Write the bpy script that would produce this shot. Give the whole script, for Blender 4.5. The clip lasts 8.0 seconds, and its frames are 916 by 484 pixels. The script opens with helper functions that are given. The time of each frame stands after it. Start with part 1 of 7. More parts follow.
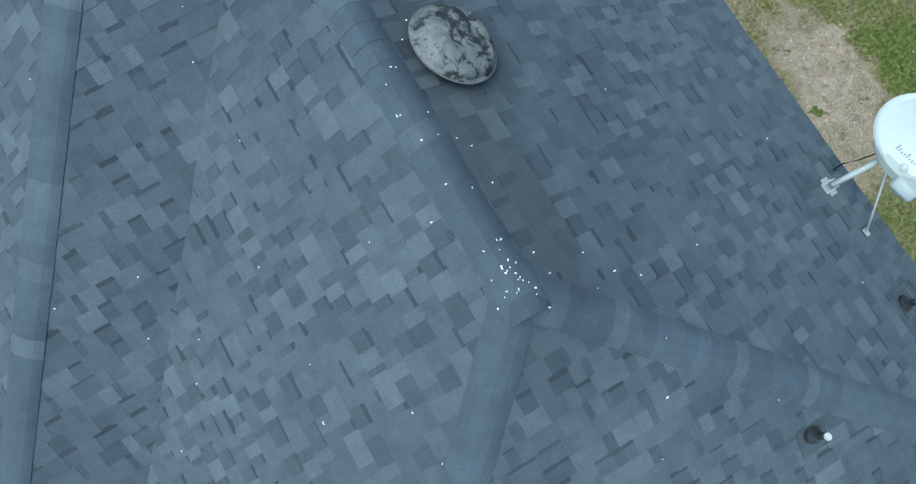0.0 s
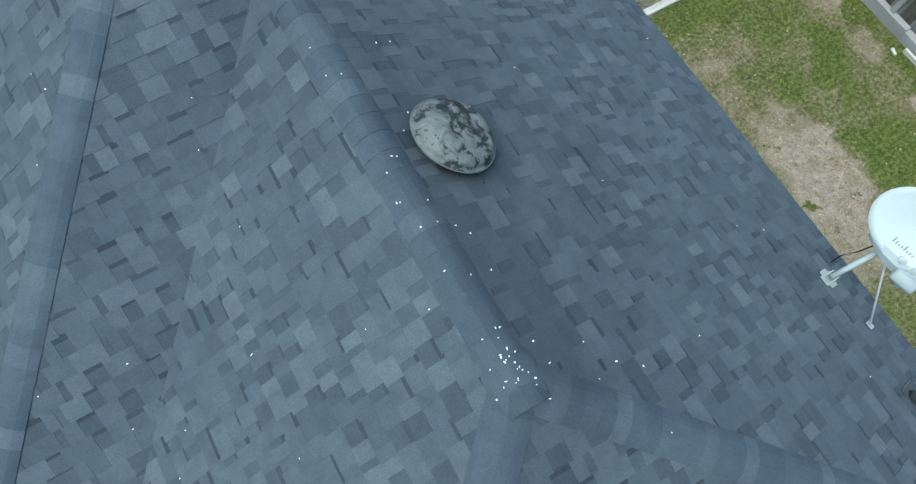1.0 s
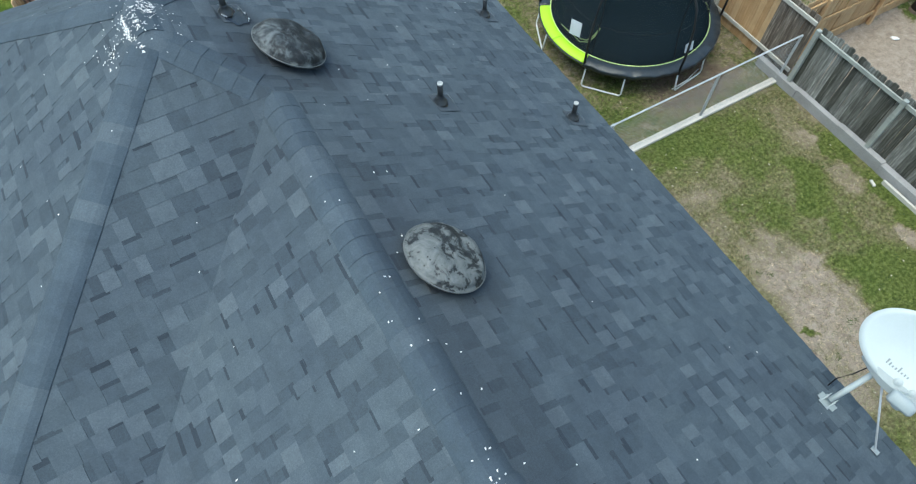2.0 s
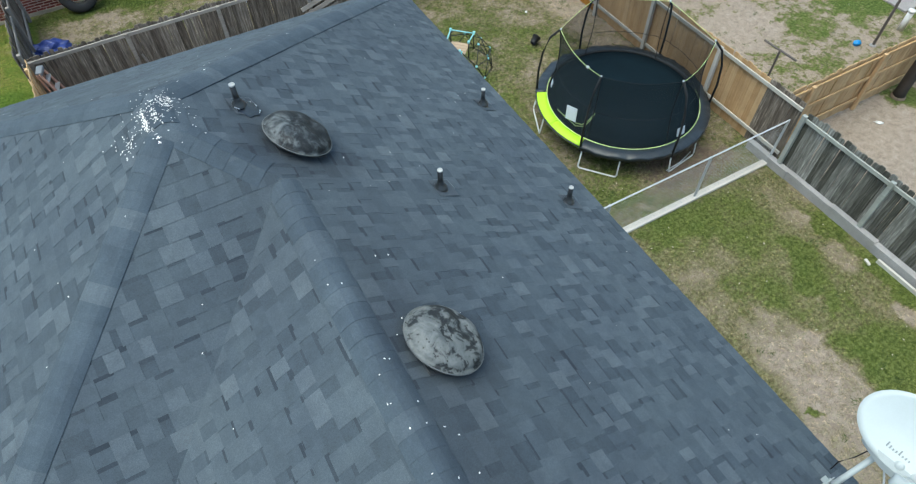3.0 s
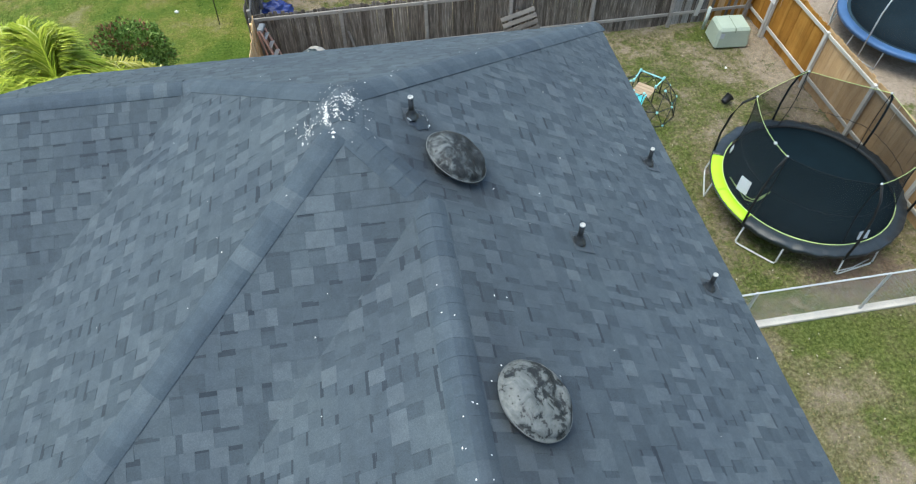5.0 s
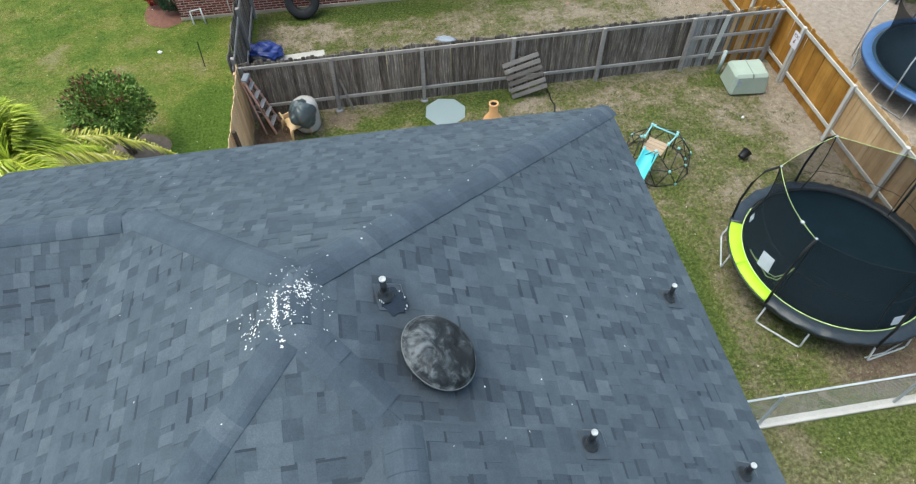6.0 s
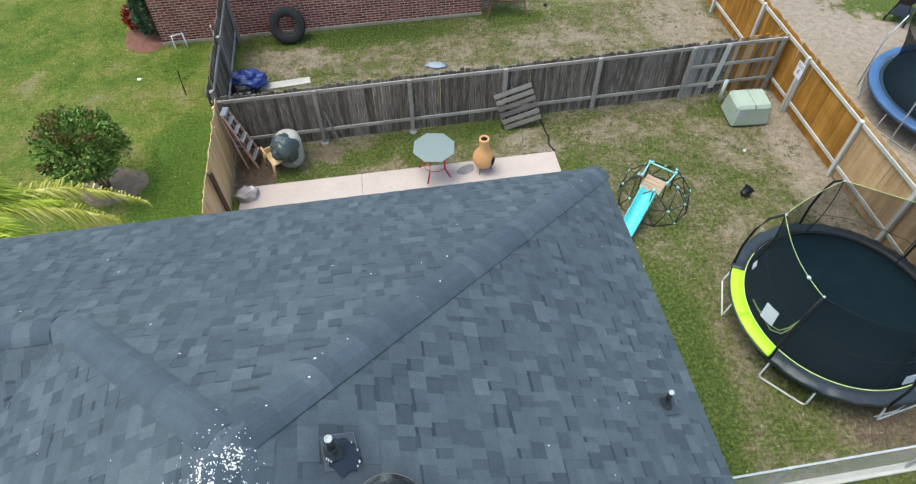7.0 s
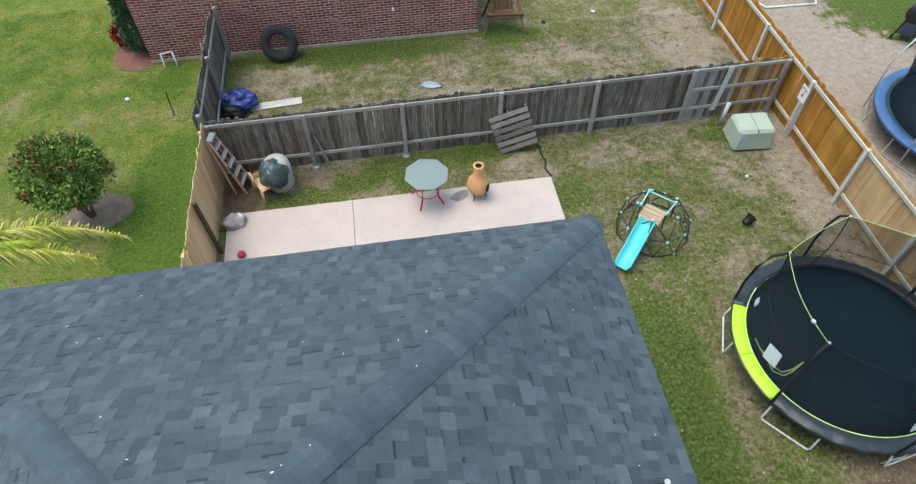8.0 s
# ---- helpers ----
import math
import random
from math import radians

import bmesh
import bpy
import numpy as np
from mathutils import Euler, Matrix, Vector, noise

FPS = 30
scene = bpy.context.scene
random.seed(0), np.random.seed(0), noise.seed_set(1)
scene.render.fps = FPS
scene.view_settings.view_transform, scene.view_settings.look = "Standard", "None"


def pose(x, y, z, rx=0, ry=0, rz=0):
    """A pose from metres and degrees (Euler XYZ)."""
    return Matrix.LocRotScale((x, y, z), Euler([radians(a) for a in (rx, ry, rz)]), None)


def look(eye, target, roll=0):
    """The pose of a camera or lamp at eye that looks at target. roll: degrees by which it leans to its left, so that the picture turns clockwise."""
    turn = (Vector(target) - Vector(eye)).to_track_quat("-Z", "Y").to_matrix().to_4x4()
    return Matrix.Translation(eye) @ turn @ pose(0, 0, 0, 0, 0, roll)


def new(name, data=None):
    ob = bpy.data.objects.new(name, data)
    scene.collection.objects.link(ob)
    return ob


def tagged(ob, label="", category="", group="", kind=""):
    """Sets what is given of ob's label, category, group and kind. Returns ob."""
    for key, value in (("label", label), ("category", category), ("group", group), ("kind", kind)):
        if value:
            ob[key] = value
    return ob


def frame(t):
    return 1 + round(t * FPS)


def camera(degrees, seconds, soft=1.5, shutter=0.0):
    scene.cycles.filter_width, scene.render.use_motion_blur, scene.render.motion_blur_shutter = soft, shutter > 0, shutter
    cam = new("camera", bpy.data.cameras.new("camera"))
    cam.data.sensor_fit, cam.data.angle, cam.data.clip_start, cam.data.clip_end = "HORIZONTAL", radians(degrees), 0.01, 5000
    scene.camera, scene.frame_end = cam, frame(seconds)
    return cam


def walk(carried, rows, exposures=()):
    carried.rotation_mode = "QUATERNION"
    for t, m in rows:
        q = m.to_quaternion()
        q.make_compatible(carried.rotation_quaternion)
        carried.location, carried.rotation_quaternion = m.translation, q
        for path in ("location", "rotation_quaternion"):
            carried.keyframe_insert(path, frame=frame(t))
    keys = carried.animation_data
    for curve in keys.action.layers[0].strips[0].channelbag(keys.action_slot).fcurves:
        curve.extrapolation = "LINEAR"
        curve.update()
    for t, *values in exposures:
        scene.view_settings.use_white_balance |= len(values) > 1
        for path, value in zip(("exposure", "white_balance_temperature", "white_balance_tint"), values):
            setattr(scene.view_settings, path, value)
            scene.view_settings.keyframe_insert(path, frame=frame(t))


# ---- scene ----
# camera and flight
cam = camera(71.2, 8.0, soft=1.22)
PATH = [
    (0, (0.177, -0.132, 10.908), (0.354, 0.197, 8.943), -1.9),
    (0.5, (0.171, -0.128, 10.866), (0.339, 0.187, 8.898), -1.8),
    (0.7, (0.171, -0.135, 10.866), (0.382, 0.253, 8.916), -1.2),
    (1, (0.17, -0.146, 10.867), (0.488, 0.419, 8.975), -0.3),
    (1.2, (0.159, -0.197, 10.867), (0.555, 0.508, 9.038), -0.4),
    (2.3, (0.187, -0.276, 10.979), (0.698, 0.638, 9.276), -0.4),
    (2.5, (0.177, -0.286, 11.007), (0.712, 0.668, 9.333), -0.3),
    (3, (0.179, -0.309, 11.085), (0.768, 0.748, 9.493), -0.5),
    (3.3, (0.168, -0.319, 11.122), (0.753, 0.755, 9.539), -0.5),
    (3.5, (0.16, -0.325, 11.146), (0.652, 0.797, 9.565), -0.4),
    (3.7, (0.176, -0.34, 11.154), (0.506, 0.846, 9.578), -0.7),
    (4, (0.201, -0.363, 11.166), (0.431, 0.849, 9.593), -0.3),
    (4.2, (0.208, -0.369, 11.166), (0.428, 0.844, 9.59), -0.0),
    (5.3, (0.423, 0.251, 11.338), (0.616, 1.472, 9.766), -0.4),
    (5.5, (0.52, 0.653, 11.359), (0.71, 1.874, 9.786), -0.4),
    (6, (0.789, 1.773, 11.392), (0.977, 2.995, 9.82), -0.5),
    (6.5, (1.094, 2.627, 11.44), (1.281, 3.849, 9.868), -0.5),
    (7, (1.237, 2.906, 11.451), (1.425, 4.129, 9.879), -0.5),
    (7.5, (1.357, 3.093, 11.475), (1.543, 4.316, 9.903), -0.5),
    (8, (1.556, 3.668, 11.525), (1.739, 4.892, 9.954), -0.5),
]
walk(cam, [(t, look(eye, target, roll)) for t, eye, target, roll in PATH], exposures=[(0.0, 0.97, 5760.0, -10.0), (1.0, 0.97, 5880.0, -8.0), (2.5, 1.0, 6080.0, -5.0), (3.5, 1.0, 6260.0, -4.0), (4.2, 1.12, 6290.0, -3.0), (6.5, 1.14, 6370.0, -1.0), (8.0, 1.06, 6310.0, -1.0)])


# ---- light ----
world = bpy.data.worlds.new("sky")
scene.world = world
world.use_nodes = True
wn = world.node_tree
sky = wn.nodes.new("ShaderNodeTexSky")
sky.sky_type = "NISHITA"
sky.sun_disc = False
sky.sun_elevation, sky.sun_rotation = radians(73), radians(-81)
sky.air_density, sky.dust_density = 1.0, 3.0
wn.links.new(sky.outputs["Color"], wn.nodes["Background"].inputs["Color"])
wn.nodes["Background"].inputs["Strength"].default_value = 0.15
sun_data = bpy.data.lights.new("sun", "SUN")
sun_data.energy, sun_data.angle, sun_data.color = 0.88, radians(44), (1.0, 0.945, 0.86)
sun = new("sun", sun_data)
sun.matrix_basis = look((-8.2, 1.3, 27.5), (0, 0, 0))

# ---- materials ----
def mat(name):
    m = bpy.data.materials.new(name)
    m.use_nodes = True
    nt = m.node_tree
    return m, nt, nt.nodes["Principled BSDF"]


def node(nt, kind, **sets):
    n = nt.nodes.new(kind)
    for key, value in sets.items():
        n.inputs[key].default_value = value
    return n


def coords(nt, space="Object"):
    n = nt.nodes.new("ShaderNodeTexCoord")
    return n.outputs[space]


def world_pos(nt):
    return nt.nodes.new("ShaderNodeNewGeometry").outputs["Position"]


def ramp(nt, fac, stops):
    n = nt.nodes.new("ShaderNodeValToRGB")
    els = n.color_ramp.elements
    while len(els) < len(stops):
        els.new(0.5)
    for e, (p, c) in zip(els, stops):
        e.position, e.color = p, (*c, 1)
    nt.links.new(fac, n.inputs["Fac"])
    return n.outputs["Color"]


def noise_tex(nt, vec, scale, detail=3.0, rough=0.6):
    n = node(nt, "ShaderNodeTexNoise", Scale=scale, Detail=detail, Roughness=rough)
    nt.links.new(vec, n.inputs["Vector"])
    return n.outputs["Fac"]


def blend(nt, fac, a, b, kind="MIX"):
    n = nt.nodes.new("ShaderNodeMix")
    n.data_type, n.blend_type = "RGBA", kind
    for sock, v in ((n.inputs["Factor"], fac), (n.inputs["A"], a), (n.inputs["B"], b)):
        if isinstance(v, (int, float)):
            sock.default_value = v
        elif isinstance(v, tuple):
            sock.default_value = (*v, 1)
        else:
            nt.links.new(v, sock)
    return n.outputs["Result"]


def maths(nt, op, a, b=0.0):
    n = nt.nodes.new("ShaderNodeMath")
    n.operation = op
    for sock, v in zip(n.inputs, (a, b)):
        if isinstance(v, (int, float)):
            sock.default_value = v
        else:
            nt.links.new(v, sock)
    return n.outputs[0]


def bump(nt, bsdf, height, strength=0.3, distance=0.01):
    n = node(nt, "ShaderNodeBump", Strength=strength, Distance=distance)
    nt.links.new(height, n.inputs["Height"])
    nt.links.new(n.outputs["Normal"], bsdf.inputs["Normal"])


def plain(name, base, rough=0.6, metal=0.0, vary=0.25, scale=12.0, rel=0.15, spec=0.5):
    """A surface with mottling at two scales and a fine relief."""
    m, nt, b = mat(name)
    v = coords(nt)
    big, fine = noise_tex(nt, v, scale * 0.25), noise_tex(nt, v, scale * 6)
    f = maths(nt, "ADD", maths(nt, "MULTIPLY", big, 0.65), maths(nt, "MULTIPLY", fine, 0.35))
    lo, hi = tuple(c * (1 - vary) for c in base), tuple(min(1, c * (1 + vary)) for c in base)
    nt.links.new(ramp(nt, f, [(0.3, lo), (0.7, hi)]), b.inputs["Base Color"])
    b.inputs["Roughness"].default_value, b.inputs["Metallic"].default_value = rough, metal
    b.inputs["Specular IOR Level"].default_value = spec
    if rel:
        bump(nt, b, fine, rel, 0.004)
    return m


def piece_random(nt):
    """One number for each piece: from its object, and from its island in a joined mesh."""
    a = nt.nodes.new("ShaderNodeObjectInfo").outputs["Random"]
    c = nt.nodes.new("ShaderNodeNewGeometry").outputs["Random Per Island"]
    return maths(nt, "FRACT", maths(nt, "ADD", a, c))


# dark weathering stains and painted contact shade round the vents: x, y, half width, half length, strength
STAINS_AND_SHADE = [(0.98, 1.2, 0.30, 1.9, 0.40), (1.14, 1.60, 0.46, 0.50, 0.50), (0.95, 3.98, 0.50, 0.52, 0.50), (1.35, 2.7, 0.60, 1.3, 0.16), (0.45, 3.2, 0.55, 0.75, 0.16), (0.70, 4.52, 0.20, 0.24, 0.45), (1.7, 0.9, 0.7, 1.2, 0.12), (2.6, 3.4, 0.5, 0.6, 0.10), (0.75, -0.35, 0.35, 0.5, 0.18)]


def shingle_material(name, stops):
    m, nt, b = mat(name)
    pos = world_pos(nt)
    tone = ramp(nt, piece_random(nt), stops)
    grain = noise_tex(nt, pos, 220, 2, 0.7)
    streak = noise_tex(nt, pos, 1.1, 4, 0.6)
    patch = noise_tex(nt, pos, 9, 3, 0.6)
    speck = noise_tex(nt, pos, 75, 3, 0.75)
    tone = blend(nt, 1.0, tone, ramp(nt, speck, [(0.28, (0.84, 0.85, 0.86)), (0.5, (0.99, 0.99, 0.99)), (0.72, (1.16, 1.155, 1.14))]), "MULTIPLY")
    c = blend(nt, 1.0, tone, ramp(nt, grain, [(0.3, (0.82, 0.82, 0.83)), (0.72, (1.2, 1.2, 1.19))]), "MULTIPLY")
    c = blend(nt, 1.0, c, ramp(nt, streak, [(0.3, (0.86, 0.87, 0.9)), (0.7, (1.12, 1.11, 1.08))]), "MULTIPLY")
    c = blend(nt, 1.0, c, ramp(nt, patch, [(0.3, (0.9, 0.9, 0.9)), (0.7, (1.1, 1.1, 1.1))]), "MULTIPLY")
    sep = nt.nodes.new("ShaderNodeSeparateXYZ")
    nt.links.new(pos, sep.inputs[0])
    wob = maths(nt, "MULTIPLY", maths(nt, "SUBTRACT", noise_tex(nt, pos, 2.6, 4, 0.65), 0.5), 0.9)
    # roof stains, with the vents' contact shade put into the colour too
    dirt = None
    for cx, cy, rx, ry, k in STAINS_AND_SHADE:
        dx = maths(nt, "DIVIDE", maths(nt, "SUBTRACT", maths(nt, "ADD", sep.outputs[0], maths(nt, "MULTIPLY", wob, rx)), cx), rx)
        dy = maths(nt, "DIVIDE", maths(nt, "SUBTRACT", sep.outputs[1], cy), ry)
        d2 = maths(nt, "ADD", maths(nt, "MULTIPLY", dx, dx), maths(nt, "MULTIPLY", dy, dy))
        n = nt.nodes.new("ShaderNodeMapRange")
        n.interpolation_type = "SMOOTHSTEP"
        n.inputs["From Min"].default_value, n.inputs["From Max"].default_value = 1.7, 0.05
        nt.links.new(d2, n.inputs["Value"])
        one = maths(nt, "MULTIPLY", n.outputs[0], k)
        dirt = one if dirt is None else maths(nt, "MAXIMUM", dirt, one)
    c = blend(nt, dirt, c, (0.016, 0.020, 0.028))
    nt.links.new(c, b.inputs["Base Color"])
    b.inputs["Roughness"].default_value = 0.85
    b.inputs["Specular IOR Level"].default_value = 0.35
    bump(nt, b, grain, 0.5, 0.003)
    return m


SHINGLE = shingle_material("slate_blue_tab_granules", [(0.0, (0.062, 0.080, 0.096)), (0.4, (0.071, 0.090, 0.107)), (0.75, (0.078, 0.098, 0.116)), (0.9, (0.086, 0.106, 0.124)), (1.0, (0.097, 0.118, 0.135))])
SHINGLE_BASE = shingle_material("slate_blue_base_granules", [(0.0, (0.049, 0.064, 0.079)), (0.5, (0.058, 0.075, 0.091)), (1.0, (0.069, 0.088, 0.105))])
CAP = shingle_material("ridge_cap_granules", [(0.0, (0.055, 0.074, 0.093)), (0.72, (0.066, 0.087, 0.108)), (0.86, (0.069, 0.090, 0.111)), (0.92, (0.079, 0.100, 0.120)), (1.0, (0.090, 0.111, 0.130))])
# band granules, toned darker to paint the shade along course edges
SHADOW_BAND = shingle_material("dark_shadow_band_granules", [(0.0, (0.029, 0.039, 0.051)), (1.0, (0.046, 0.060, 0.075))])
DECK = plain("roof_underlay", (0.03, 0.034, 0.04), 0.9)


def wood_material(name, stops, rough=0.85, grain_dir="Z", stain=0.5, drips=0.0, spread=0.45):
    m, nt, b = mat(name)
    v = coords(nt)
    mp = nt.nodes.new("ShaderNodeMapping")
    sc = {"Z": (30, 30, 1.5), "X": (1.5, 30, 30), "Y": (30, 1.5, 30)}[grain_dir]
    mp.inputs["Scale"].default_value = sc
    nt.links.new(v, mp.inputs["Vector"])
    rnd = piece_random(nt)
    add = nt.nodes.new("ShaderNodeVectorMath")
    add.operation = "ADD"
    comb = nt.nodes.new("ShaderNodeCombineXYZ")
    nt.links.new(maths(nt, "MULTIPLY", rnd, 37.0), comb.inputs[0])
    nt.links.new(mp.outputs["Vector"], add.inputs[0])
    nt.links.new(comb.outputs[0], add.inputs[1])
    g = noise_tex(nt, add.outputs[0], 1.0, 4, 0.65)
    s = noise_tex(nt, world_pos(nt), 1.6, 4, 0.65)
    f = maths(nt, "ADD", maths(nt, "MULTIPLY", g, 1 - spread), maths(nt, "MULTIPLY", rnd, spread))
    c = ramp(nt, f, stops)
    c = blend(nt, stain, c, ramp(nt, s, [(0.35, (0.6, 0.6, 0.6)), (0.65, (1.15, 1.15, 1.15))]), "MULTIPLY")
    if drips:
        # pale lichen runs and dark wet streaks down the boards
        m2 = nt.nodes.new("ShaderNodeMapping")
        m2.inputs["Scale"].default_value = (34, 34, 2.6)
        nt.links.new(world_pos(nt), m2.inputs["Vector"])
        run = noise_tex(nt, m2.outputs["Vector"], 1.0, 3, 0.6)
        c = blend(nt, drips, c, ramp(nt, run, [(0.30, (0.55, 0.54, 0.52)), (0.5, (0.95, 0.95, 0.95)), (0.62, (1.35, 1.35, 1.35)), (0.70, (2.2, 2.2, 2.15))]), "MULTIPLY")
    nt.links.new(c, b.inputs["Base Color"])
    b.inputs["Roughness"].default_value = rough
    b.inputs["Specular IOR Level"].default_value = 0.15
    bump(nt, b, g, 0.4, 0.004)
    return m


GREY_WOOD = wood_material("weathered_grey_wood", [(0.2, (0.052, 0.042, 0.032)), (0.42, (0.130, 0.108, 0.087)), (0.62, (0.222, 0.190, 0.158)), (0.80, (0.35, 0.31, 0.27)), (0.92, (0.56, 0.52, 0.47))], drips=0.85, spread=0.28)
GREY_RAIL = wood_material("weathered_grey_rail", [(0.2, (0.235, 0.21, 0.185)), (0.8, (0.45, 0.415, 0.375))], grain_dir="X")
ORANGE_WOOD = wood_material("orange_stained_wood", [(0.2, (0.27, 0.118, 0.020)), (0.5, (0.38, 0.180, 0.033)), (0.8, (0.49, 0.255, 0.06))], stain=0.55, spread=0.3)
TAN_WOOD = wood_material("tan_cedar_wood", [(0.2, (0.40, 0.245, 0.115)), (0.5, (0.52, 0.345, 0.18)), (0.8, (0.63, 0.45, 0.26))], stain=0.4, spread=0.3)
PALE_RAIL = wood_material("pale_treated_rail", [(0.2, (0.38, 0.36, 0.31)), (0.8, (0.60, 0.58, 0.52))], grain_dir="Y", stain=0.3)
NEW_CEDAR = wood_material("new_pale_cedar", [(0.2, (0.50, 0.33, 0.165)), (0.5, (0.58, 0.40, 0.215)), (0.8, (0.66, 0.48, 0.28))], stain=0.2)
MOSS_WOOD = wood_material("mossy_grey_wood", [(0.2, (0.055, 0.055, 0.046)), (0.45, (0.122, 0.122, 0.107)), (0.65, (0.201, 0.201, 0.183)), (0.85, (0.354, 0.354, 0.329))], drips=0.8)
MOSS_RAIL = wood_material("green_grey_rail", [(0.2, (0.25, 0.265, 0.24)), (0.8, (0.40, 0.42, 0.385))], grain_dir="X")
PALE_POST = wood_material("whitish_weathered_post", [(0.2, (0.48, 0.46, 0.41)), (0.8, (0.68, 0.66, 0.60))], stain=0.3)
SILVER_WOOD = wood_material("silver_grey_wood", [(0.2, (0.17, 0.155, 0.14)), (0.5, (0.27, 0.25, 0.225)), (0.8, (0.40, 0.375, 0.345))], drips=0.5)


# bare or dry patches and lush patches of the yards: x, y, half width, half length, strength
BARE = [(8.5, 1.9, 0.75, 0.8, 0.28), (8.6, 1.0, 0.8, 0.8, 0.32), (8.15, -0.2, 0.8, 1.1, 0.40), (8.0, 3.2, 0.5, 0.7, 0.16), (11.25, 2.55, 0.35, 0.35, 0.34), (11.15, 1.0, 0.3, 0.35, 0.36), (11.35, 4.3, 0.5, 0.6, 0.20), (11.75, 14.2, 0.6, 1.5, 0.45), (10.3, 13.6, 1.1, 0.6, 0.14), (7.0, 14.9, 0.9, 0.5, 0.16), (11.5, 12.0, 0.6, 1.8, 0.26), (14.9, 16.5, 2.6, 4.5, 0.75), (14.9, 9.8, 1.7, 1.0, 0.35), (14.6, 4.4, 2.4, 1.5, 0.8), (9.2, 10.9, 0.8, 0.7, 0.10), (-1.2, 19.4, 1.2, 0.8, 0.26), (2.2, 17.6, 3.4, 1.0, 0.05), (7.4, 18.8, 2.0, 1.0, 0.12), (10.8, 19.4, 1.0, 2.2, 0.25), (4.8, 14.7, 0.6, 0.5, 0.16), (-2.05, 14.85, 0.6, 0.8, 0.75), (-0.2, 15.15, 0.45, 0.3, 0.35), (9.9, 6.4, 1.2, 0.6, 0.28)]
LUSH = [(-3.7, 13.2, 1.1, 3.4, 0.75), (5.7, 20.5, 0.9, 0.5, 0.55), (-0.6, 14.7, 1.2, 0.4, 0.20), (2.6, 15.2, 1.6, 0.4, 0.2), (-4.2, 19.6, 0.6, 1.0, 0.4), (8.2, 6.6, 1.0, 0.7, 0.16), (7.3, 9.6, 0.5, 0.8, 0.2), (8.6, 5.05, 0.9, 0.45, 0.38), (10.5, 3.0, 0.32, 0.5, 0.36), (10.1, 2.4, 0.30, 0.45, 0.32), (11.58, 3.5, 0.26, 0.6, 0.40), (11.6, 1.65, 0.26, 0.8, 0.40), (9.5, 1.0, 0.4, 0.6, 0.22), (10.2, 0.3, 0.8, 0.9, 0.34), (9.1, 2.95, 0.5, 0.5, 0.18), (9.9, 4.6, 0.9, 0.6, 0.20), (7.9, 0.58, 0.13, 0.16, 0.85), (5.8, 13.7, 0.5, 0.6, 0.26), (8.0, 13.9, 0.8, 0.5, 0.14), (10.5, 15.3, 0.9, 0.3, 0.28), (3.9, 15.45, 1.0, 0.3, 0.26), (6.5, 8.2, 0.75, 2.6, 0.60), (7.6, 10.9, 0.6, 0.9, 0.22), (0.9, 20.1, 2.6, 0.5, 0.46), (0.7, 15.0, 0.7, 0.35, 0.36), (2.0, 14.75, 0.5, 0.3, 0.30), (17.9, 19.8, 2.2, 1.6, 0.9), (20.0, 9.2, 1.6, 1.2, 0.7), (17.0, 8.8, 0.7, 0.7, 0.34), (15.8, 7.4, 0.7, 0.5, 0.30), (-3.8, 15.7, 1.3, 1.8, 0.34), (16.7, 5.4, 0.5, 0.4, 0.7)]

# damp dark soil, and painted shade beside the trampoline: the same numbers
DAMP_AND_SHADE = [(-2.05, 14.85, 0.75, 0.9, 0.95), (-0.2, 15.2, 0.7, 0.35, 0.6), (1.3, 15.35, 0.9, 0.3, 0.6), (9.9, 6.4, 1.5, 0.8, 0.75)]


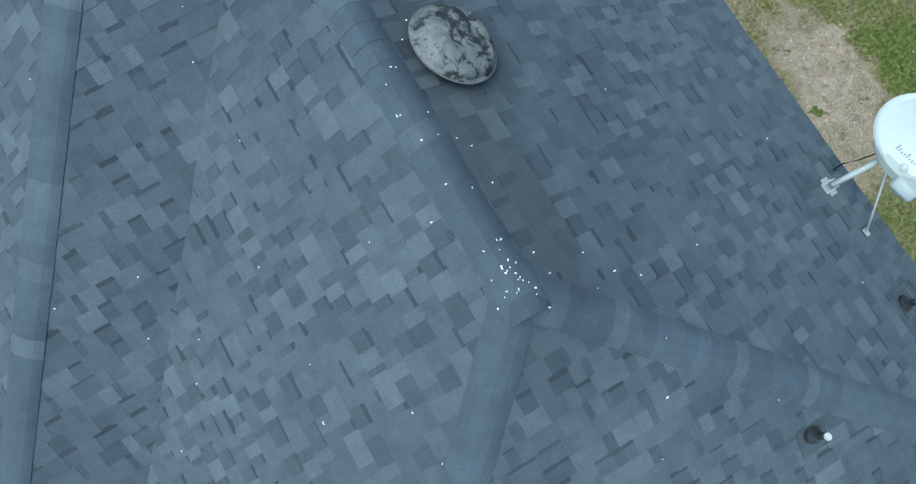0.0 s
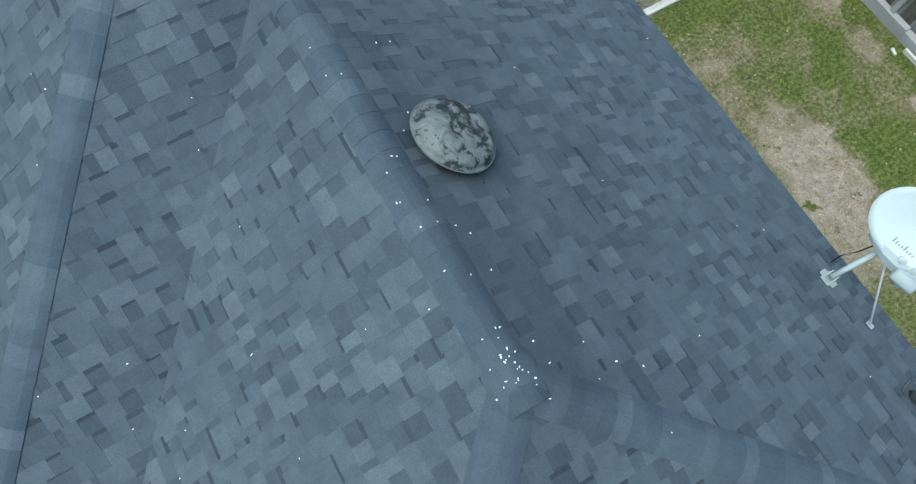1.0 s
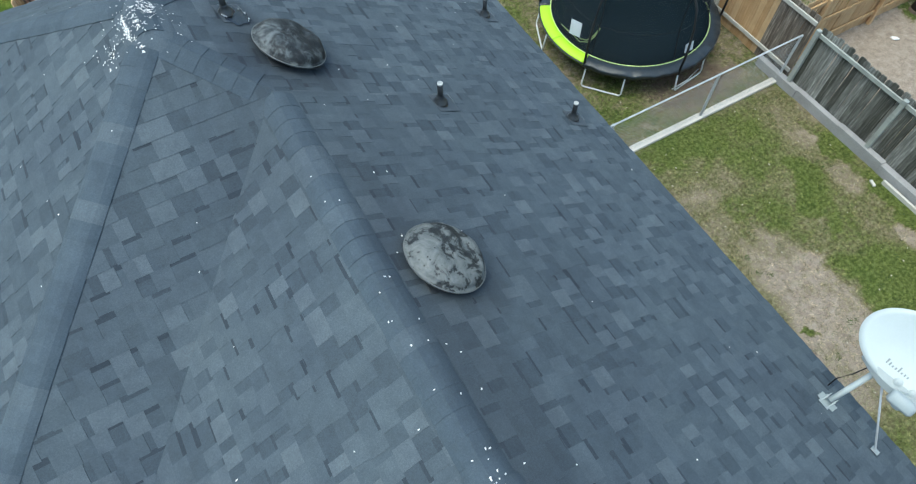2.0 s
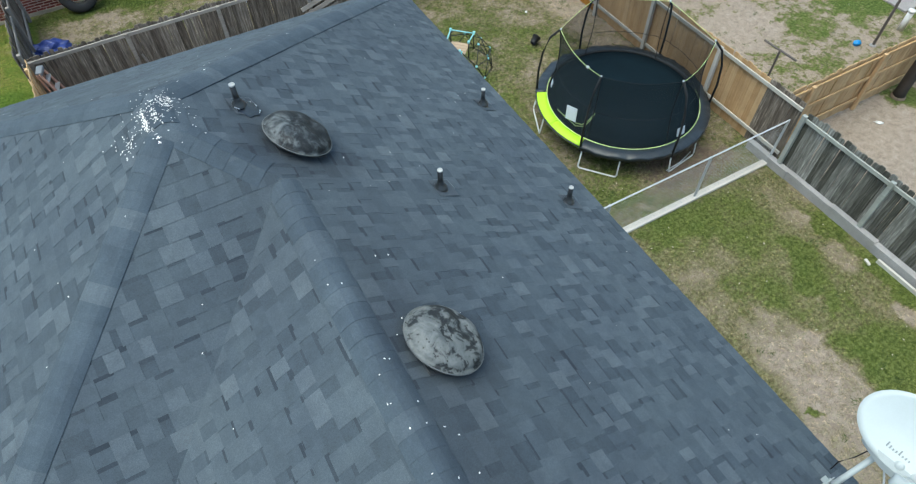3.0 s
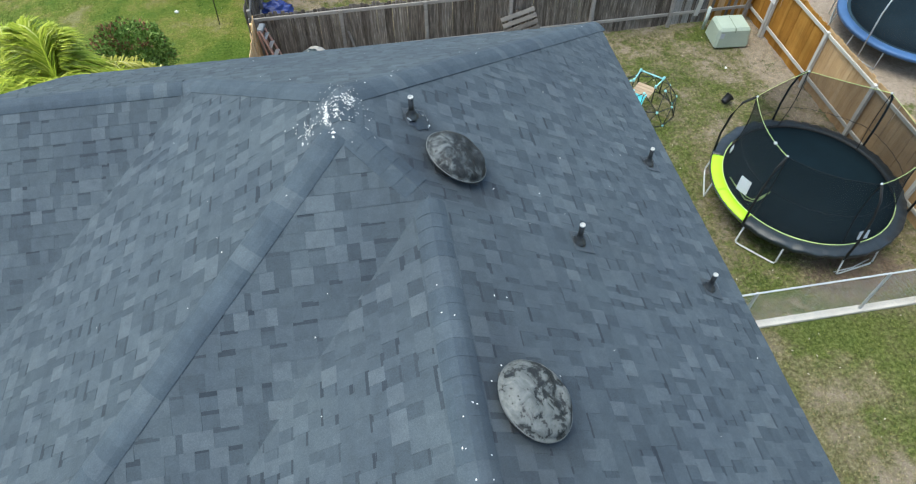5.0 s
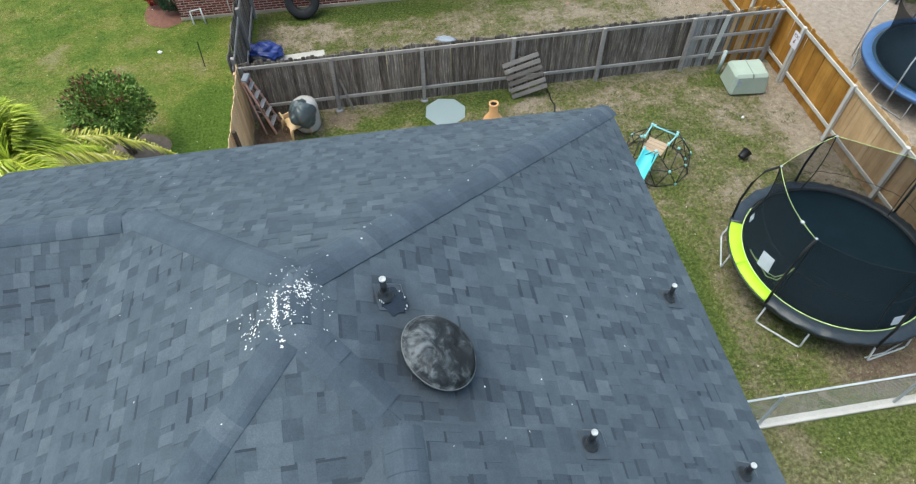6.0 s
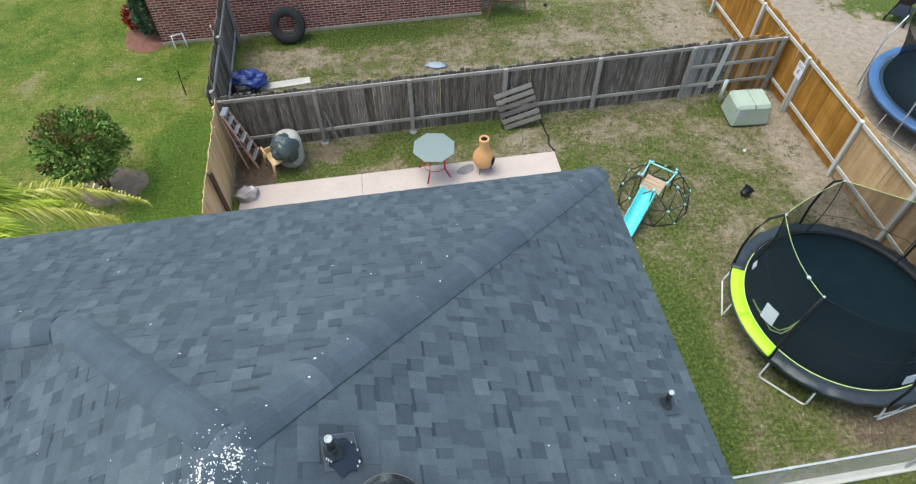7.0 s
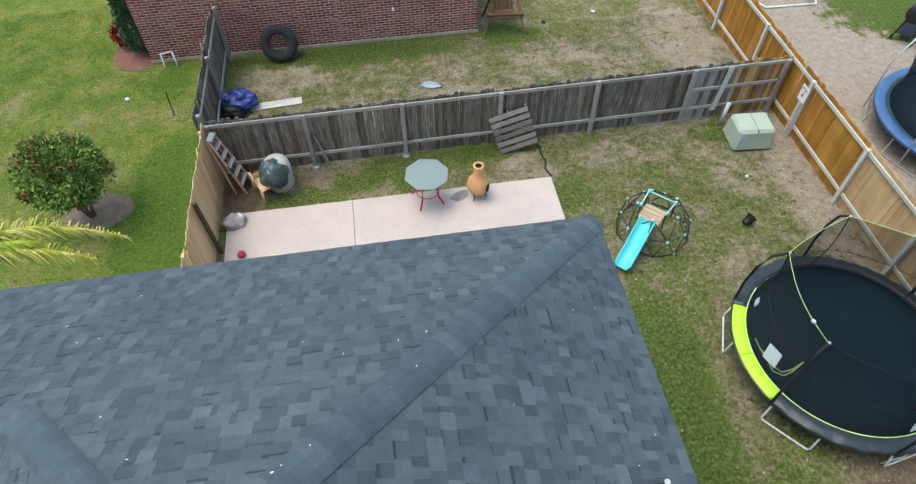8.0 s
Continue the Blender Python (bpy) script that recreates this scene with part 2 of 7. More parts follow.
def ground_material(name, blades=False):
    m, nt, b = mat(name)
    pos = world_pos(nt)
    sep = nt.nodes.new("ShaderNodeSeparateXYZ")
    nt.links.new(pos, sep.inputs[0])
    px, py = sep.outputs[0], sep.outputs[1]
    n1 = noise_tex(nt, pos, 0.35, 5, 0.62)
    n2 = noise_tex(nt, pos, 1.7, 5, 0.65)
    n3 = noise_tex(nt, pos, 14, 4, 0.7)
    n4 = noise_tex(nt, pos, 70, 2, 0.7)
    n5 = noise_tex(nt, pos, 5.5, 5, 0.72)
    n6 = noise_tex(nt, pos, 0.9, 4, 0.6)

    def step(v, a, w):
        n = nt.nodes.new("ShaderNodeMapRange")
        n.interpolation_type = "SMOOTHSTEP"
        n.inputs["From Min"].default_value, n.inputs["From Max"].default_value = a - w, a + w
        nt.links.new(v, n.inputs["Value"])
        return n.outputs[0]

    wx = maths(nt, "ADD", px, maths(nt, "MULTIPLY", maths(nt, "SUBTRACT", n2, 0.5), 1.3))
    wy = maths(nt, "ADD", py, maths(nt, "MULTIPLY", maths(nt, "SUBTRACT", n6, 0.5), 1.4))
    left = maths(nt, "SUBTRACT", 1.0, step(px, -2.6, 0.1))
    beyond = step(px, 12.1, 0.1)
    wallside = maths(nt, "MULTIPLY", step(wy, 19.9, 0.5), maths(nt, "SUBTRACT", 1.0, step(wx, 5.0, 1.2)))
    amount = maths(nt, "ADD", maths(nt, "MULTIPLY", n1, 0.7), maths(nt, "MULTIPLY", n2, 1.0))
    amount = maths(nt, "ADD", amount, maths(nt, "MULTIPLY", n5, 1.1))
    amount = maths(nt, "ADD", amount, maths(nt, "MULTIPLY", n3, 0.5))
    front = maths(nt, "SUBTRACT", 1.0, step(py, 5.4, 0.3))
    amount = maths(nt, "ADD", amount, maths(nt, "MULTIPLY", front, maths(nt, "SUBTRACT", 0.40, maths(nt, "MULTIPLY", n5, 0.72))))
    amount = maths(nt, "ADD", amount, maths(nt, "MULTIPLY", left, maths(nt, "ADD", maths(nt, "MULTIPLY", maths(nt, "SUBTRACT", n6, 0.5), 2.0), 0.13)))
    amount = maths(nt, "ADD", amount, maths(nt, "MULTIPLY", wallside, 0.15))
    amount = maths(nt, "SUBTRACT", amount, maths(nt, "ADD", maths(nt, "MULTIPLY", beyond, maths(nt, "ADD", maths(nt, "SUBTRACT", 0.62, n5), maths(nt, "MULTIPLY", maths(nt, "SUBTRACT", 0.5, n2), 1.1))), 0.15))
    for group, sign in ((BARE, "SUBTRACT"), (LUSH, "ADD")):
        for cx, cy, rx, ry, k in group:
            dx = maths(nt, "DIVIDE", maths(nt, "SUBTRACT", wx, cx), rx)
            dy = maths(nt, "DIVIDE", maths(nt, "SUBTRACT", wy, cy), ry)
            d2 = maths(nt, "ADD", maths(nt, "MULTIPLY", dx, dx), maths(nt, "MULTIPLY", dy, dy))
            inside = maths(nt, "SUBTRACT", 1.0, step(d2, 1.0, 0.75))
            amount = maths(nt, sign, amount, maths(nt, "MULTIPLY", inside, k))
    # the front yard blends more softly from bare to green
    calm = maths(nt, "MULTIPLY", front, 0.32)
    amount = maths(nt, "ADD", maths(nt, "MULTIPLY", amount, maths(nt, "SUBTRACT", 1.0, calm)), maths(nt, "MULTIPLY", calm, 1.56))
    green = ramp(nt, n3, [(0.32, (0.053, 0.072, 0.017)), (0.5, (0.112, 0.136, 0.036)), (0.68, (0.215, 0.234, 0.082))])
    lawn = ramp(nt, n3, [(0.26, (0.077, 0.108, 0.018)), (0.5, (0.150, 0.190, 0.036)), (0.76, (0.255, 0.288, 0.082))])
    green = blend(nt, left, green, lawn)
    deep = ramp(nt, n3, [(0.32, (0.042, 0.066, 0.013)), (0.5, (0.085, 0.118, 0.027)), (0.68, (0.160, 0.196, 0.060))])
    deep = blend(nt, left, deep, ramp(nt, n3, [(0.26, (0.049, 0.088, 0.012)), (0.5, (0.096, 0.153, 0.025)), (0.76, (0.17, 0.23, 0.058))]))
    dry = ramp(nt, n3, [(0.32, (0.088, 0.076, 0.037)), (0.5, (0.192, 0.168, 0.091)), (0.68, (0.345, 0.308, 0.195))])
    straw = ramp(nt, n3, [(0.26, (0.112, 0.118, 0.027)), (0.5, (0.20, 0.203, 0.055)), (0.76, (0.32, 0.31, 0.115))])
    dry = blend(nt, left, dry, straw)
    soil = maths(nt, "ADD", maths(nt, "MULTIPLY", n5, 0.65), maths(nt, "MULTIPLY", n3, 0.35))
    dirt = ramp(nt, soil, [(0.28, (0.20, 0.157, 0.120)), (0.5, (0.35, 0.286, 0.225)), (0.72, (0.50, 0.425, 0.345))])
    # darkens the soil where damp; by the trampoline this also paints its shade
    for cx, cy, rx, ry, k in DAMP_AND_SHADE:
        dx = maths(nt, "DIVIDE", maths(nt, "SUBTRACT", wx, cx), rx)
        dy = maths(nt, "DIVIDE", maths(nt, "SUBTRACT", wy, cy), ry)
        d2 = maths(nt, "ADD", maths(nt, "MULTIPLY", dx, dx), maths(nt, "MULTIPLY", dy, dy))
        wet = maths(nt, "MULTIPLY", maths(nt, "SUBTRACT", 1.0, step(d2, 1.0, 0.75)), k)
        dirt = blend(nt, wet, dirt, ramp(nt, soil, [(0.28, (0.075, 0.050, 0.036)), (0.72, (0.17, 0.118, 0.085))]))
    dirt = blend(nt, maths(nt, "MULTIPLY", left, 0.75), dirt, straw)
    c = blend(nt, step(amount, 1.35, 0.13), dirt, dry)
    c = blend(nt, step(amount, 1.58, 0.16), c, green)
    c = blend(nt, step(amount, 1.90, 0.20), c, deep)
    c = blend(nt, 1.0, c, ramp(nt, n4, [(0.28, (0.60, 0.60, 0.60)), (0.5, (0.98, 0.98, 0.98)), (0.72, (1.40, 1.40, 1.40))]), "MULTIPLY")
    if blades:
        tint = nt.nodes.new("ShaderNodeNewGeometry").outputs["Random Per Island"]
        c = blend(nt, 1.0, c, ramp(nt, tint, [(0.0, (0.55, 0.62, 0.52)), (0.55, (0.95, 1.0, 0.9)), (0.85, (1.25, 1.22, 1.1)), (1.0, (1.7, 1.6, 1.4))]), "MULTIPLY")
    nt.links.new(c, b.inputs["Base Color"])
    b.inputs["Roughness"].default_value = 0.95
    b.inputs["Specular IOR Level"].default_value = 0.1
    bump(nt, b, maths(nt, "ADD", n4, n3), 0.8, 0.028)
    return m


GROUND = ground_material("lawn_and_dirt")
BLADES = ground_material("lawn_blades", True)
CONCRETE = plain("pale_concrete", (0.47, 0.39, 0.352), 0.85, vary=0.14, scale=3)
KERB = plain("white_concrete", (0.60, 0.56, 0.495), 0.85, vary=0.15, scale=8)
BLOCK = plain("grey_concrete", (0.31, 0.305, 0.30), 0.9, vary=0.25, scale=6)
GALV = plain("galvanised_steel", (0.55, 0.57, 0.58), 0.5, 0.35, 0.12)
BLACK = plain("black_plastic", (0.012, 0.012, 0.013), 0.45, vary=0.3)
WHITE = plain("white_plastic", (0.72, 0.72, 0.70), 0.5, vary=0.08)
WALL = plain("house_wall_render", (0.55, 0.5, 0.44), 0.9, vary=0.1)
BARK = plain("grey_brown_bark", (0.16, 0.12, 0.09), 0.9, vary=0.35, scale=14, rel=0.6)
TRIM = plain("white_trim_paint", (0.7, 0.7, 0.69), 0.6, vary=0.08)

# ---- building blocks ----
def mesh_of(name, bm, material):
    me = bpy.data.meshes.new(name)
    bm.to_mesh(me)
    bm.free()
    if material:
        me.materials.append(material)
    return me


def part(name, bm, material, parent=None, label=""):
    ob = new(name, mesh_of(name, bm, material))
    if parent:
        ob.parent = parent
    return tagged(ob, label)


def thing(name, at=(0, 0, 0), rz=0, label="", category="", group="", kind=""):
    ob = new(name)
    ob.matrix_basis = pose(*at, 0, 0, rz)
    return tagged(ob, label, category, group, kind)


def box(bm, lo, hi, bevel=0.0):
    lo, hi = Vector(lo), Vector(hi)
    m = Matrix.Translation((lo + hi) / 2) @ Matrix.Diagonal((*(hi - lo), 1))
    r = bmesh.ops.create_cube(bm, size=1, matrix=m)
    if bevel:
        edges = list({e for v in r["verts"] for e in v.link_edges})
        bmesh.ops.bevel(bm, geom=edges, offset=bevel, segments=1, affect="EDGES")
    return bm


def box_bm(lo, hi, bevel=0.0):
    return box(bmesh.new(), lo, hi, bevel)


def tube(bm, points, r, sides=8, close=False):
    """A round bar along a line of points."""
    pts = [Vector(p) for p in points]
    rings, n = [], len(pts)
    for i, p in enumerate(pts):
        a = pts[(i - 1) % n] if (close or i) else p
        c = pts[(i + 1) % n] if (close or i < n - 1) else p
        d = (c - a).normalized()
        up = Vector((0, 0, 1)) if abs(d.z) < 0.95 else Vector((1, 0, 0))
        x = d.cross(up).normalized()
        y = x.cross(d)
        rr = r[i] if isinstance(r, (list, tuple)) else r
        rings.append([bm.verts.new(p + x * math.cos(t) * rr + y * math.sin(t) * rr) for t in (2 * math.pi * s / sides for s in range(sides))])
    for i in range(n if close else n - 1):
        a, c = rings[i], rings[(i + 1) % n]
        for s in range(sides):
            bm.faces.new((a[s], a[(s + 1) % sides], c[(s + 1) % sides], c[s]))
    if not close:
        bm.faces.new(rings[0][::-1])
        bm.faces.new(rings[-1])
    return bm


def lathe(bm, profile, sides=24, cap=True):
    """Turns a profile of (radius, height) about the z axis."""
    rings = [[bm.verts.new((r * math.cos(2 * math.pi * s / sides), r * math.sin(2 * math.pi * s / sides), z)) for s in range(sides)] for r, z in profile]
    for a, c in zip(rings, rings[1:]):
        for s in range(sides):
            bm.faces.new((a[s], a[(s + 1) % sides], c[(s + 1) % sides], c[s]))
    if cap:
        bm.faces.new(rings[0][::-1])
        bm.faces.new(rings[-1])
    return bm


def smooth(bm):
    for fc in bm.faces:
        fc.smooth = True
    return bm


# ---- ground ----
ground_bm = bmesh.new()
for a, c in ((-300, 300),):
    vs = [ground_bm.verts.new(p) for p in ((a, a, 0), (c, a, 0), (c, c, 0), (a, c, 0))]
    ground_bm.faces.new(vs)
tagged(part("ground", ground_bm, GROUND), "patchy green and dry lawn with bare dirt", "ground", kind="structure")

# ---- the house and its roof ----
P = 0.583                       # pitch, 7 in 12
Z_E = 5.212
C_R, C_B, C_H, C_W, C_L, C_F, C_FR = 7.614, 10.30, 5.16, 7.60, 6.845, 2.92, 7.195
SUM_B, SUM_F = Vector((0.012, 4.619, 7.607)), Vector((0.012, 4.197, 7.607))
R2_B, R2_F = Vector((0.66, 3.55, 7.229)), Vector((0.66, 0.06, 7.229))
HW_END = Vector((-1.698, 6.329, 6.61))
GABLE = Vector((-4.27, 6.329, 6.61))
COR_RB, COR_RF, COR_LF = Vector((4.12, 8.73, Z_E)), Vector((4.12, -3.40, Z_E)), Vector((-2.805, -3.405, Z_E))
COR_B, COR_W, COR_WH, COR_HL, COR_F = Vector((-4.27, 8.73, Z_E)), Vector((-4.1, 3.927, Z_E)), Vector((-4.1, 0.085, Z_E)), Vector((-2.805, 0.085, Z_E)), Vector((-4.27, 3.927, Z_E))

# each slope: its convex pieces in plan, the outward way, and a point of its eave
S = math.sqrt(1 + P * P)
SLOPES = {
    "R": ([[(4.12, 3.55), (4.12, 8.73), (0.012, 4.619), (0.012, 4.197), (0.66, 3.55)], [(4.12, -3.40), (4.12, 3.55), (0.66, 3.55), (0.66, 0.06)]], (1, 0), (4.12, 0)),
    "B": ([[(4.12, 8.73), (-1.698, 8.73), (-1.698, 6.329), (0.012, 4.619)], [(-1.698, 8.73), (-4.27, 8.73), (-4.27, 6.329), (-1.698, 6.329)]], (0, 1), (0, 8.73)),
    "W": ([[(0.012, 4.619), (-1.698, 6.329), (-4.1, 3.927), (-4.1, 0.085), (0.012, 4.197)]], (-1, 0), (-4.1, 0)),
    "H": ([[(0.012, 4.197), (-4.1, 0.085), (-2.805, 0.085), (0.66, 3.55)]], (0, -1), (0, 0.085)),
    "L": ([[(0.66, 3.55), (-2.805, 0.085), (-2.805, -3.405), (0.66, 0.06)]], (-1, 0), (-2.805, 0)),
    "FR": ([[(0.66, 0.06), (-2.805, -3.405), (4.12, -3.40)]], (0, -1), (0, -3.40)),
    "F": ([[(-1.698, 6.329), (-4.27, 6.329), (-4.27, 3.927), (-4.1, 3.927)]], (0, -1), (0, 3.927)),
}


def slope_axes(way, eave):
    """Along the eave, up the slope, the normal and an origin on the eave."""
    out = Vector((way[0], way[1], 0))
    up = (-out + Vector((0, 0, P))).normalized()
    along = up.cross(Vector((0, 0, 1))).normalized()
    return along, up, along.cross(up).normalized(), Vector((eave[0], eave[1], Z_E))


def clip(poly, convex):
    """The part of a polygon inside a convex one (counter-clockwise), both in plan."""
    for (ax, ay), (bx, by) in zip(convex, convex[1:] + convex[:1]):
        side = [(bx - ax) * (y - ay) - (by - ay) * (x - ax) for x, y in poly]
        out = []
        for i, (p, s) in enumerate(zip(poly, side)):
            q, t = poly[(i + 1) % len(poly)], side[(i + 1) % len(poly)]
            if s >= 0:
                out.append(p)
            if (s > 0) != (t > 0) and s != t:
                f = s / (s - t)
                out.append((p[0] + f * (q[0] - p[0]), p[1] + f * (q[1] - p[1])))
        poly = out
        if len(poly) < 3:
            return []
    return poly


def ccw(poly):
    a = sum(x0 * y1 - x1 * y0 for (x0, y0), (x1, y1) in zip(poly, poly[1:] + poly[:1]))
    return poly if a > 0 else poly[::-1]


house = thing("house", (0, 0, 0), label="two-storey house with a dark slate-blue shingled hip roof", category="house")
deck = bmesh.new()
for pieces, way, eave in SLOPES.values():
    along, up, nrm, org = slope_axes(way, eave)
    for poly in pieces:
        vs = []
        for x, y in ccw(poly):
            d = (org.x - x) * way[0] + (org.y - y) * way[1]
            vs.append(Vector((x, y, Z_E + P * d)))
        top = [deck.verts.new(v - Vector((0, 0, 0.004))) for v in vs]
        low = [deck.verts.new(v - Vector((0, 0, 0.13))) for v in vs]
        deck.faces.new(top)
        deck.faces.new(low[::-1])
        for i in range(len(vs)):
            j = (i + 1) % len(vs)
            deck.faces.new((top[j], top[i], low[i], low[j]))
roof = part("roof", deck, DECK, house, "hip roof of dark slate-blue laminated asphalt shingles")

# walls, set back under the eaves
wall_ring = [(3.72, 8.33), (-3.87, 8.33), (-3.87, 0.48), (-2.4, 0.48), (-2.4, -3.0), (3.72, -3.0)]
for (ax, ay), (bx, by) in zip(wall_ring, wall_ring[1:] + wall_ring[:1]):
    d = Vector((bx - ax, by - ay, 0))
    inn = Vector((-d.y, d.x, 0)).normalized() * 0.2
    bm = bmesh.new()
    base = [Vector((ax, ay, 0)), Vector((bx, by, 0)), Vector((bx, by, 0)) + inn, Vector((ax, ay, 0)) + inn]
    lo = [bm.verts.new(v) for v in base]
    hi = [bm.verts.new(v + Vector((0, 0, 5.2))) for v in base]
    bm.faces.new(lo[::-1]), bm.faces.new(hi)
    for i in range(4):
        j = (i + 1) % 4
        bm.faces.new((lo[i], lo[j], hi[j], hi[i]))
    bmesh.ops.recalc_face_normals(bm, faces=bm.faces)
    part("wall", bm, WALL, house)
# fascia boards along the eaves
eave_ring = [COR_RB, COR_B, COR_F, COR_W, COR_WH, COR_HL, COR_LF, COR_RF]
for a, c in ((COR_RB, COR_B), (COR_W, COR_WH), (COR_WH, COR_HL), (COR_HL, COR_LF), (COR_LF, COR_RF), (COR_RF, COR_RB)):
    d = (c - a).normalized()
    inn = Vector((-d.y, d.x, 0))
    bm = bmesh.new()
    q = [a + inn * 0.012, c + inn * 0.012, c + inn * 0.035, a + inn * 0.035]
    lo = [bm.verts.new(v + Vector((0, 0, -0.20))) for v in q]
    hi = [bm.verts.new(v + Vector((0, 0, -0.135))) for v in q]
    bm.faces.new(lo[::-1]), bm.faces.new(hi)
    for i in range(4):
        bm.faces.new((lo[i], lo[(i + 1) % 4], hi[(i + 1) % 4], hi[i]))
    part("fascia", bm, TRIM, house)
soffit = bmesh.new()
soffit.faces.new([soffit.verts.new((v.x, v.y, 5.005)) for v in eave_ring])
part("soffit", soffit, TRIM, house)



# ---- fences ----
def picket_fence(name, a, c, height, material, rail_mat, side, label, post_at, rails, post_mat=None, ragged=0.03, width=0.14, gap=0.006, seed=3, group="", post_h=None, mats=None):
    """A board fence from a to c (plan). side: +1 puts the rails on its left. post_at: distances along it."""
    a, c = Vector((*a, 0)), Vector((*c, 0))
    d = (c - a).normalized()
    n = Vector((-d.y, d.x, 0)) * side
    length = (c - a).length
    ob = thing(name, a, math.degrees(math.atan2(d.y, d.x)), label, "fence", group)
    r = random.Random(seed)
    u, shapes = 0.0, {}
    while u + width * 0.5 < length:
        k = r.randrange(12)
        mt = material if mats is None else mats(u, r)
        if (k, mt.name) not in shapes:
            h = height + r.uniform(-ragged, ragged)
            bm = bmesh.new()
            y0, y1 = (-0.018 * side, 0.0) if side > 0 else (0.0, 0.018)
            prof = [(0, 0.03), (width - gap, 0.03), (width - gap, h - r.uniform(0.01, 0.045)), (width - gap - 0.022, h), (0.022, h), (0, h - r.uniform(0.01, 0.045))]
            f0 = [bm.verts.new((x, y0, z)) for x, z in prof]
            f1 = [bm.verts.new((x, y1, z)) for x, z in prof]
            bm.faces.new(f0), bm.faces.new(f1[::-1])
            for i in range(6):
                bm.faces.new((f0[(i + 1) % 6], f0[i], f1[i], f1[(i + 1) % 6]))
            bmesh.ops.recalc_face_normals(bm, faces=bm.faces)
            shapes[(k, mt.name)] = mesh_of("picket", bm, mt)
        pk = new("picket", shapes[(k, mt.name)])
        pk.parent = ob
        pk.matrix_basis = pose(u, r.uniform(-0.004, 0.004), r.uniform(-0.015, 0.015), r.uniform(-0.6, 0.6), r.uniform(-0.5, 0.5), 0)
        u += width
    y = 0.02 * side
    for z in rails:
        lo, hi = (0, min(y, y + 0.04 * side), z - 0.045), (length, max(y, y + 0.04 * side), z + 0.045)
        part("rail", box_bm(lo, hi, 0.004), rail_mat, ob)
    for u in post_at:
        lo, hi = (u - 0.05, min(y * 1.2, y * 1.2 + 0.09 * side), 0), (u + 0.05, max(y * 1.2, y * 1.2 + 0.09 * side), post_h or height - 0.06)
        part("post", box_bm(lo, hi, 0.005), post_mat or rail_mat, ob)
    return ob


def rear_mix(u, r):
    return ORANGE_WOOD if u > 13.3 and r.random() < 0.7 else (TAN_WOOD if u > 13.0 and r.random() < 0.6 else (SILVER_WOOD if u > 11.9 and r.random() < 0.8 else GREY_WOOD))


picket_fence("rear_fence", (-2.56, 15.66), (12.0, 15.86), 1.74, GREY_WOOD, GREY_RAIL, -1, "weathered grey board fence behind the yard, ragged along its top", (0.06, 2.28, 4.59, 7.0, 9.44, 11.94, 14.4), (0.42, 1.62), mats=rear_mix, seed=5, width=0.105, gap=-0.003, ragged=0.05)

rear = bpy.data.objects["rear_fence"]
part("rail", box_bm((11.94, -0.06, 0.98), (14.5, -0.02, 1.07), 0.004), GREY_RAIL, rear)
bm = box_bm((-0.07, -0.085, 0.30), (0.07, -0.062, 1.66), 0.003)
bm.transform(pose(12.75, 0, 0, 0, 5, 0))
for u in (2.28, 4.59):
    collar = part("post_collar", smooth(lathe(bmesh.new(), [(0.11, 0.0), (0.10, 0.04), (0.06, 0.06)], 14)), BLOCK, rear)
    collar.location = (u, -0.07, 0)
part("brace_board", bm, PALE_RAIL, rear, "pale loose board nailed across the rails")
bm = box_bm((-0.028, -0.09, 0.0), (0.028, -0.065, 1.05), 0.003)
bm.transform(pose(2.64, 0, 0, 0, -12, 0))
part("prop", bm, GREY_RAIL, rear)


def right_mix(u, r):
    return ORANGE_WOOD if u > 7.0 else (TAN_WOOD if u > 0.9 else GREY_WOOD)


picket_fence("side_fence", (12.02, 5.36), (12.06, 25.0), 1.8, ORANGE_WOOD, PALE_RAIL, 1, "tan and orange stained board fence with pale rails", (2.5, 4.9, 7.05, 9.45, 11.9, 14.3, 16.7, 19.1), (0.35, 1.66), mats=right_mix, post_mat=PALE_POST, seed=6, width=0.145, gap=0.0005, ragged=0.012)
picket_fence("side_fence", (11.97, -6.0), (11.97, 5.25), 1.72, MOSS_WOOD, MOSS_RAIL, 1, "weathered grey board fence standing on concrete", (1.6, 4.1, 6.5, 8.95, 11.2), (1.55,), seed=8)
picket_fence("neighbour_fence", (12.2, 5.83), (26.0, 5.83), 1.75, TAN_WOOD, TAN_WOOD, -1, "new tan cedar fence with posts and rails on show", (0.6, 3.0, 5.4, 7.8, 10.2, 12.6), (0.35, 1.0, 1.6), seed=9, gap=0.0005)
picket_fence("left_fence", (-2.56, 8.9), (-2.56, 15.6), 1.8, NEW_CEDAR, NEW_CEDAR, 1, "tan cedar board fence between the yards", (0.1, 3.03, 6.6), (0.4, 1.45), seed=10, post_h=1.6, ragged=0.015)
picket_fence("left_fence", (-2.75, 15.78), (-2.75, 20.6), 1.8, GREY_WOOD, GREY_RAIL, -1, "weathered grey board fence against the brick house", (0.15, 2.4, 4.7), (0.4, 1.5), seed=11)

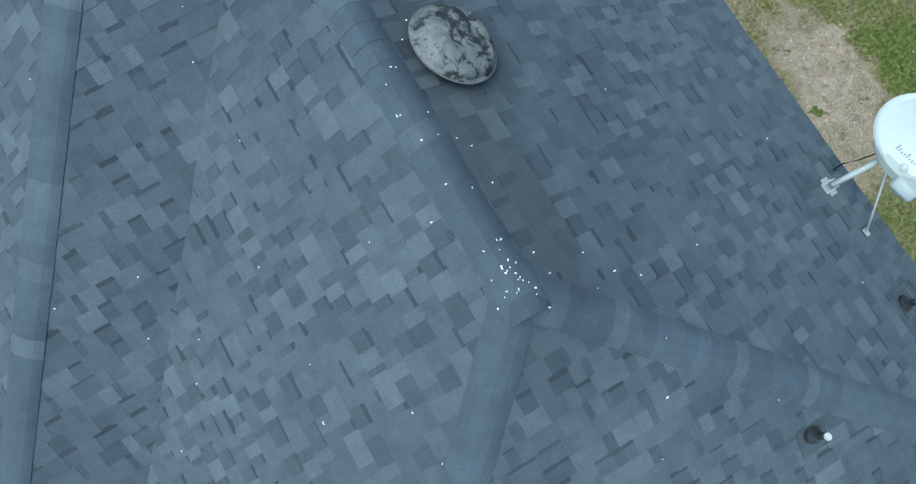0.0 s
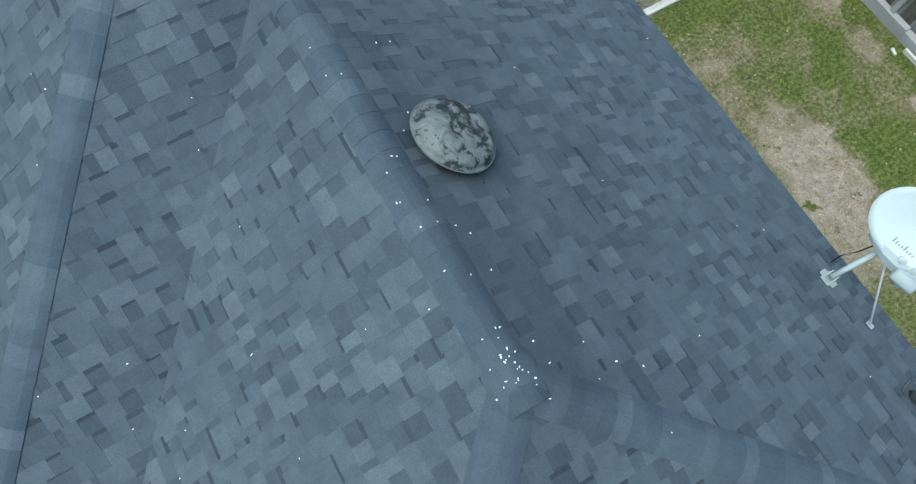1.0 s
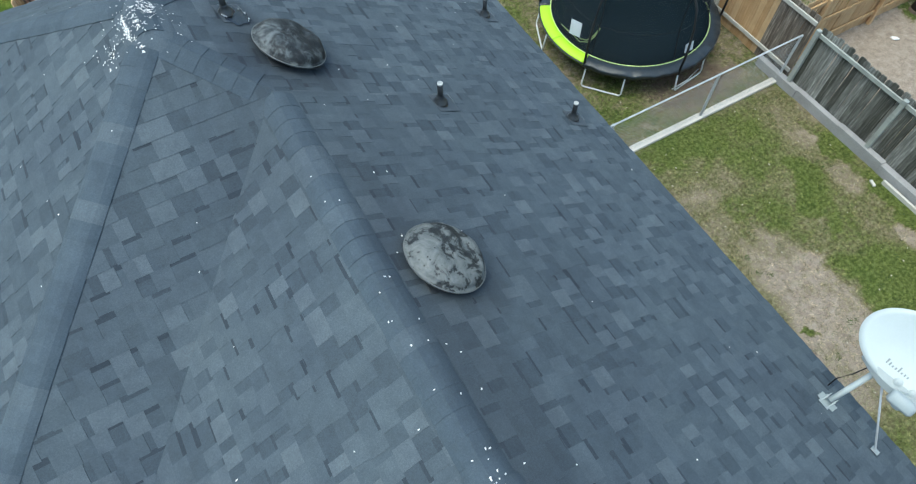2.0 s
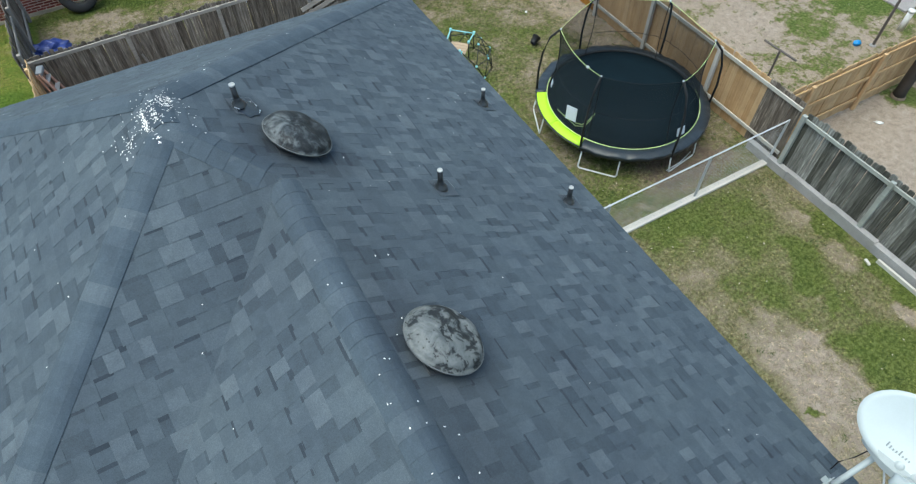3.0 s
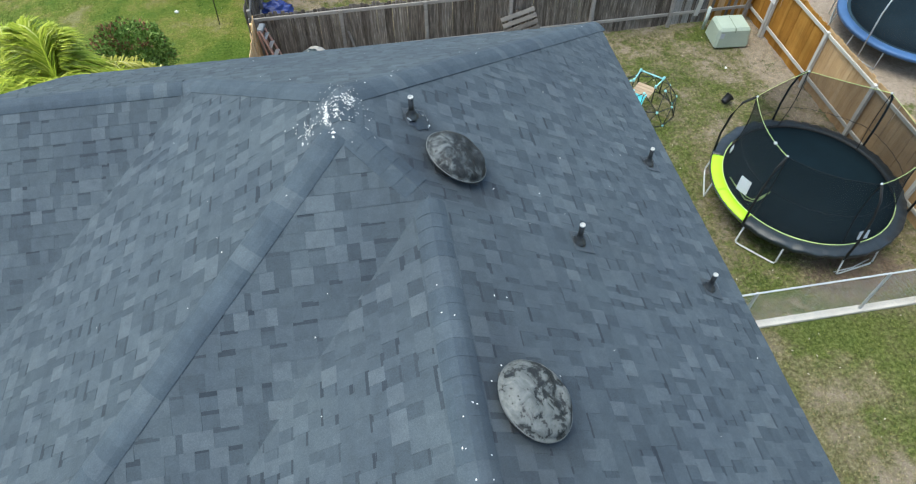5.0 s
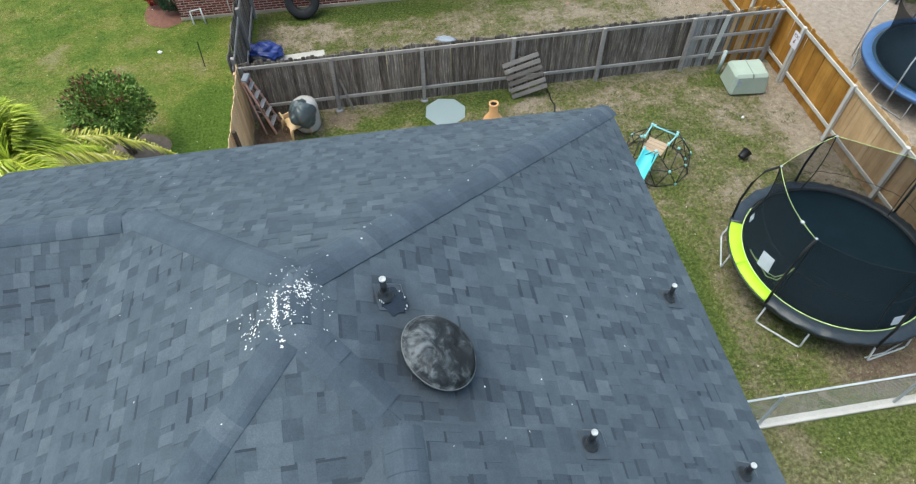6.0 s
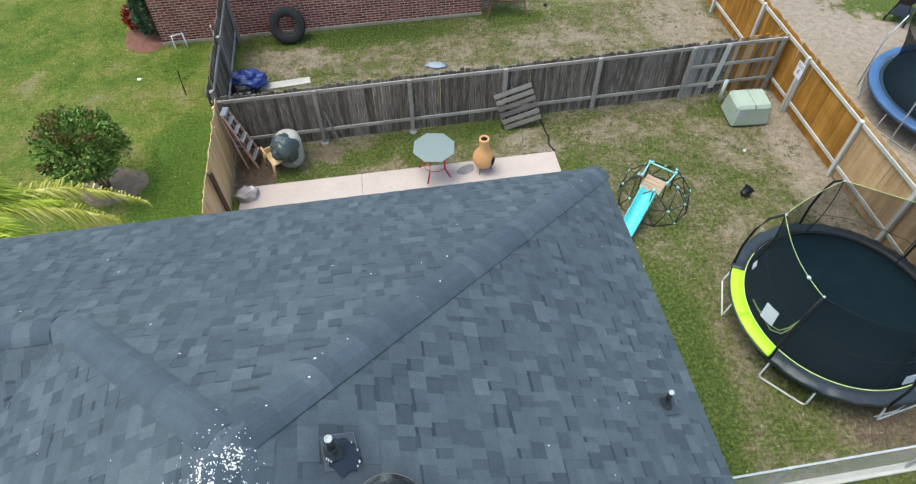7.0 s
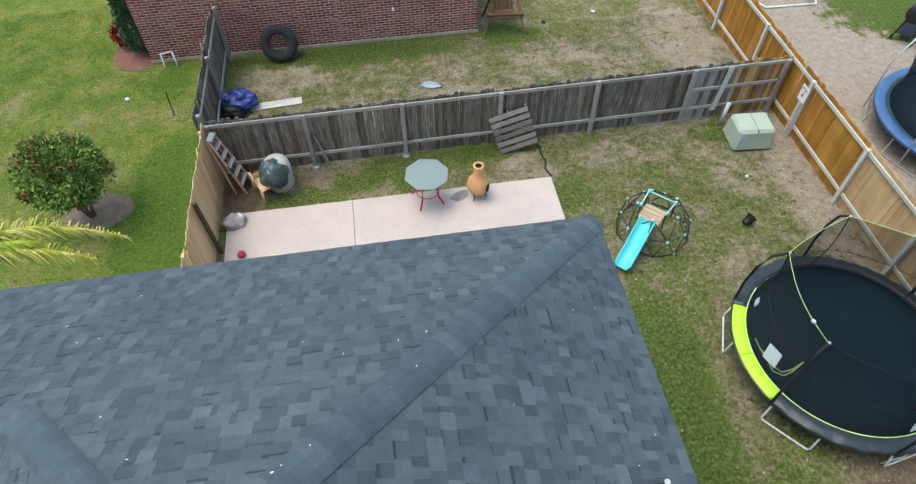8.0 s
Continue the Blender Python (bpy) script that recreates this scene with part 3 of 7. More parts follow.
edging = part("timber_edging", box_bm((11.68, -3.5, 0.0), (11.74, 2.2, 0.10), 0.006), PALE_RAIL)
tagged(edging, "pale timber edging strip along the concrete footing", "edging")
offcut = part("offcut", box_bm((-0.08, -0.03, 0.0), (0.08, 0.03, 0.04), 0.004), PALE_RAIL)
offcut.matrix_basis = pose(11.52, 2.28, 0.0, 0, 0, 70)
tagged(offcut, "short cedar offcut lying in the grass", "offcut")
base = thing("fence_footing", (0, 0, 0), label="rough grey concrete footing under the grey fence", category="footing", kind="structure")
rr = random.Random(2)
yy = -6.0
while yy < 5.1:
    w = 1.21
    part("concrete_block", box_bm((11.80 + rr.uniform(-0.02, 0.02), yy, 0), (11.95, yy + w - 0.003, 0.24 + rr.uniform(-0.03, 0.03)), 0.006), BLOCK, base)
    yy += w

# ---- patio ----
patio = thing("patio", (0, 0, 0), label="pale pinkish concrete patio slab behind the house", category="patio", kind="structure")
for x0, x1 in ((-2.35, 0.576), (0.584, 5.48)):
    part("slab", box_bm((x0, 8.5, 0), (x1, 14.26, 0.08), 0.006), CONCRETE, patio)

# ---- chain-link fence on its kerb ----
kerb = thing("kerb", (0, 0, 0), label="white concrete strip under the chain-link fence", category="kerb", kind="structure")
part("strip", box_bm((3.75, 5.40, 0), (11.94, 5.56, 0.07), 0.01), KERB, kerb)
clf = thing("chain_link_fence", (0, 0, 0), label="galvanised chain-link fence from the house to the board fence", category="fence")
for x in (4.3, 6.9, 9.6, 11.9):
    part("post", tube(bmesh.new(), [(x, 5.48, 0.05), (x, 5.48, 1.30)], 0.03), GALV, clf)
part("top_rail", tube(bmesh.new(), [(4.1, 5.48, 1.27), (11.92, 5.48, 1.31)], 0.020), GALV, clf)
x = 3.0
bm = bmesh.new()


def wire(bm, a, c, r=0.0019):
    a, c = Vector(a), Vector(c)
    d = (c - a).normalized()
    n1 = Vector((0, 1, 0)) * r
    n2 = d.cross(n1).normalized() * r
    k = [n1, n2, -n1, -n2]
    va = [bm.verts.new(a + v) for v in k]
    vc = [bm.verts.new(c + v) for v in k]
    for i in range(4):
        bm.faces.new((va[i], va[(i + 1) % 4], vc[(i + 1) % 4], vc[i]))


z0, z1 = 0.09, 1.26
while x < 11.9:
    for sgn in (1, -1):
        xa, xb = (x, x + (z1 - z0)) if sgn > 0 else (x + (z1 - z0), x)
        za, zb = z0, z1
        if max(xa, xb) > 4.2 and min(xa, xb) < 11.9:
            def at(xx):
                f = (xx - xa) / (xb - xa)
                return (xx, 5.455, za + (zb - za) * f)
            lo, hi = max(min(xa, xb), 4.2), min(max(xa, xb), 11.9)
            wire(bm, at(lo), at(hi))
    x += 0.080
part("wire_mesh", bm, plain("weathered_wire", (0.40, 0.42, 0.42), 0.6, 0.3, 0.15), clf)

# ---- roof furniture ----
def roof_z(x, y):
    """Height of the roof surface over a place in plan."""
    r, b, w, h = C_R - P * x, C_B - P * y, C_W + P * x, C_H + P * y
    l, f, fr = C_L + P * x, C_F + P * y, C_FR + P * y
    return max(min(r, b, w, h), min(r, l, fr, b), min(f, b, r))


SUMMIT = (-0.20, 0.22, 3.96, 4.88, 0.027, 0.05)
WING = (-1.88, -1.52, 6.16, 6.50, 0.03, 0.03)
CROSSING = (0.48, 0.84, -0.14, 0.24, 0.036, 0.04)


def mound_z(x, y, span, height, wide):
    """Height of the moulded patch over a crossing of hips: rounded, and down on the slopes at its rim."""
    x0, x1, y0, y1 = span
    fx, fy = (2 * x - x0 - x1) / (x1 - x0), (2 * y - y0 - y1) / (y1 - y0)
    rim = max(0.0, 1 - (fx**4 + fy**4) ** 0.5)
    soft = sum(roof_z(x + dx, y + dy) for dx in (-wide, 0, wide) for dy in (-wide, 0, wide)) / 9
    return soft + (soft - roof_z(x, y)) * -0.2 + height * min(1.0, rim * 2.2) ** 0.6 - 0.004


def on_slope(key, x, y, lift=0.0):
    """A frame standing on a slope: x along the eave, y up the slope, z out of it."""
    pieces, way, eave = SLOPES[key]
    along, up, nrm, org = slope_axes(way, eave)
    d = (org.x - x) * way[0] + (org.y - y) * way[1]
    m = Matrix((along, up, nrm)).transposed().to_4x4()
    return Matrix.Translation(Vector((x, y, Z_E + P * d)) + nrm * lift) @ m


def vent_paint(name, stops, shade, rough, lean, size):
    """Worn paint: patches round swirls, fine flecks, and painted shade that darkens the lower edge."""
    m, nt, b = mat(name)
    v = coords(nt)
    sep = nt.nodes.new("ShaderNodeSeparateXYZ")
    nt.links.new(v, sep.inputs[0])
    n = node(nt, "ShaderNodeTexNoise", Scale=size, Detail=4.0, Roughness=0.6, Distortion=0.8)
    nt.links.new(v, n.inputs["Vector"])
    a, c = n.outputs["Fac"], noise_tex(nt, v, 30, 4, 0.65)
    f = maths(nt, "ADD", maths(nt, "MULTIPLY", a, 0.82), maths(nt, "MULTIPLY", c, 0.18))
    # shading of the downslope side put into the colour as a gradient
    f = maths(nt, "ADD", f, maths(nt, "MULTIPLY", maths(nt, "ADD", sep.outputs[1], 0.05), lean))
    col = ramp(nt, f, stops)
    fleck = node(nt, "ShaderNodeTexVoronoi", Scale=24.0)
    nt.links.new(v, fleck.inputs["Vector"])
    col = blend(nt, 1.0, col, ramp(nt, fleck.outputs["Distance"], [(0.10, shade), (0.19, (1, 1, 1))]), "MULTIPLY")
    nt.links.new(col, b.inputs["Base Color"])
    b.inputs["Roughness"].default_value = rough
    bump(nt, b, maths(nt, "ADD", a, maths(nt, "MULTIPLY", c, 0.2)), 0.55, 0.045)
    return m


VENT_PALE = vent_paint("worn_grey_vent_paint", [(0.44, (0.012, 0.014, 0.015)), (0.485, (0.032, 0.036, 0.036)), (0.515, (0.11, 0.118, 0.115)), (0.70, (0.19, 0.202, 0.195))], (0.2, 0.2, 0.2), 0.6, 0.22, 8.0)
VENT_DARK = vent_paint("sooty_vent_paint", [(0.46, (0.007, 0.009, 0.010)), (0.52, (0.018, 0.021, 0.023)), (0.57, (0.050, 0.057, 0.059)), (0.68, (0.13, 0.142, 0.143))], (0.7, 0.7, 0.7), 0.65, 0.26, 7.5)
VENT_METAL = plain("dark_vent_metal", (0.03, 0.035, 0.042), 0.6)
RIM_METAL = plain("bare_rim_metal", (0.13, 0.14, 0.137), 0.6)
LEAD = plain("dull_flashing", (0.048, 0.060, 0.073), 0.6, vary=0.3)
RUBBER = plain("rubber_boot", (0.036, 0.041, 0.046), 0.28, vary=0.6, scale=25)
FLASH_EDGE = plain("bare_flashing_edge", (0.14, 0.165, 0.185), 0.45, vary=0.3)
PIPE_BLACK = plain("black_painted_pipe", (0.012, 0.014, 0.016), 0.4, vary=0.4)
PIPE_END = plain("pale_pipe_rim", (0.46, 0.47, 0.46), 0.6, vary=0.1)
HOLE = plain("dark_inside", (0.004, 0.004, 0.004), 0.9)


def dome_vent(x, y, radius, material, label, seed):
    ob = new("roof_vent")
    ob.matrix_basis = on_slope("R", x, y)
    tagged(ob, label, "roof vent", "dome vents on the roof")
    r = random.Random(seed)
    part("flange", box_bm((-radius * 0.72, -radius * 0.72, 0.004), (radius * 0.72, radius * 0.72, 0.014), 0.003), VENT_METAL, ob)
    part("neck", lathe(bmesh.new(), [(radius * 0.55, 0.008), (radius * 0.5, 0.09)], 28), VENT_METAL, ob)
    bm = bmesh.new()
    prof = [(radius * 1.0, 0.070), (radius * 1.0, 0.082), (radius * 0.965, 0.090), (radius * 0.93, 0.092)]
    prof += [(radius * 0.93 * math.cos(t), 0.092 + 0.128 * math.sin(t) ** 0.9) for t in (math.pi / 2 * i / 17 for i in range(1, 17))] + [(0.004, 0.22)]
    lathe(bm, prof, 72)
    dents = [(r.uniform(-0.6, 0.6) * radius, r.uniform(-0.6, 0.6) * radius, r.uniform(0.05, 0.13) * radius / 0.33, r.uniform(0.006, 0.020)) for _ in range(16)]
    for v in bm.verts:
        if v.co.z > 0.11:
            for dx, dy, dr, dd in dents:
                q = ((v.co.x - dx) ** 2 + (v.co.y - dy) ** 2) / dr**2
                v.co.z -= dd * math.exp(-q * 2.2)
            # a pressed ring round the crown and a crumpled skin
            q = math.hypot(v.co.x - 0.02, v.co.y + 0.03) / radius
            v.co.z -= 0.012 * math.exp(-((q - 0.33) / 0.09) ** 2)
            v.co.z += 0.010 * noise.noise(v.co * 14 + Vector((seed, 0, 0)))
    part("hood", smooth(bm), material, ob, "mottled worn paint over a dented dome")
    part("rim", tube(bmesh.new(), [(radius * 1.0 * math.cos(t), radius * 1.0 * math.sin(t), 0.084) for t in (2 * math.pi * i / 48 for i in range(48))], 0.0042, 6, True), RIM_METAL, ob)
    return ob


dome_vent(1.125, 1.675, 0.315, VENT_PALE, "dented dome roof vent with pale worn grey paint", 4)
dome_vent(0.955, 4.08, 0.315, VENT_DARK, "sooty dark dome roof vent with grey smudges", 9)


def vent_pipe(key, x, y, height, label, plate=0.0, boot=0.058):
    ob = new("vent_pipe")
    m = on_slope(key, x, y)
    ob.matrix_basis = Matrix.Translation(m.translation)
    tagged(ob, label, "vent pipe", "plumbing pipes on the roof")
    loc = ob.matrix_basis.inverted() @ m
    bm = box_bm((-0.12, -0.16, 0.010), (0.12, 0.09, 0.014), 0.002)
    bm.transform(loc @ pose(0, 0, 0, 0, 0, plate))
    part("flashing", bm, LEAD, ob)
    bm = bmesh.new()
    tube(bm, [(0.12, 0.03, 0.016), (0.121, -0.10, 0.017), (0.119, -0.158, 0.018), (0.03, -0.160, 0.018), (-0.02, -0.160, 0.017)], 0.0028, 5)
    bm.transform(loc @ pose(0, 0, 0, 0, 0, plate))
    part("flashing_lip", smooth(bm), FLASH_EDGE, ob, "bare worn lip of the flashing")
    bm = lathe(bmesh.new(), [(boot * 1.25, 0.0), (boot * 1.2, 0.022), (boot * 0.9, 0.05), (boot * 0.5, 0.085), (0.034, 0.10)], 20)
    for v in bm.verts:
        v.co = loc @ Vector((v.co.x, v.co.y, 0.016)) if v.co.z < 0.001 else v.co + Vector((0, 0, 0.01 - P * 0.4 * v.co.x * (1 - v.co.z / 0.1)))
    part("boot", smooth(bm), RUBBER, ob)
    bm = lathe(bmesh.new(), [(0.026, -0.03), (0.026, height - 0.02)], 16)
    part("pipe", smooth(bm), PIPE_BLACK, ob)
    bm = lathe(bmesh.new(), [(0.0268, height - 0.012), (0.0268, height), (0.0205, height), (0.0205, height - 0.03)], 16)
    part("pipe_rim", smooth(bm), PIPE_END, ob, "pale worn pipe end")
    part("pipe_bore", lathe(bmesh.new(), [(0.020, height - 0.016), (0.004, height - 0.018)], 12), HOLE, ob, "dark pipe bore")
    return ob


vent_pipe("R", 3.64, 5.20, 0.27, "black vent pipe in a rubber boot with bent flashing", 6)
vent_pipe("R", 2.09, 3.46, 0.27, "black vent pipe with a pale rim in a rubber boot", 3)
vent_pipe("R", 3.63, 3.27, 0.26, "black vent pipe in a rubber boot near the eave", -5)
vent_pipe("R", 0.645, 4.55, 0.26, "black vent pipe in a shiny wide boot near the summit", 10, 0.058)
summit_pipe = bpy.data.objects["vent_pipe.003"]
TAR = plain("wet_black_tar", (0.014, 0.018, 0.026), 0.22, vary=0.5, scale=18, rel=0.5)
PALE_FLECK = plain("pale_fleck", (0.42, 0.46, 0.48), 0.35, vary=0.2)
slope_frame = summit_pipe.matrix_basis.inverted() @ on_slope("R", 0.645, 4.55)
rt = random.Random(41)
bm = bmesh.new()
ring = [bm.verts.new((-0.02 + 0.135 * math.cos(t) * rt.uniform(0.8, 1.15), -0.055 + 0.125 * math.sin(t) * rt.uniform(0.8, 1.15), 0.016)) for t in (2 * math.pi * i / 26 for i in range(26))]
crown = bm.verts.new((-0.02, -0.05, 0.024))
for i in range(26):
    bm.faces.new((ring[i], ring[(i + 1) % 26], crown))
bm.transform(slope_frame)
part("tar_patch", smooth(bm), TAR, summit_pipe, "smeared wet black roofing tar")
# small pale blobs beside the boot and along the tar's edge
for x, y, r in ((-0.055, 0.05, 0.010), (-0.066, 0.035, 0.008), (-0.05, 0.066, 0.007), (0.07, -0.115, 0.007), (0.02, -0.155, 0.008), (-0.06, -0.165, 0.010), (-0.09, -0.15, 0.007)):
    bm = bmesh.new()
    bmesh.ops.create_icosphere(bm, subdivisions=1, radius=r)
    bm.transform(slope_frame @ pose(x, y, 0.026) @ Matrix.Diagonal((1.5, 0.9, 0.5, 1)))
    part("pale_blob", smooth(bm), PALE_FLECK, summit_pipe)
vent_pipe("R", 3.64, -1.57, 0.20, "black vent pipe low on the roof near the dish", 0)
vent_pipe("FR", 2.09, -1.81, 0.22, "black vent pipe with a white rim on the front slope", 0)

# satellite dish on its mast
DISH_W = plain("white_dish_paint", (0.46, 0.51, 0.505), 0.45, vary=0.05)
DISH_G = plain("pale_grey_plastic", (0.33, 0.37, 0.37), 0.5, vary=0.08)
MAST_W = plain("grey_white_mast_paint", (0.42, 0.46, 0.455), 0.5, vary=0.1)
LETTER = plain("grey_lettering", (0.24, 0.27, 0.28), 0.6)
dish = thing("satellite_dish", (0, 0, 0), label="white satellite dish on a bent mast over the eave", category="satellite dish")
foot = on_slope("R", 3.73, -0.43, 0.012)
bm = bmesh.new()
box(bm, (-0.085, -0.06, 0), (0.085, 0.06, 0.006), 0.004)
box(bm, (-0.05, -0.1, 0), (0.05, 0.1, 0.005), 0.002)
bm.transform(foot)
part("foot_plate", bm, DISH_G, dish)
bm = bmesh.new()
for s in (-1, 1):
    vs = [bm.verts.new(foot @ Vector(p)) for p in ((0.032 * s, -0.08, 0.005), (0.032 * s, 0.07, 0.005), (0.032 * s, 0.0, 0.085), (0.04 * s, -0.08, 0.005), (0.04 * s, 0.07, 0.005), (0.04 * s, 0.0, 0.085))]
    for f in ((0, 1, 2), (5, 4, 3), (0, 3, 4, 1), (1, 4, 5, 2), (2, 5, 3, 0)):
        bm.faces.new([vs[i] for i in f])
part("bracket", bm, DISH_G, dish)
DISH_C = Vector((4.23, -0.48, 6.07))
mast = [(3.735, -0.43, 5.50), (3.86, -0.435, 5.62), (4.02, -0.44, 5.80), (4.12, -0.44, 5.91)]
part("mast", smooth(tube(bmesh.new(), mast, 0.025, 12)), MAST_W, dish)
part("strut", smooth(tube(bmesh.new(), [(3.785, -0.93, 5.43), (4.08, -0.45, 5.86)], 0.009, 8)), GALV, dish)
bm = box_bm((-0.035, -0.035, 0), (0.035, 0.035, 0.01), 0.003)
bm.transform(on_slope("R", 3.785, -0.93, 0.012))
part("strut_foot", bm, DISH_G, dish)
part("cable", smooth(tube(bmesh.new(), [(3.90, -0.33, 5.38), (3.93, -0.32, 5.50), (3.97, -0.36, 5.66), (4.02, -0.38, 5.82), (4.06, -0.42, 5.88)], 0.006, 6)), BLACK, dish)
d_up, d_n = Vector((0.74, 0.15, 0.66)).normalized(), None
d_side = Vector((-0.2, 0.98, 0.0))
d_n = d_side.cross(d_up).normalized()
if d_n.z < 0:
    d_n = -d_n
d_side = d_up.cross(d_n).normalized()
bm = bmesh.new()
rings = []
for back in (0.0, 0.012):
    for k in range(0, 8):
        f = k / 7
        rings.append([bm.verts.new(DISH_C + d_side * (0.43 * f * math.cos(t)) + d_up * (0.31 * f * math.sin(t)) + d_n * (0.055 * f * f - back)) for t in (2 * math.pi * s / 40 for s in range(40))] if f else [bm.verts.new(DISH_C - d_n * back)])
for o in (0, 8):
    for s in range(40):
        bm.faces.new((rings[o][0], rings[o + 1][s], rings[o + 1][(s + 1) % 40]))
    for a, c in zip(rings[o + 1 : o + 8], rings[o + 2 : o + 8]):
        for s in range(40):
            bm.faces.new((a[s], c[s], c[(s + 1) % 40], a[(s + 1) % 40]))
for s in range(40):
    bm.faces.new((rings[7][s], rings[15][s], rings[15][(s + 1) % 40], rings[7][(s + 1) % 40]))
bmesh.ops.recalc_face_normals(bm, faces=bm.faces)
part("reflector", smooth(bm), DISH_W, dish, "smooth white reflector")
face = Matrix((d_side, d_up, d_n)).transposed().to_4x4()
face.translation = DISH_C
right_way = 1 if d_side.y < 0 else -1      # towards the far end of the dish
bm = bmesh.new()
for i in range(8):
    w, h = 0.011, (0.045, 0.03, 0.018, 0.022, 0.045, 0.018, 0.022, 0.018)[i]
    u_ = right_way * (-0.10 + i * 0.026)
    box(bm, (u_, -0.19, 0.020), (u_ + w, -0.19 + h, 0.0245))
bm.transform(face)
part("lettering", bm, LETTER, dish, "grey bars of unreadable script")
# housing along the lower edge that carries the feed arm
bm = bmesh.new()
rows = []
for u_, deep, tall in ((-0.24, 0.015, 0.02), (-0.22, 0.03, 0.03), (-0.12, 0.07, 0.04), (-0.02, 0.10, 0.045), (0.10, 0.11, 0.045), (0.22, 0.10, 0.045), (0.31, 0.06, 0.035), (0.36, 0.03, 0.025)):
    u_ *= right_way
    rows.append([bm.verts.new((u_, y_, z_)) for y_, z_ in ((-0.25, -0.02), (-0.25, tall), (-0.26 - deep * 0.5, tall + 0.012), (-0.26 - deep, tall * 0.6), (-0.26 - deep, -0.03))])
for a, c in zip(rows, rows[1:]):
    for k in range(5):
        bm.faces.new((a[k], c[k], c[(k + 1) % 5], a[(k + 1) % 5]))
bm.faces.new(rows[0][::-1]), bm.faces.new(rows[-1])
bmesh.ops.recalc_face_normals(bm, faces=bm.faces)
bm.transform(face)
part("arm_cover", bm, DISH_G, dish, "pale grey plastic housing")
for u_ in (0.06, 0.19):
    bm = lathe(bmesh.new(), [(0.036, 0.0), (0.036, 0.022), (0.030, 0.030), (0.004, 0.032)], 18, False)
    bm.transform(face @ pose(right_way * u_, -0.25, 0.025))
    part("knob", smooth(bm), MAST_W, dish)
bm = box_bm((-0.03, -0.40, 0.02), (0.03, -0.34, 0.36), 0.012)
bm.transform(face @ pose(right_way * 0.12, 0, 0))
part("feed_arm", smooth(bm), DISH_G, dish)
bm = box_bm((-0.1, -0.38, 0.34), (0.1, -0.27, 0.42), 0.02)
bm.transform(face @ pose(right_way * 0.12, 0, 0))
part("feed_horn", smooth(bm), DISH_G, dish)

# bird droppings: white splashes scattered over the shingles, thick round the summit
DROP = plain("dried_white_splash", (0.80, 0.80, 0.77), 0.8, vary=0.1, rel=0)
SPLASH = [(0.63, 1.13), (0.76, 1.28), (0.74, 1.12), (0.84, 1.07), (0.90, 0.99), (0.60, 1.34), (0.62, 1.55), (0.73, 1.63), (0.62, 0.82), (0.75, 0.73), (0.89, 0.72), (0.44, 0.69), (0.71, 0.38), (0.61, 0.36), (0.88, 0.22), (1.18, 0.08), (0.65, 0.23), (0.74, 0.21), (0.72, 0.10), (0.48, -0.01), (0.50, -0.12), (0.78, -0.11), (-0.25, -0.24), (0.10, -0.44), (1.37, -0.64), (2.49, -1.63), (0.60, 2.63), (0.60, 2.38), (2.05, 2.25), (-0.52, 3.68), (-1.14, 3.46), (-1.44, 3.05), (-1.09, 2.99), (0.69, 2.33), (1.31, 3.87), (0.70, 1.64), (0.58, 1.35)]
rs = random.Random(31)
spots = [(x, y, 0.0056) for x, y in SPLASH]
for _ in range(26):
    spots.append((0.68 + rs.gauss(0, 0.07), 0.12 + rs.gauss(0, 0.12), rs.uniform(0.003, 0.007)))
for cx, y0, y1, wide, count in ((-0.121, 4.20, 4.52, 0.012, 75), (-0.030, 4.24, 4.53, 0.013, 40), (-0.075, 4.05, 4.20, 0.012, 14)):
    for _ in range(count):
        f = rs.random() ** 0.8
        spots.append((cx + rs.gauss(0, wide), y1 + (y0 - y1) * f, rs.uniform(0.003, 0.0075)))
for _ in range(75):
    a, q = rs.random() * 6.283, rs.random() ** 0.6
    spots.append((0.085 + 0.060 * q * math.cos(a), 4.485 + 0.085 * q * math.sin(a), rs.uniform(0.003, 0.0064)))
for _ in range(130):
    spots.append((-0.07 + rs.gauss(0, 0.15), 4.40 + rs.gauss(0, 0.14), rs.uniform(0.0025, 0.0058)))
for _ in range(45):
    spots.append((0.11 + rs.gauss(0, 0.075), 4.45 + rs.gauss(0, 0.10), rs.uniform(0.002, 0.005)))
for _ in range(26):
    spots.append((-0.31 + rs.gauss(0, 0.035), 4.27 + rs.gauss(0, 0.06), rs.uniform(0.003, 0.0075)))
for _ in range(90):
    spots.append((rs.uniform(-2.5, 4.0), rs.uniform(-1.5, 8.4), rs.uniform(0.003, 0.007)))
for _ in range(40):
    u = rs.random()
    spots.append((0.05 + 4.0 * u + rs.gauss(0, 0.05), 4.65 + 4.0 * u + rs.gauss(0, 0.05), rs.uniform(0.003, 0.009)))
bm = bmesh.new()
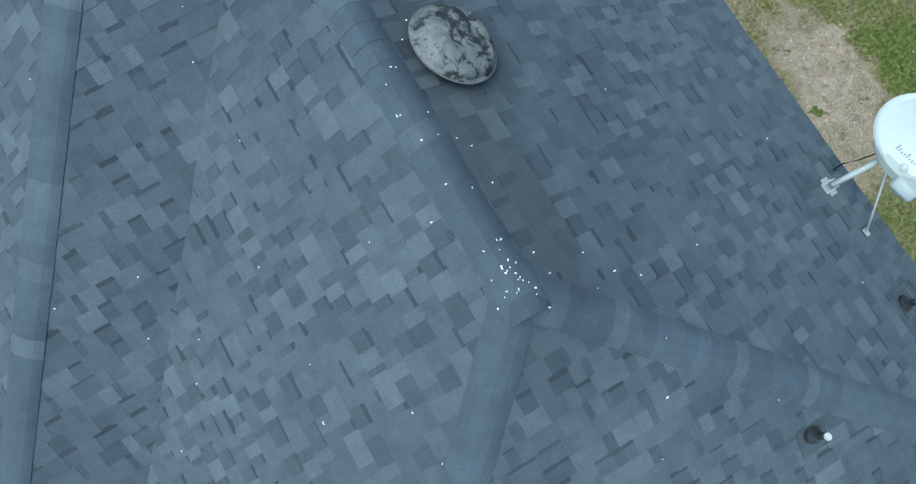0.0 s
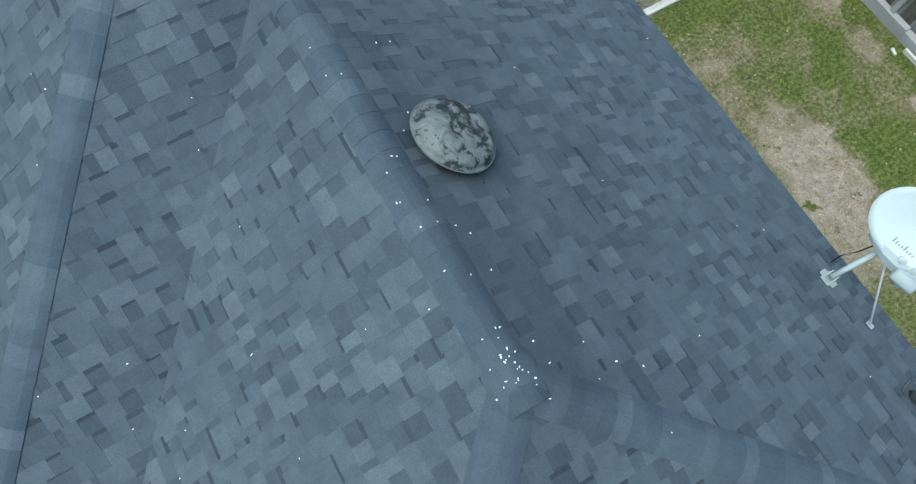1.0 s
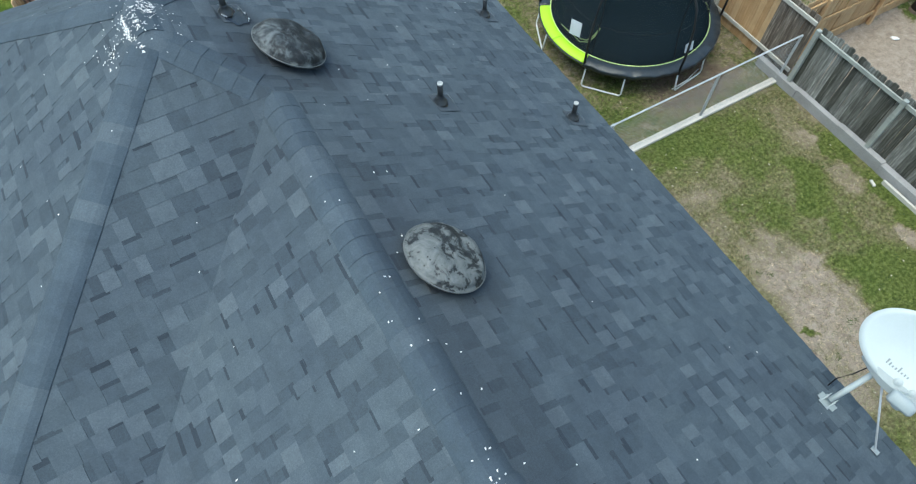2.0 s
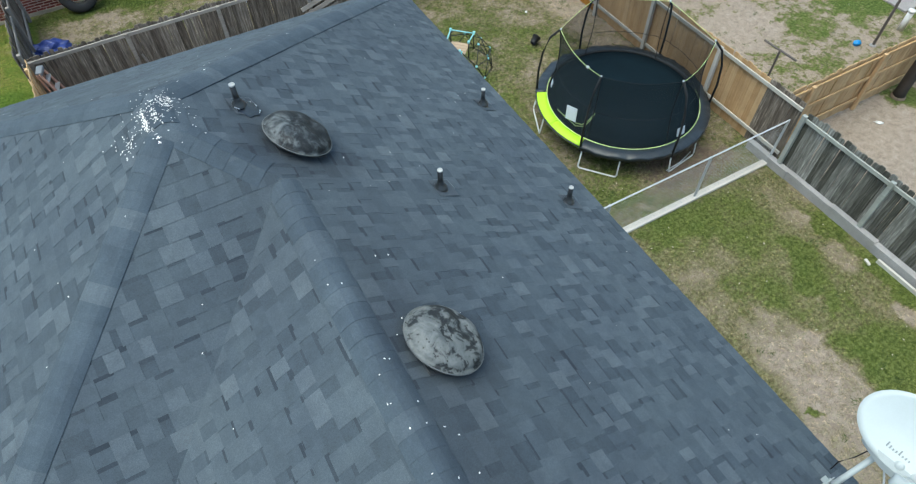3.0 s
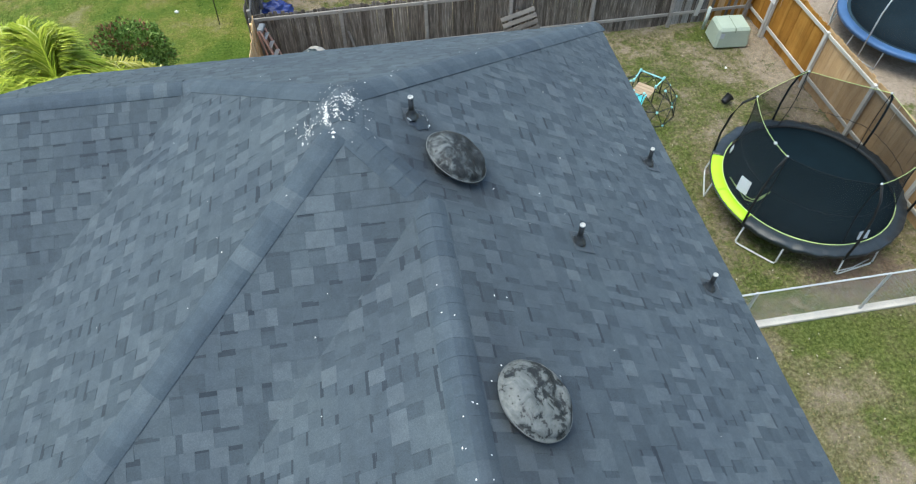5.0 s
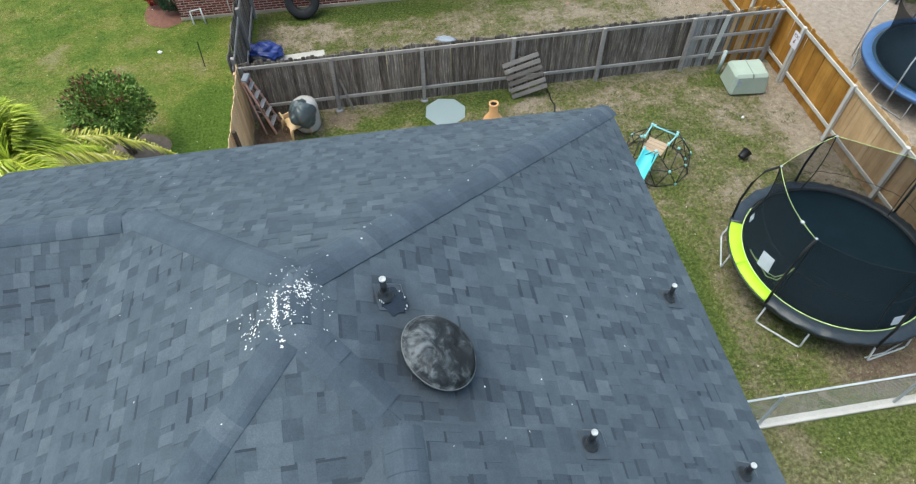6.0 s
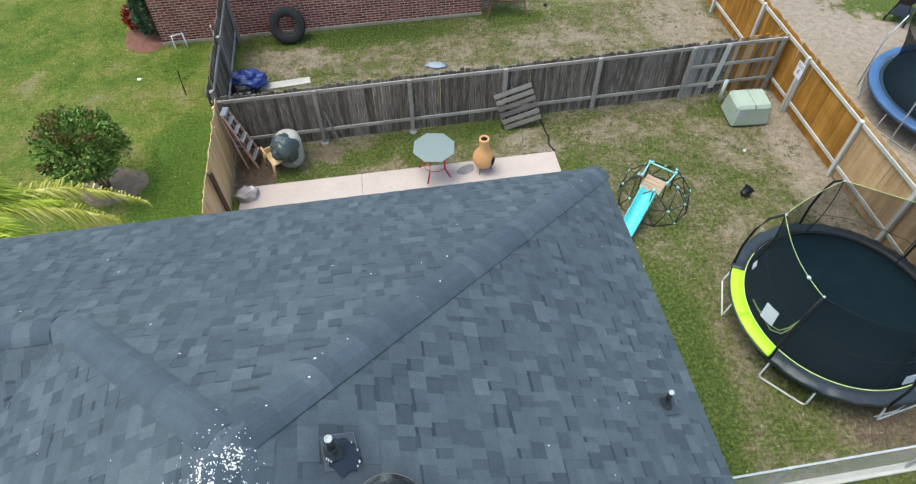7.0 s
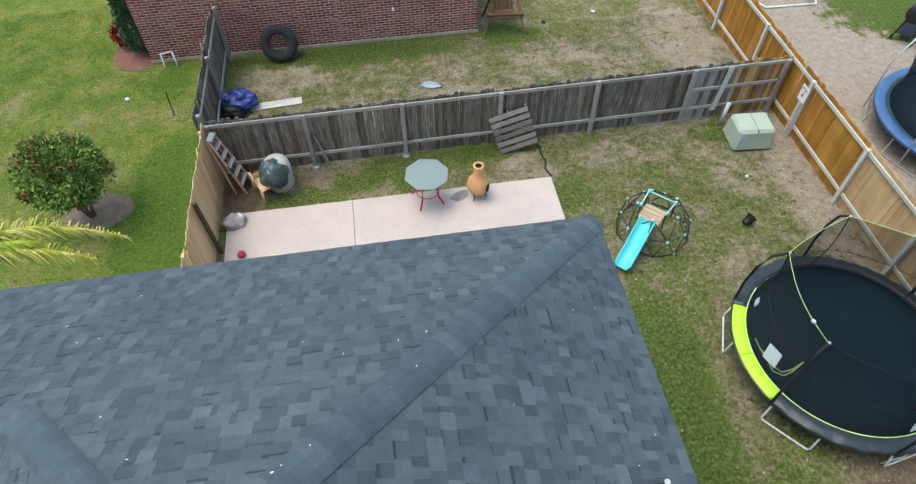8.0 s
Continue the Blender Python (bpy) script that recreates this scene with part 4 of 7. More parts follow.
for x, y, r in spots:
    n = 7
    on_mound = SUMMIT[0] < x < SUMMIT[1] and SUMMIT[2] < y < SUMMIT[3]

    def top_z(qx, qy):
        if on_mound:
            return max(mound_z(qx, qy, SUMMIT[:4], SUMMIT[4], SUMMIT[5]) + 0.004, roof_z(qx, qy) + 0.034)
        return roof_z(qx, qy) + (0.036 if abs(x - 0.66) < 0.16 else 0.014)

    ax, ay, ang = r * rs.uniform(0.7, 1.0), r * rs.uniform(0.9, 1.9), rs.gauss(0.9, 0.6) if on_mound else rs.random() * 3
    ring = []
    for i in range(n):
        t = 2 * math.pi * i / n
        px, py = ax * math.cos(t) * rs.uniform(0.7, 1.2), ay * math.sin(t) * rs.uniform(0.7, 1.2)
        qx, qy = px * math.cos(ang) - py * math.sin(ang), px * math.sin(ang) + py * math.cos(ang)
        ring.append(bm.verts.new((x + qx, y + qy, top_z(x + qx, y + qy))))
    top = bm.verts.new((x, y, top_z(x, y) + 0.002))
    for i in range(n):
        bm.faces.new((ring[i], ring[(i + 1) % n], top))
tagged(part("bird_droppings", bm, DROP), "white bird droppings splashed over the shingles", "droppings", kind="stuff")


# ---- trampolines ----
TR_BLACK = plain("black_trampoline_cloth", (0.006, 0.014, 0.020), 0.9, vary=0.2, scale=8, rel=0, spec=0.08)
TR_PAD = plain("black_vinyl_pad", (0.022, 0.030, 0.037), 0.38, vary=0.4, scale=5, rel=0.9)
TR_LIME = plain("lime_vinyl_pad", (0.42, 0.72, 0.02), 0.5, vary=0.06)
TR_PIPING = plain("lime_piping", (0.58, 0.72, 0.28), 0.7, vary=0.15)
TR_BLUE = plain("blue_vinyl_pad", (0.055, 0.13, 0.29), 0.5, vary=0.25, scale=8)
ZINC = plain("bright_zinc_tube", (0.66, 0.68, 0.66), 0.5, 0.2, 0.12)
FOAM = plain("black_foam_sleeve", (0.008, 0.009, 0.010), 0.8, vary=0.2)
LABEL = plain("pale_grey_label", (0.46, 0.50, 0.54), 0.6, vary=0.15)


def net_material(name, colour, open_):
    m, nt, b = mat(name)
    v = coords(nt)
    b.inputs["Base Color"].default_value = (*colour, 1)
    b.inputs["Roughness"].default_value = 0.9
    b.inputs["Specular IOR Level"].default_value = 0.0
    n = noise_tex(nt, v, 3, 2)
    tr = nt.nodes.new("ShaderNodeBsdfTransparent")
    mx = nt.nodes.new("ShaderNodeMixShader")
    nt.links.new(maths(nt, "ADD", maths(nt, "MULTIPLY", n, 0.16), 1 - open_ - 0.08), mx.inputs[0])
    nt.links.new(tr.outputs[0], mx.inputs[1])
    nt.links.new(b.outputs[0], mx.inputs[2])
    nt.links.new(mx.outputs[0], nt.nodes["Material Output"].inputs["Surface"])
    return m


NET = net_material("fine_black_net", (0.026, 0.034, 0.038), 0.46)


def ring_band(bm, r0, r1, z0, z1, a0, a1, n, thick=0.02):
    """A flat padded band round a ring, from angle a0 to a1."""
    rows = []
    for i in range(n + 1):
        t = a0 + (a1 - a0) * i / n
        c, s = math.cos(t), math.sin(t)
        rm, zm = (r0 + r1) / 2, (z0 + z1) / 2 + thick
        rows.append([bm.verts.new((r * c, r * s, z)) for r, z in ((r0, z0), (r0 + 0.02, z0 + thick * 0.7), (rm, zm), (r1 - 0.02, z1 + thick * 0.7), (r1, z1), (r1, z1 - 0.09), (r0, z0 - 0.02))])
    for a, c in zip(rows, rows[1:]):
        k = len(a)
        for j in range(k):
            bm.faces.new((a[j], c[j], c[(j + 1) % k], a[(j + 1) % k]))
    bm.faces.new(rows[0][::-1]), bm.faces.new(rows[-1])
    bmesh.ops.recalc_face_normals(bm, faces=bm.faces)
    return bm


TX, TY, TZ = 9.76, 8.50, 0.68
PAD_IN, PAD_OUT, TOP_R, TOP_Z = 1.85, 2.12, 1.73, 2.40
tramp = thing("trampoline", (TX, TY, 0), label="round black trampoline with a lime pad section and safety net", category="trampoline", group="trampolines in the yards")
POLE_A = [math.atan2(y - TY, x - TX) for x, y in ((11.40, 7.34), (11.45, 9.26), (9.98, 10.52), (8.20, 9.77), (7.98, 7.68), (9.56, 6.44))]


def round_arc(r, z, a0, a1, n):
    return [(r * math.cos(a0 + (a1 - a0) * i / n), r * math.sin(a0 + (a1 - a0) * i / n), z) for i in range(n + 1)]


bm = lathe(bmesh.new(), [(0.004, TZ - 0.030), (0.9, TZ - 0.022), (1.50, TZ - 0.01), (1.84, TZ), (1.84, TZ - 0.006), (1.4, TZ - 0.03), (0.004, TZ - 0.05)], 72, False)
part("jumping_mat", smooth(bm), TR_BLACK, tramp)
lime0, lime1 = POLE_A[3] + 0.08, POLE_A[4] + 2 * math.pi - 0.02
lime_mid = (lime0 * 0.45 + lime1 * 0.55)
for a0, a1 in ((lime0, lime_mid - 0.003), (lime_mid + 0.003, lime1)):
    part("lime_pad", smooth(ring_band(bmesh.new(), PAD_IN, PAD_OUT - 0.02, TZ + 0.01, TZ - 0.01, a0, a1, 14)), TR_LIME, tramp, "bright lime pad section")
part("pad_skirt", smooth(tube(bmesh.new(), round_arc(PAD_OUT - 0.01, TZ - 0.045, lime0, lime1, 24), 0.022, 6)), TR_PAD, tramp, "black skirt under the lime pad")
bm = ring_band(bmesh.new(), PAD_IN, PAD_OUT, TZ + 0.008, TZ - 0.02, lime1 + 0.01, lime0 + 2 * math.pi - 0.01, 170, 0.028)
for v in bm.verts:
    # the padding sags and creases between its ties
    a = math.atan2(v.co.y, v.co.x)
    k = max(0.0, (math.hypot(v.co.x, v.co.y) - PAD_IN) / (PAD_OUT - PAD_IN))
    v.co.z += k * (0.050 * noise.noise(Vector((a * 9, k * 2, 1.0))) + 0.034 * noise.noise(Vector((a * 34, k * 4, 5.0))) - 0.012)
    v.co.x *= 1 + 0.012 * k * noise.noise(Vector((a * 12, 3.0, k)))
    v.co.y *= 1 + 0.012 * k * noise.noise(Vector((a * 12, 3.0, k)))
part("edge_pad", smooth(bm), TR_PAD, tramp, "creased black pad")
part("piping", tube(bmesh.new(), round_arc(PAD_IN + 0.005, TZ + 0.028, math.radians(128), math.radians(338), 64), 0.010, 6), TR_PIPING, tramp, "thin lime piping")
part("mat_edge", tube(bmesh.new(), round_arc(PAD_IN - 0.03, TZ + 0.012, math.radians(-22), math.radians(128), 48), 0.016, 6), FOAM, tramp, "black laced edge of the net")
part("frame_ring", smooth(tube(bmesh.new(), [(2.03 * math.cos(t), 2.03 * math.sin(t), TZ - 0.08) for t in (2 * math.pi * i / 72 for i in range(72))], 0.022, 8, True)), GALV, tramp)
for i, a in enumerate(POLE_A):
    b0, b1 = a + 0.02, a + 0.46
    q0, q1 = Vector((math.cos(b0), math.sin(b0), 0)), Vector((math.cos(b1), math.sin(b1), 0))
    foot0, foot1 = q0 * 2.13, q1 * 2.11
    ease = (foot1 - foot0) * 0.05
    up_ = Vector((0, 0, 1))
    pts = [q0 * 2.04 + up_ * (TZ - 0.08), foot0 + up_ * 0.09, foot0 + ease * 0.4 + up_ * 0.04, foot0 + ease * 1.5 + up_ * 0.02, foot1 - ease * 1.5 + up_ * 0.02, foot1 - ease * 0.4 + up_ * 0.04, foot1 + up_ * 0.09, q1 * 2.04 + up_ * (TZ - 0.08)]
    part("leg", smooth(tube(bmesh.new(), pts, 0.02, 8)), ZINC, tramp)
    c, s = math.cos(a), math.sin(a)
    pole = [(2.10 * c, 2.10 * s, TZ - 0.16), (2.12 * c, 2.12 * s, 1.2), (2.06 * c, 2.06 * s, 1.75), (1.94 * c, 1.94 * s, 2.16), (TOP_R * c, TOP_R * s, TOP_Z)]
    part("net_pole", smooth(tube(bmesh.new(), pole, 0.026, 10)), FOAM, tramp)
    part("pole_cap", smooth(tube(bmesh.new(), [((TOP_R + 0.01) * c, (TOP_R + 0.01) * s, TOP_Z - 0.02), ((TOP_R - 0.02) * c, (TOP_R - 0.02) * s, TOP_Z + 0.025)], 0.021, 10)), LABEL, tramp)
bm = bmesh.new()
NR = 72
order = sorted((a % (2 * math.pi)) for a in POLE_A)


def net_top(t):
    """The net hangs from the poles in shallow bows."""
    t %= 2 * math.pi
    ks = [order[-1] - 2 * math.pi, *order, order[0] + 2 * math.pi]
    for a, c in zip(ks, ks[1:]):
        if a <= t <= c:
            f = (t - a) / (c - a)
            chord = math.cos((c - a) / 2) / math.cos((f - 0.5) * (c - a))
            return TOP_R * (0.35 + 0.65 * chord), TOP_Z - 0.06 * math.sin(math.pi * f)
    return TOP_R, TOP_Z


def net_at(t, f):
    """A place on the net: f runs from its foot to its top."""
    rt, zt = net_top(t)
    r = PAD_IN - 0.02 + (rt - PAD_IN + 0.02) * f**1.2 - 0.10 * math.sin(math.pi * f)
    return Vector((r * math.cos(t), r * math.sin(t), TZ + 0.03 + (zt - TZ - 0.03) * f))


rows = [[bm.verts.new(net_at(2 * math.pi * i / NR, k / 9)) for k in range(10)] for i in range(NR)]
for i in range(NR):
    a, c = rows[i], rows[(i + 1) % NR]
    for k in range(9):
        bm.faces.new((a[k], c[k], c[k + 1], a[k + 1]))
part("safety_net", smooth(bm), NET, tramp, "see-through black net")
for a, c in zip(POLE_A, POLE_A[1:] + [POLE_A[0]]):
    while c < a:
        c += 2 * math.pi
    open_side = abs(math.cos(a) - math.cos(POLE_A[4])) < 1e-6
    line = [net_at(a + (c - a) * i / 10, 1.0) for i in range(11)]
    part("net_band", tube(bmesh.new(), line, 0.004 if open_side else 0.0048, 6), FOAM if open_side else TR_PIPING, tramp)
part("net_seam", tube(bmesh.new(), [net_at(2 * math.pi * i / NR, 0.42 + 0.008 * math.sin(i * 2.4)) for i in range(NR)], 0.006, 5, True), FOAM, tramp)
for a in POLE_A:
    part("net_sleeve", tube(bmesh.new(), [net_at(a, k / 8) for k in range(9)], 0.010, 5), FOAM, tramp)


def net_label(deg, f, wide, tall, turn):
    """A label sewn flat on the inside of the net."""
    t = math.radians(deg)
    p, up_ = net_at(t, f), (net_at(t, f + 0.05) - net_at(t, f - 0.05)).normalized()
    side_ = Vector((-math.sin(t), math.cos(t), 0))
    m = Matrix((side_, up_, side_.cross(up_))).transposed().to_4x4()
    m.translation = p
    bm = box_bm((-wide, -tall, -0.008), (wide, tall, 0.008), 0.002)
    bm.transform(m @ pose(0, 0, 0, 0, 0, turn))
    part("warning_label", bm, LABEL, tramp)


net_label(186, 0.20, 0.16, 0.16, 14)
net_label(-82, 0.09, 0.13, 0.10, -6)
net_label(146, 0.17, 0.08, 0.07, 0)
band_clip = part("band_clip", box_bm((-0.03, -0.03, -0.02), (0.03, 0.03, 0.02), 0.006), LABEL, tramp)
band_clip.location = net_at(math.radians(190), 1.0)
for offs in (0.0, 0.07):
    line = [(-1.71, 0.34, 0.76), (-1.73, 0.10, 0.79), (-1.71 + offs, -0.15, 0.80), (-1.72 + offs, -0.38 + offs, 0.81), (-1.57, -0.50 + offs, 0.82), (-1.39, -0.46 + offs * 0.5, 0.85), (-1.13, -0.33, 0.88)]
    part("loose_cord", smooth(tube(bmesh.new(), line, 0.014, 6)), TR_PIPING, tramp, "loose lime cord hanging on the net")

BX, BY = 16.2, 14.0
blue = thing("trampoline", (BX, BY, 0), label="round trampoline with a blue pad and black net next door", category="trampoline", group="trampolines in the yards")
bm = lathe(bmesh.new(), [(0.004, 0.62), (1.94, 0.66), (1.94, 0.65), (0.004, 0.60)], 56, False)
part("jumping_mat", smooth(bm), plain("dark_blue_cloth", (0.018, 0.048, 0.072), 0.8, vary=0.15, rel=0), blue)
part("edge_pad", smooth(ring_band(bmesh.new(), 1.95, 2.2, 0.68, 0.66, 0, 2 * math.pi - 0.001, 72)), TR_BLUE, blue, "faded blue pad")
for i in range(6):
    a = math.radians(20 + 60 * i)
    c, s = math.cos(a), math.sin(a)
    pl_, pr_ = a - 0.24, a + 0.24
    part("leg", smooth(tube(bmesh.new(), [(2.1 * math.cos(pl_), 2.1 * math.sin(pl_), 0.6), (2.2 * math.cos(pl_), 2.2 * math.sin(pl_), 0.03), (2.2 * math.cos(pr_), 2.2 * math.sin(pr_), 0.03), (2.1 * math.cos(pr_), 2.1 * math.sin(pr_), 0.6)], 0.02, 8)), GALV, blue)
    part("net_pole", smooth(tube(bmesh.new(), [(2.25 * c, 2.25 * s, 0.1), (2.25 * c, 2.25 * s, 1.5), (2.05 * c, 2.05 * s, 2.3)], 0.02, 8)), GALV, blue)
bm = bmesh.new()
rows = [[bm.verts.new((r * math.cos(2 * math.pi * i / 48), r * math.sin(2 * math.pi * i / 48), z)) for i in range(48)] for r, z in ((1.86, 0.68), (1.75, 1.1), (1.8, 1.6), (1.95, 2.2))]
for a, c in zip(rows, rows[1:]):
    for i in range(48):
        bm.faces.new((a[i], a[(i + 1) % 48], c[(i + 1) % 48], c[i]))
part("safety_net", smooth(bm), net_material("dense_black_net", (0.012, 0.016, 0.02), 0.3), blue)

# ---- climbing dome with a slide ----
TEAL = plain("teal_plastic", (0.10, 0.58, 0.62), 0.45, vary=0.08)
TEAL_PALE = plain("pale_teal_plastic", (0.30, 0.62, 0.62), 0.45, vary=0.08)
DOME_STEEL = plain("black_powder_coat", (0.014, 0.018, 0.018), 0.45, vary=0.3)
PLAT = wood_material("tan_platform_planks", [(0.2, (0.36, 0.26, 0.17)), (0.8, (0.52, 0.40, 0.28))], grain_dir="X", stain=0.2)
DX, DY, DR = 7.38, 12.30, 0.83
dome = thing("climbing_dome", (DX, DY, 0), label="black steel climbing dome with teal joints, platform and slide", category="climbing frame")
low = [Vector((DR * math.cos(2 * math.pi * i / 10), DR * math.sin(2 * math.pi * i / 10), 0.03)) for i in range(10)]
mid = [Vector((DR * 0.93 * math.cos(2 * math.pi * (i + 0.5) / 10), DR * 0.93 * math.sin(2 * math.pi * (i + 0.5) / 10), 0.48)) for i in range(10)]
hi = [Vector((DR * 0.58 * math.cos(2 * math.pi * i / 5 + 0.3), DR * 0.58 * math.sin(2 * math.pi * i / 5 + 0.3), 0.84)) for i in range(5)]
bars = [(low[i], low[(i + 1) % 10]) for i in range(10)] + [(low[i], mid[i]) for i in range(10)] + [(mid[i], low[(i + 1) % 10]) for i in range(10)] + [(mid[i], mid[(i + 1) % 10]) for i in range(10)]
for i in range(5):
    near = sorted(mid, key=lambda m_: (m_ - hi[i]).length)[:3]
    bars += [(hi[i], m_) for m_ in near]
for a, c in bars:
    part("bar", smooth(tube(bmesh.new(), [a, c], 0.011, 6)), DOME_STEEL, dome)
for j, v in enumerate(mid + hi + low[::2]):
    bm = lathe(bmesh.new(), [(0.004, -0.018), (0.032, -0.016), (0.038, 0.0), (0.028, 0.015), (0.004, 0.018)], 12, False)
    q = v.normalized().to_track_quat("Z", "Y").to_matrix().to_4x4()
    bm.transform(Matrix.Translation(v) @ q)
    part("joint", smooth(bm), TEAL_PALE, dome)
# the platform and the teal hand rails above it
ux = Vector((0.70, 0.71, 0)).normalized()      # from the slide's foot up to its top
uy = Vector((ux.y, -ux.x, 0))
pc = Vector((-0.20, -0.14, 0.72))
for i in range(4):
    bm = box_bm((-0.055, -0.24, -0.012), (0.055, 0.24, 0.012), 0.003)
    m = Matrix((ux, uy, Vector((0, 0, 1)))).transposed().to_4x4()
    bm.transform(Matrix.Translation(pc + ux * (0.12 * i - 0.16)) @ m)
    part("plank", bm, PLAT, dome)
railpts = [pc - ux * 0.12 - uy * 0.27, pc + ux * 0.36 - uy * 0.30, pc + ux * 0.36 + uy * 0.33, pc - ux * 0.05 + uy * 0.30]
for a, c in zip(railpts, railpts[1:]):
    part("hand_rail", smooth(tube(bmesh.new(), [a + Vector((0, 0, 0.28)), c + Vector((0, 0, 0.28))], 0.017, 8)), TEAL_PALE, dome)
for a in railpts:
    part("rail_post", smooth(tube(bmesh.new(), [a + Vector((0, 0, -0.2)), a + Vector((0, 0, 0.3))], 0.014, 8)), DOME_STEEL, dome)
    part("rail_knob", smooth(tube(bmesh.new(), [a + Vector((0, 0, 0.25)), a + Vector((0, 0, 0.32))], 0.034, 10)), TEAL_PALE, dome)
bm = bmesh.new()
prof = [(-0.185, 0.10), (-0.16, 0.11), (-0.145, 0.02), (0.145, 0.02), (0.16, 0.11), (0.185, 0.10), (0.165, -0.01), (-0.165, -0.01)]
rows = []
run = [(0.0, 0.70), (0.12, 0.64), (0.35, 0.46), (0.62, 0.26), (0.85, 0.13), (0.98, 0.10), (1.03, 0.10)]
for i, (d_, z) in enumerate(run):
    sc = 0.82 if i == len(run) - 1 else 1.0
    rows.append([bm.verts.new(pc - ux * (0.22 + d_) + uy * y_ * sc + Vector((0, 0, z - 0.70 + zz))) for y_, zz in prof])
for a, c in zip(rows, rows[1:]):
    for j in range(len(prof)):
        bm.faces.new((a[j], c[j], c[(j + 1) % len(prof)], a[(j + 1) % len(prof)]))
bm.faces.new(rows[0]), bm.faces.new(rows[-1][::-1])
bmesh.ops.recalc_face_normals(bm, faces=bm.faces)
part("slide", smooth(bm), TEAL, dome, "bright teal plastic slide")

# ---- on the patio and along the rear fence ----
m_glass, nt, b = mat("frosted_glass")
b.inputs["Base Color"].default_value = (0.33, 0.40, 0.385, 1)
b.inputs["Roughness"].default_value = 0.35
b.inputs["Transmission Weight"].default_value = 0.45
bump(nt, b, noise_tex(nt, coords(nt), 60), 0.2, 0.002)
RED = plain("red_steel", (0.42, 0.015, 0.03), 0.45, vary=0.15)
table = thing("patio_table", (2.38, 13.95, 0.055), 12, "octagonal frosted glass patio table on red steel legs", "table")
part("tabletop", lathe(bmesh.new(), [(0.50, 0.915), (0.52, 0.922), (0.52, 0.93), (0.505, 0.934)], 8), m_glass, table)
part("top_ring", tube(bmesh.new(), [(0.34 * math.cos(2 * math.pi * i / 24), 0.34 * math.sin(2 * math.pi * i / 24), 0.902) for i in range(24)], 0.012, 6, True), RED, table)
for i in range(4):
    a = math.radians(45 + 90 * i)
    part("leg", smooth(tube(bmesh.new(), [(0.33 * math.cos(a), 0.33 * math.sin(a), 0.90), (0.25 * math.cos(a), 0.25 * math.sin(a), 0.6), (0.28 * math.cos(a), 0.28 * math.sin(a), 0.3), (0.42 * math.cos(a), 0.42 * math.sin(a), 0.09)], 0.02, 8)), RED, table)
part("stretcher_ring", tube(bmesh.new(), [(0.27 * math.cos(2 * math.pi * i / 24), 0.27 * math.sin(2 * math.pi * i / 24), 0.38) for i in range(24)], 0.009, 6, True), RED, table)

CLAY = plain("orange_clay", (0.60, 0.33, 0.13), 0.75, vary=0.22, scale=9)
chim = thing("chiminea", (3.58, 13.92, 0.08), -38, "orange clay chiminea on a small iron stand", "chiminea")
bm = lathe(bmesh.new(), [(0.10, 0.14), (0.19, 0.20), (0.255, 0.32), (0.265, 0.42), (0.235, 0.54), (0.17, 0.64), (0.115, 0.72), (0.105, 0.95), (0.125, 0.99), (0.125, 1.03), (0.085, 1.03), (0.085, 0.75)], 32, False)
part("pot_body", smooth(bm), CLAY, chim)
bm = lathe(bmesh.new(), [(0.0851, 1.0), (0.004, 0.95)], 24, False)
part("flue", bm, HOLE, chim, "sooty flue")
bm = bmesh.new()
vs = [bm.verts.new(Vector((0.085 * math.cos(t), 0.13 * math.sin(t), 0))) for t in (2 * math.pi * i / 20 for i in range(20))]
bm.faces.new(vs)
bm.transform(Matrix.Translation((0.264, -0.02, 0.42)) @ pose(0, 0, 0, 90, 0, 86))
part("mouth", bm, HOLE, chim, "dark open mouth")
for i in range(3):
    a = math.radians(30 + 120 * i)
    part("stand_leg", tube(bmesh.new(), [(0.16 * math.cos(a), 0.16 * math.sin(a), 0.22), (0.2 * math.cos(a), 0.2 * math.sin(a), 0.0)], 0.012, 6), BLACK, chim)
bm = bmesh.new()
vs = [bm.verts.new((0.24 * math.cos(t) * (1 + 0.12 * math.sin(3 * t)), 0.16 * math.sin(t) * (1 + 0.1 * math.cos(2 * t)), 0.0)) for t in (2 * math.pi * i / 20 for i in range(20))]
top = bm.verts.new((0, 0, 0.02))
for i in range(20):
    bm.faces.new((vs[i], vs[(i + 1) % 20], top))
ash = part("ash_pile", bm, plain("grey_ash", (0.20, 0.20, 0.20), 0.95, vary=0.4))
ash.matrix_basis = pose(3.16, 13.98, 0.081, 0, 0, 25)
tagged(ash, "grey ash heap spilt beside the chiminea", "ash")

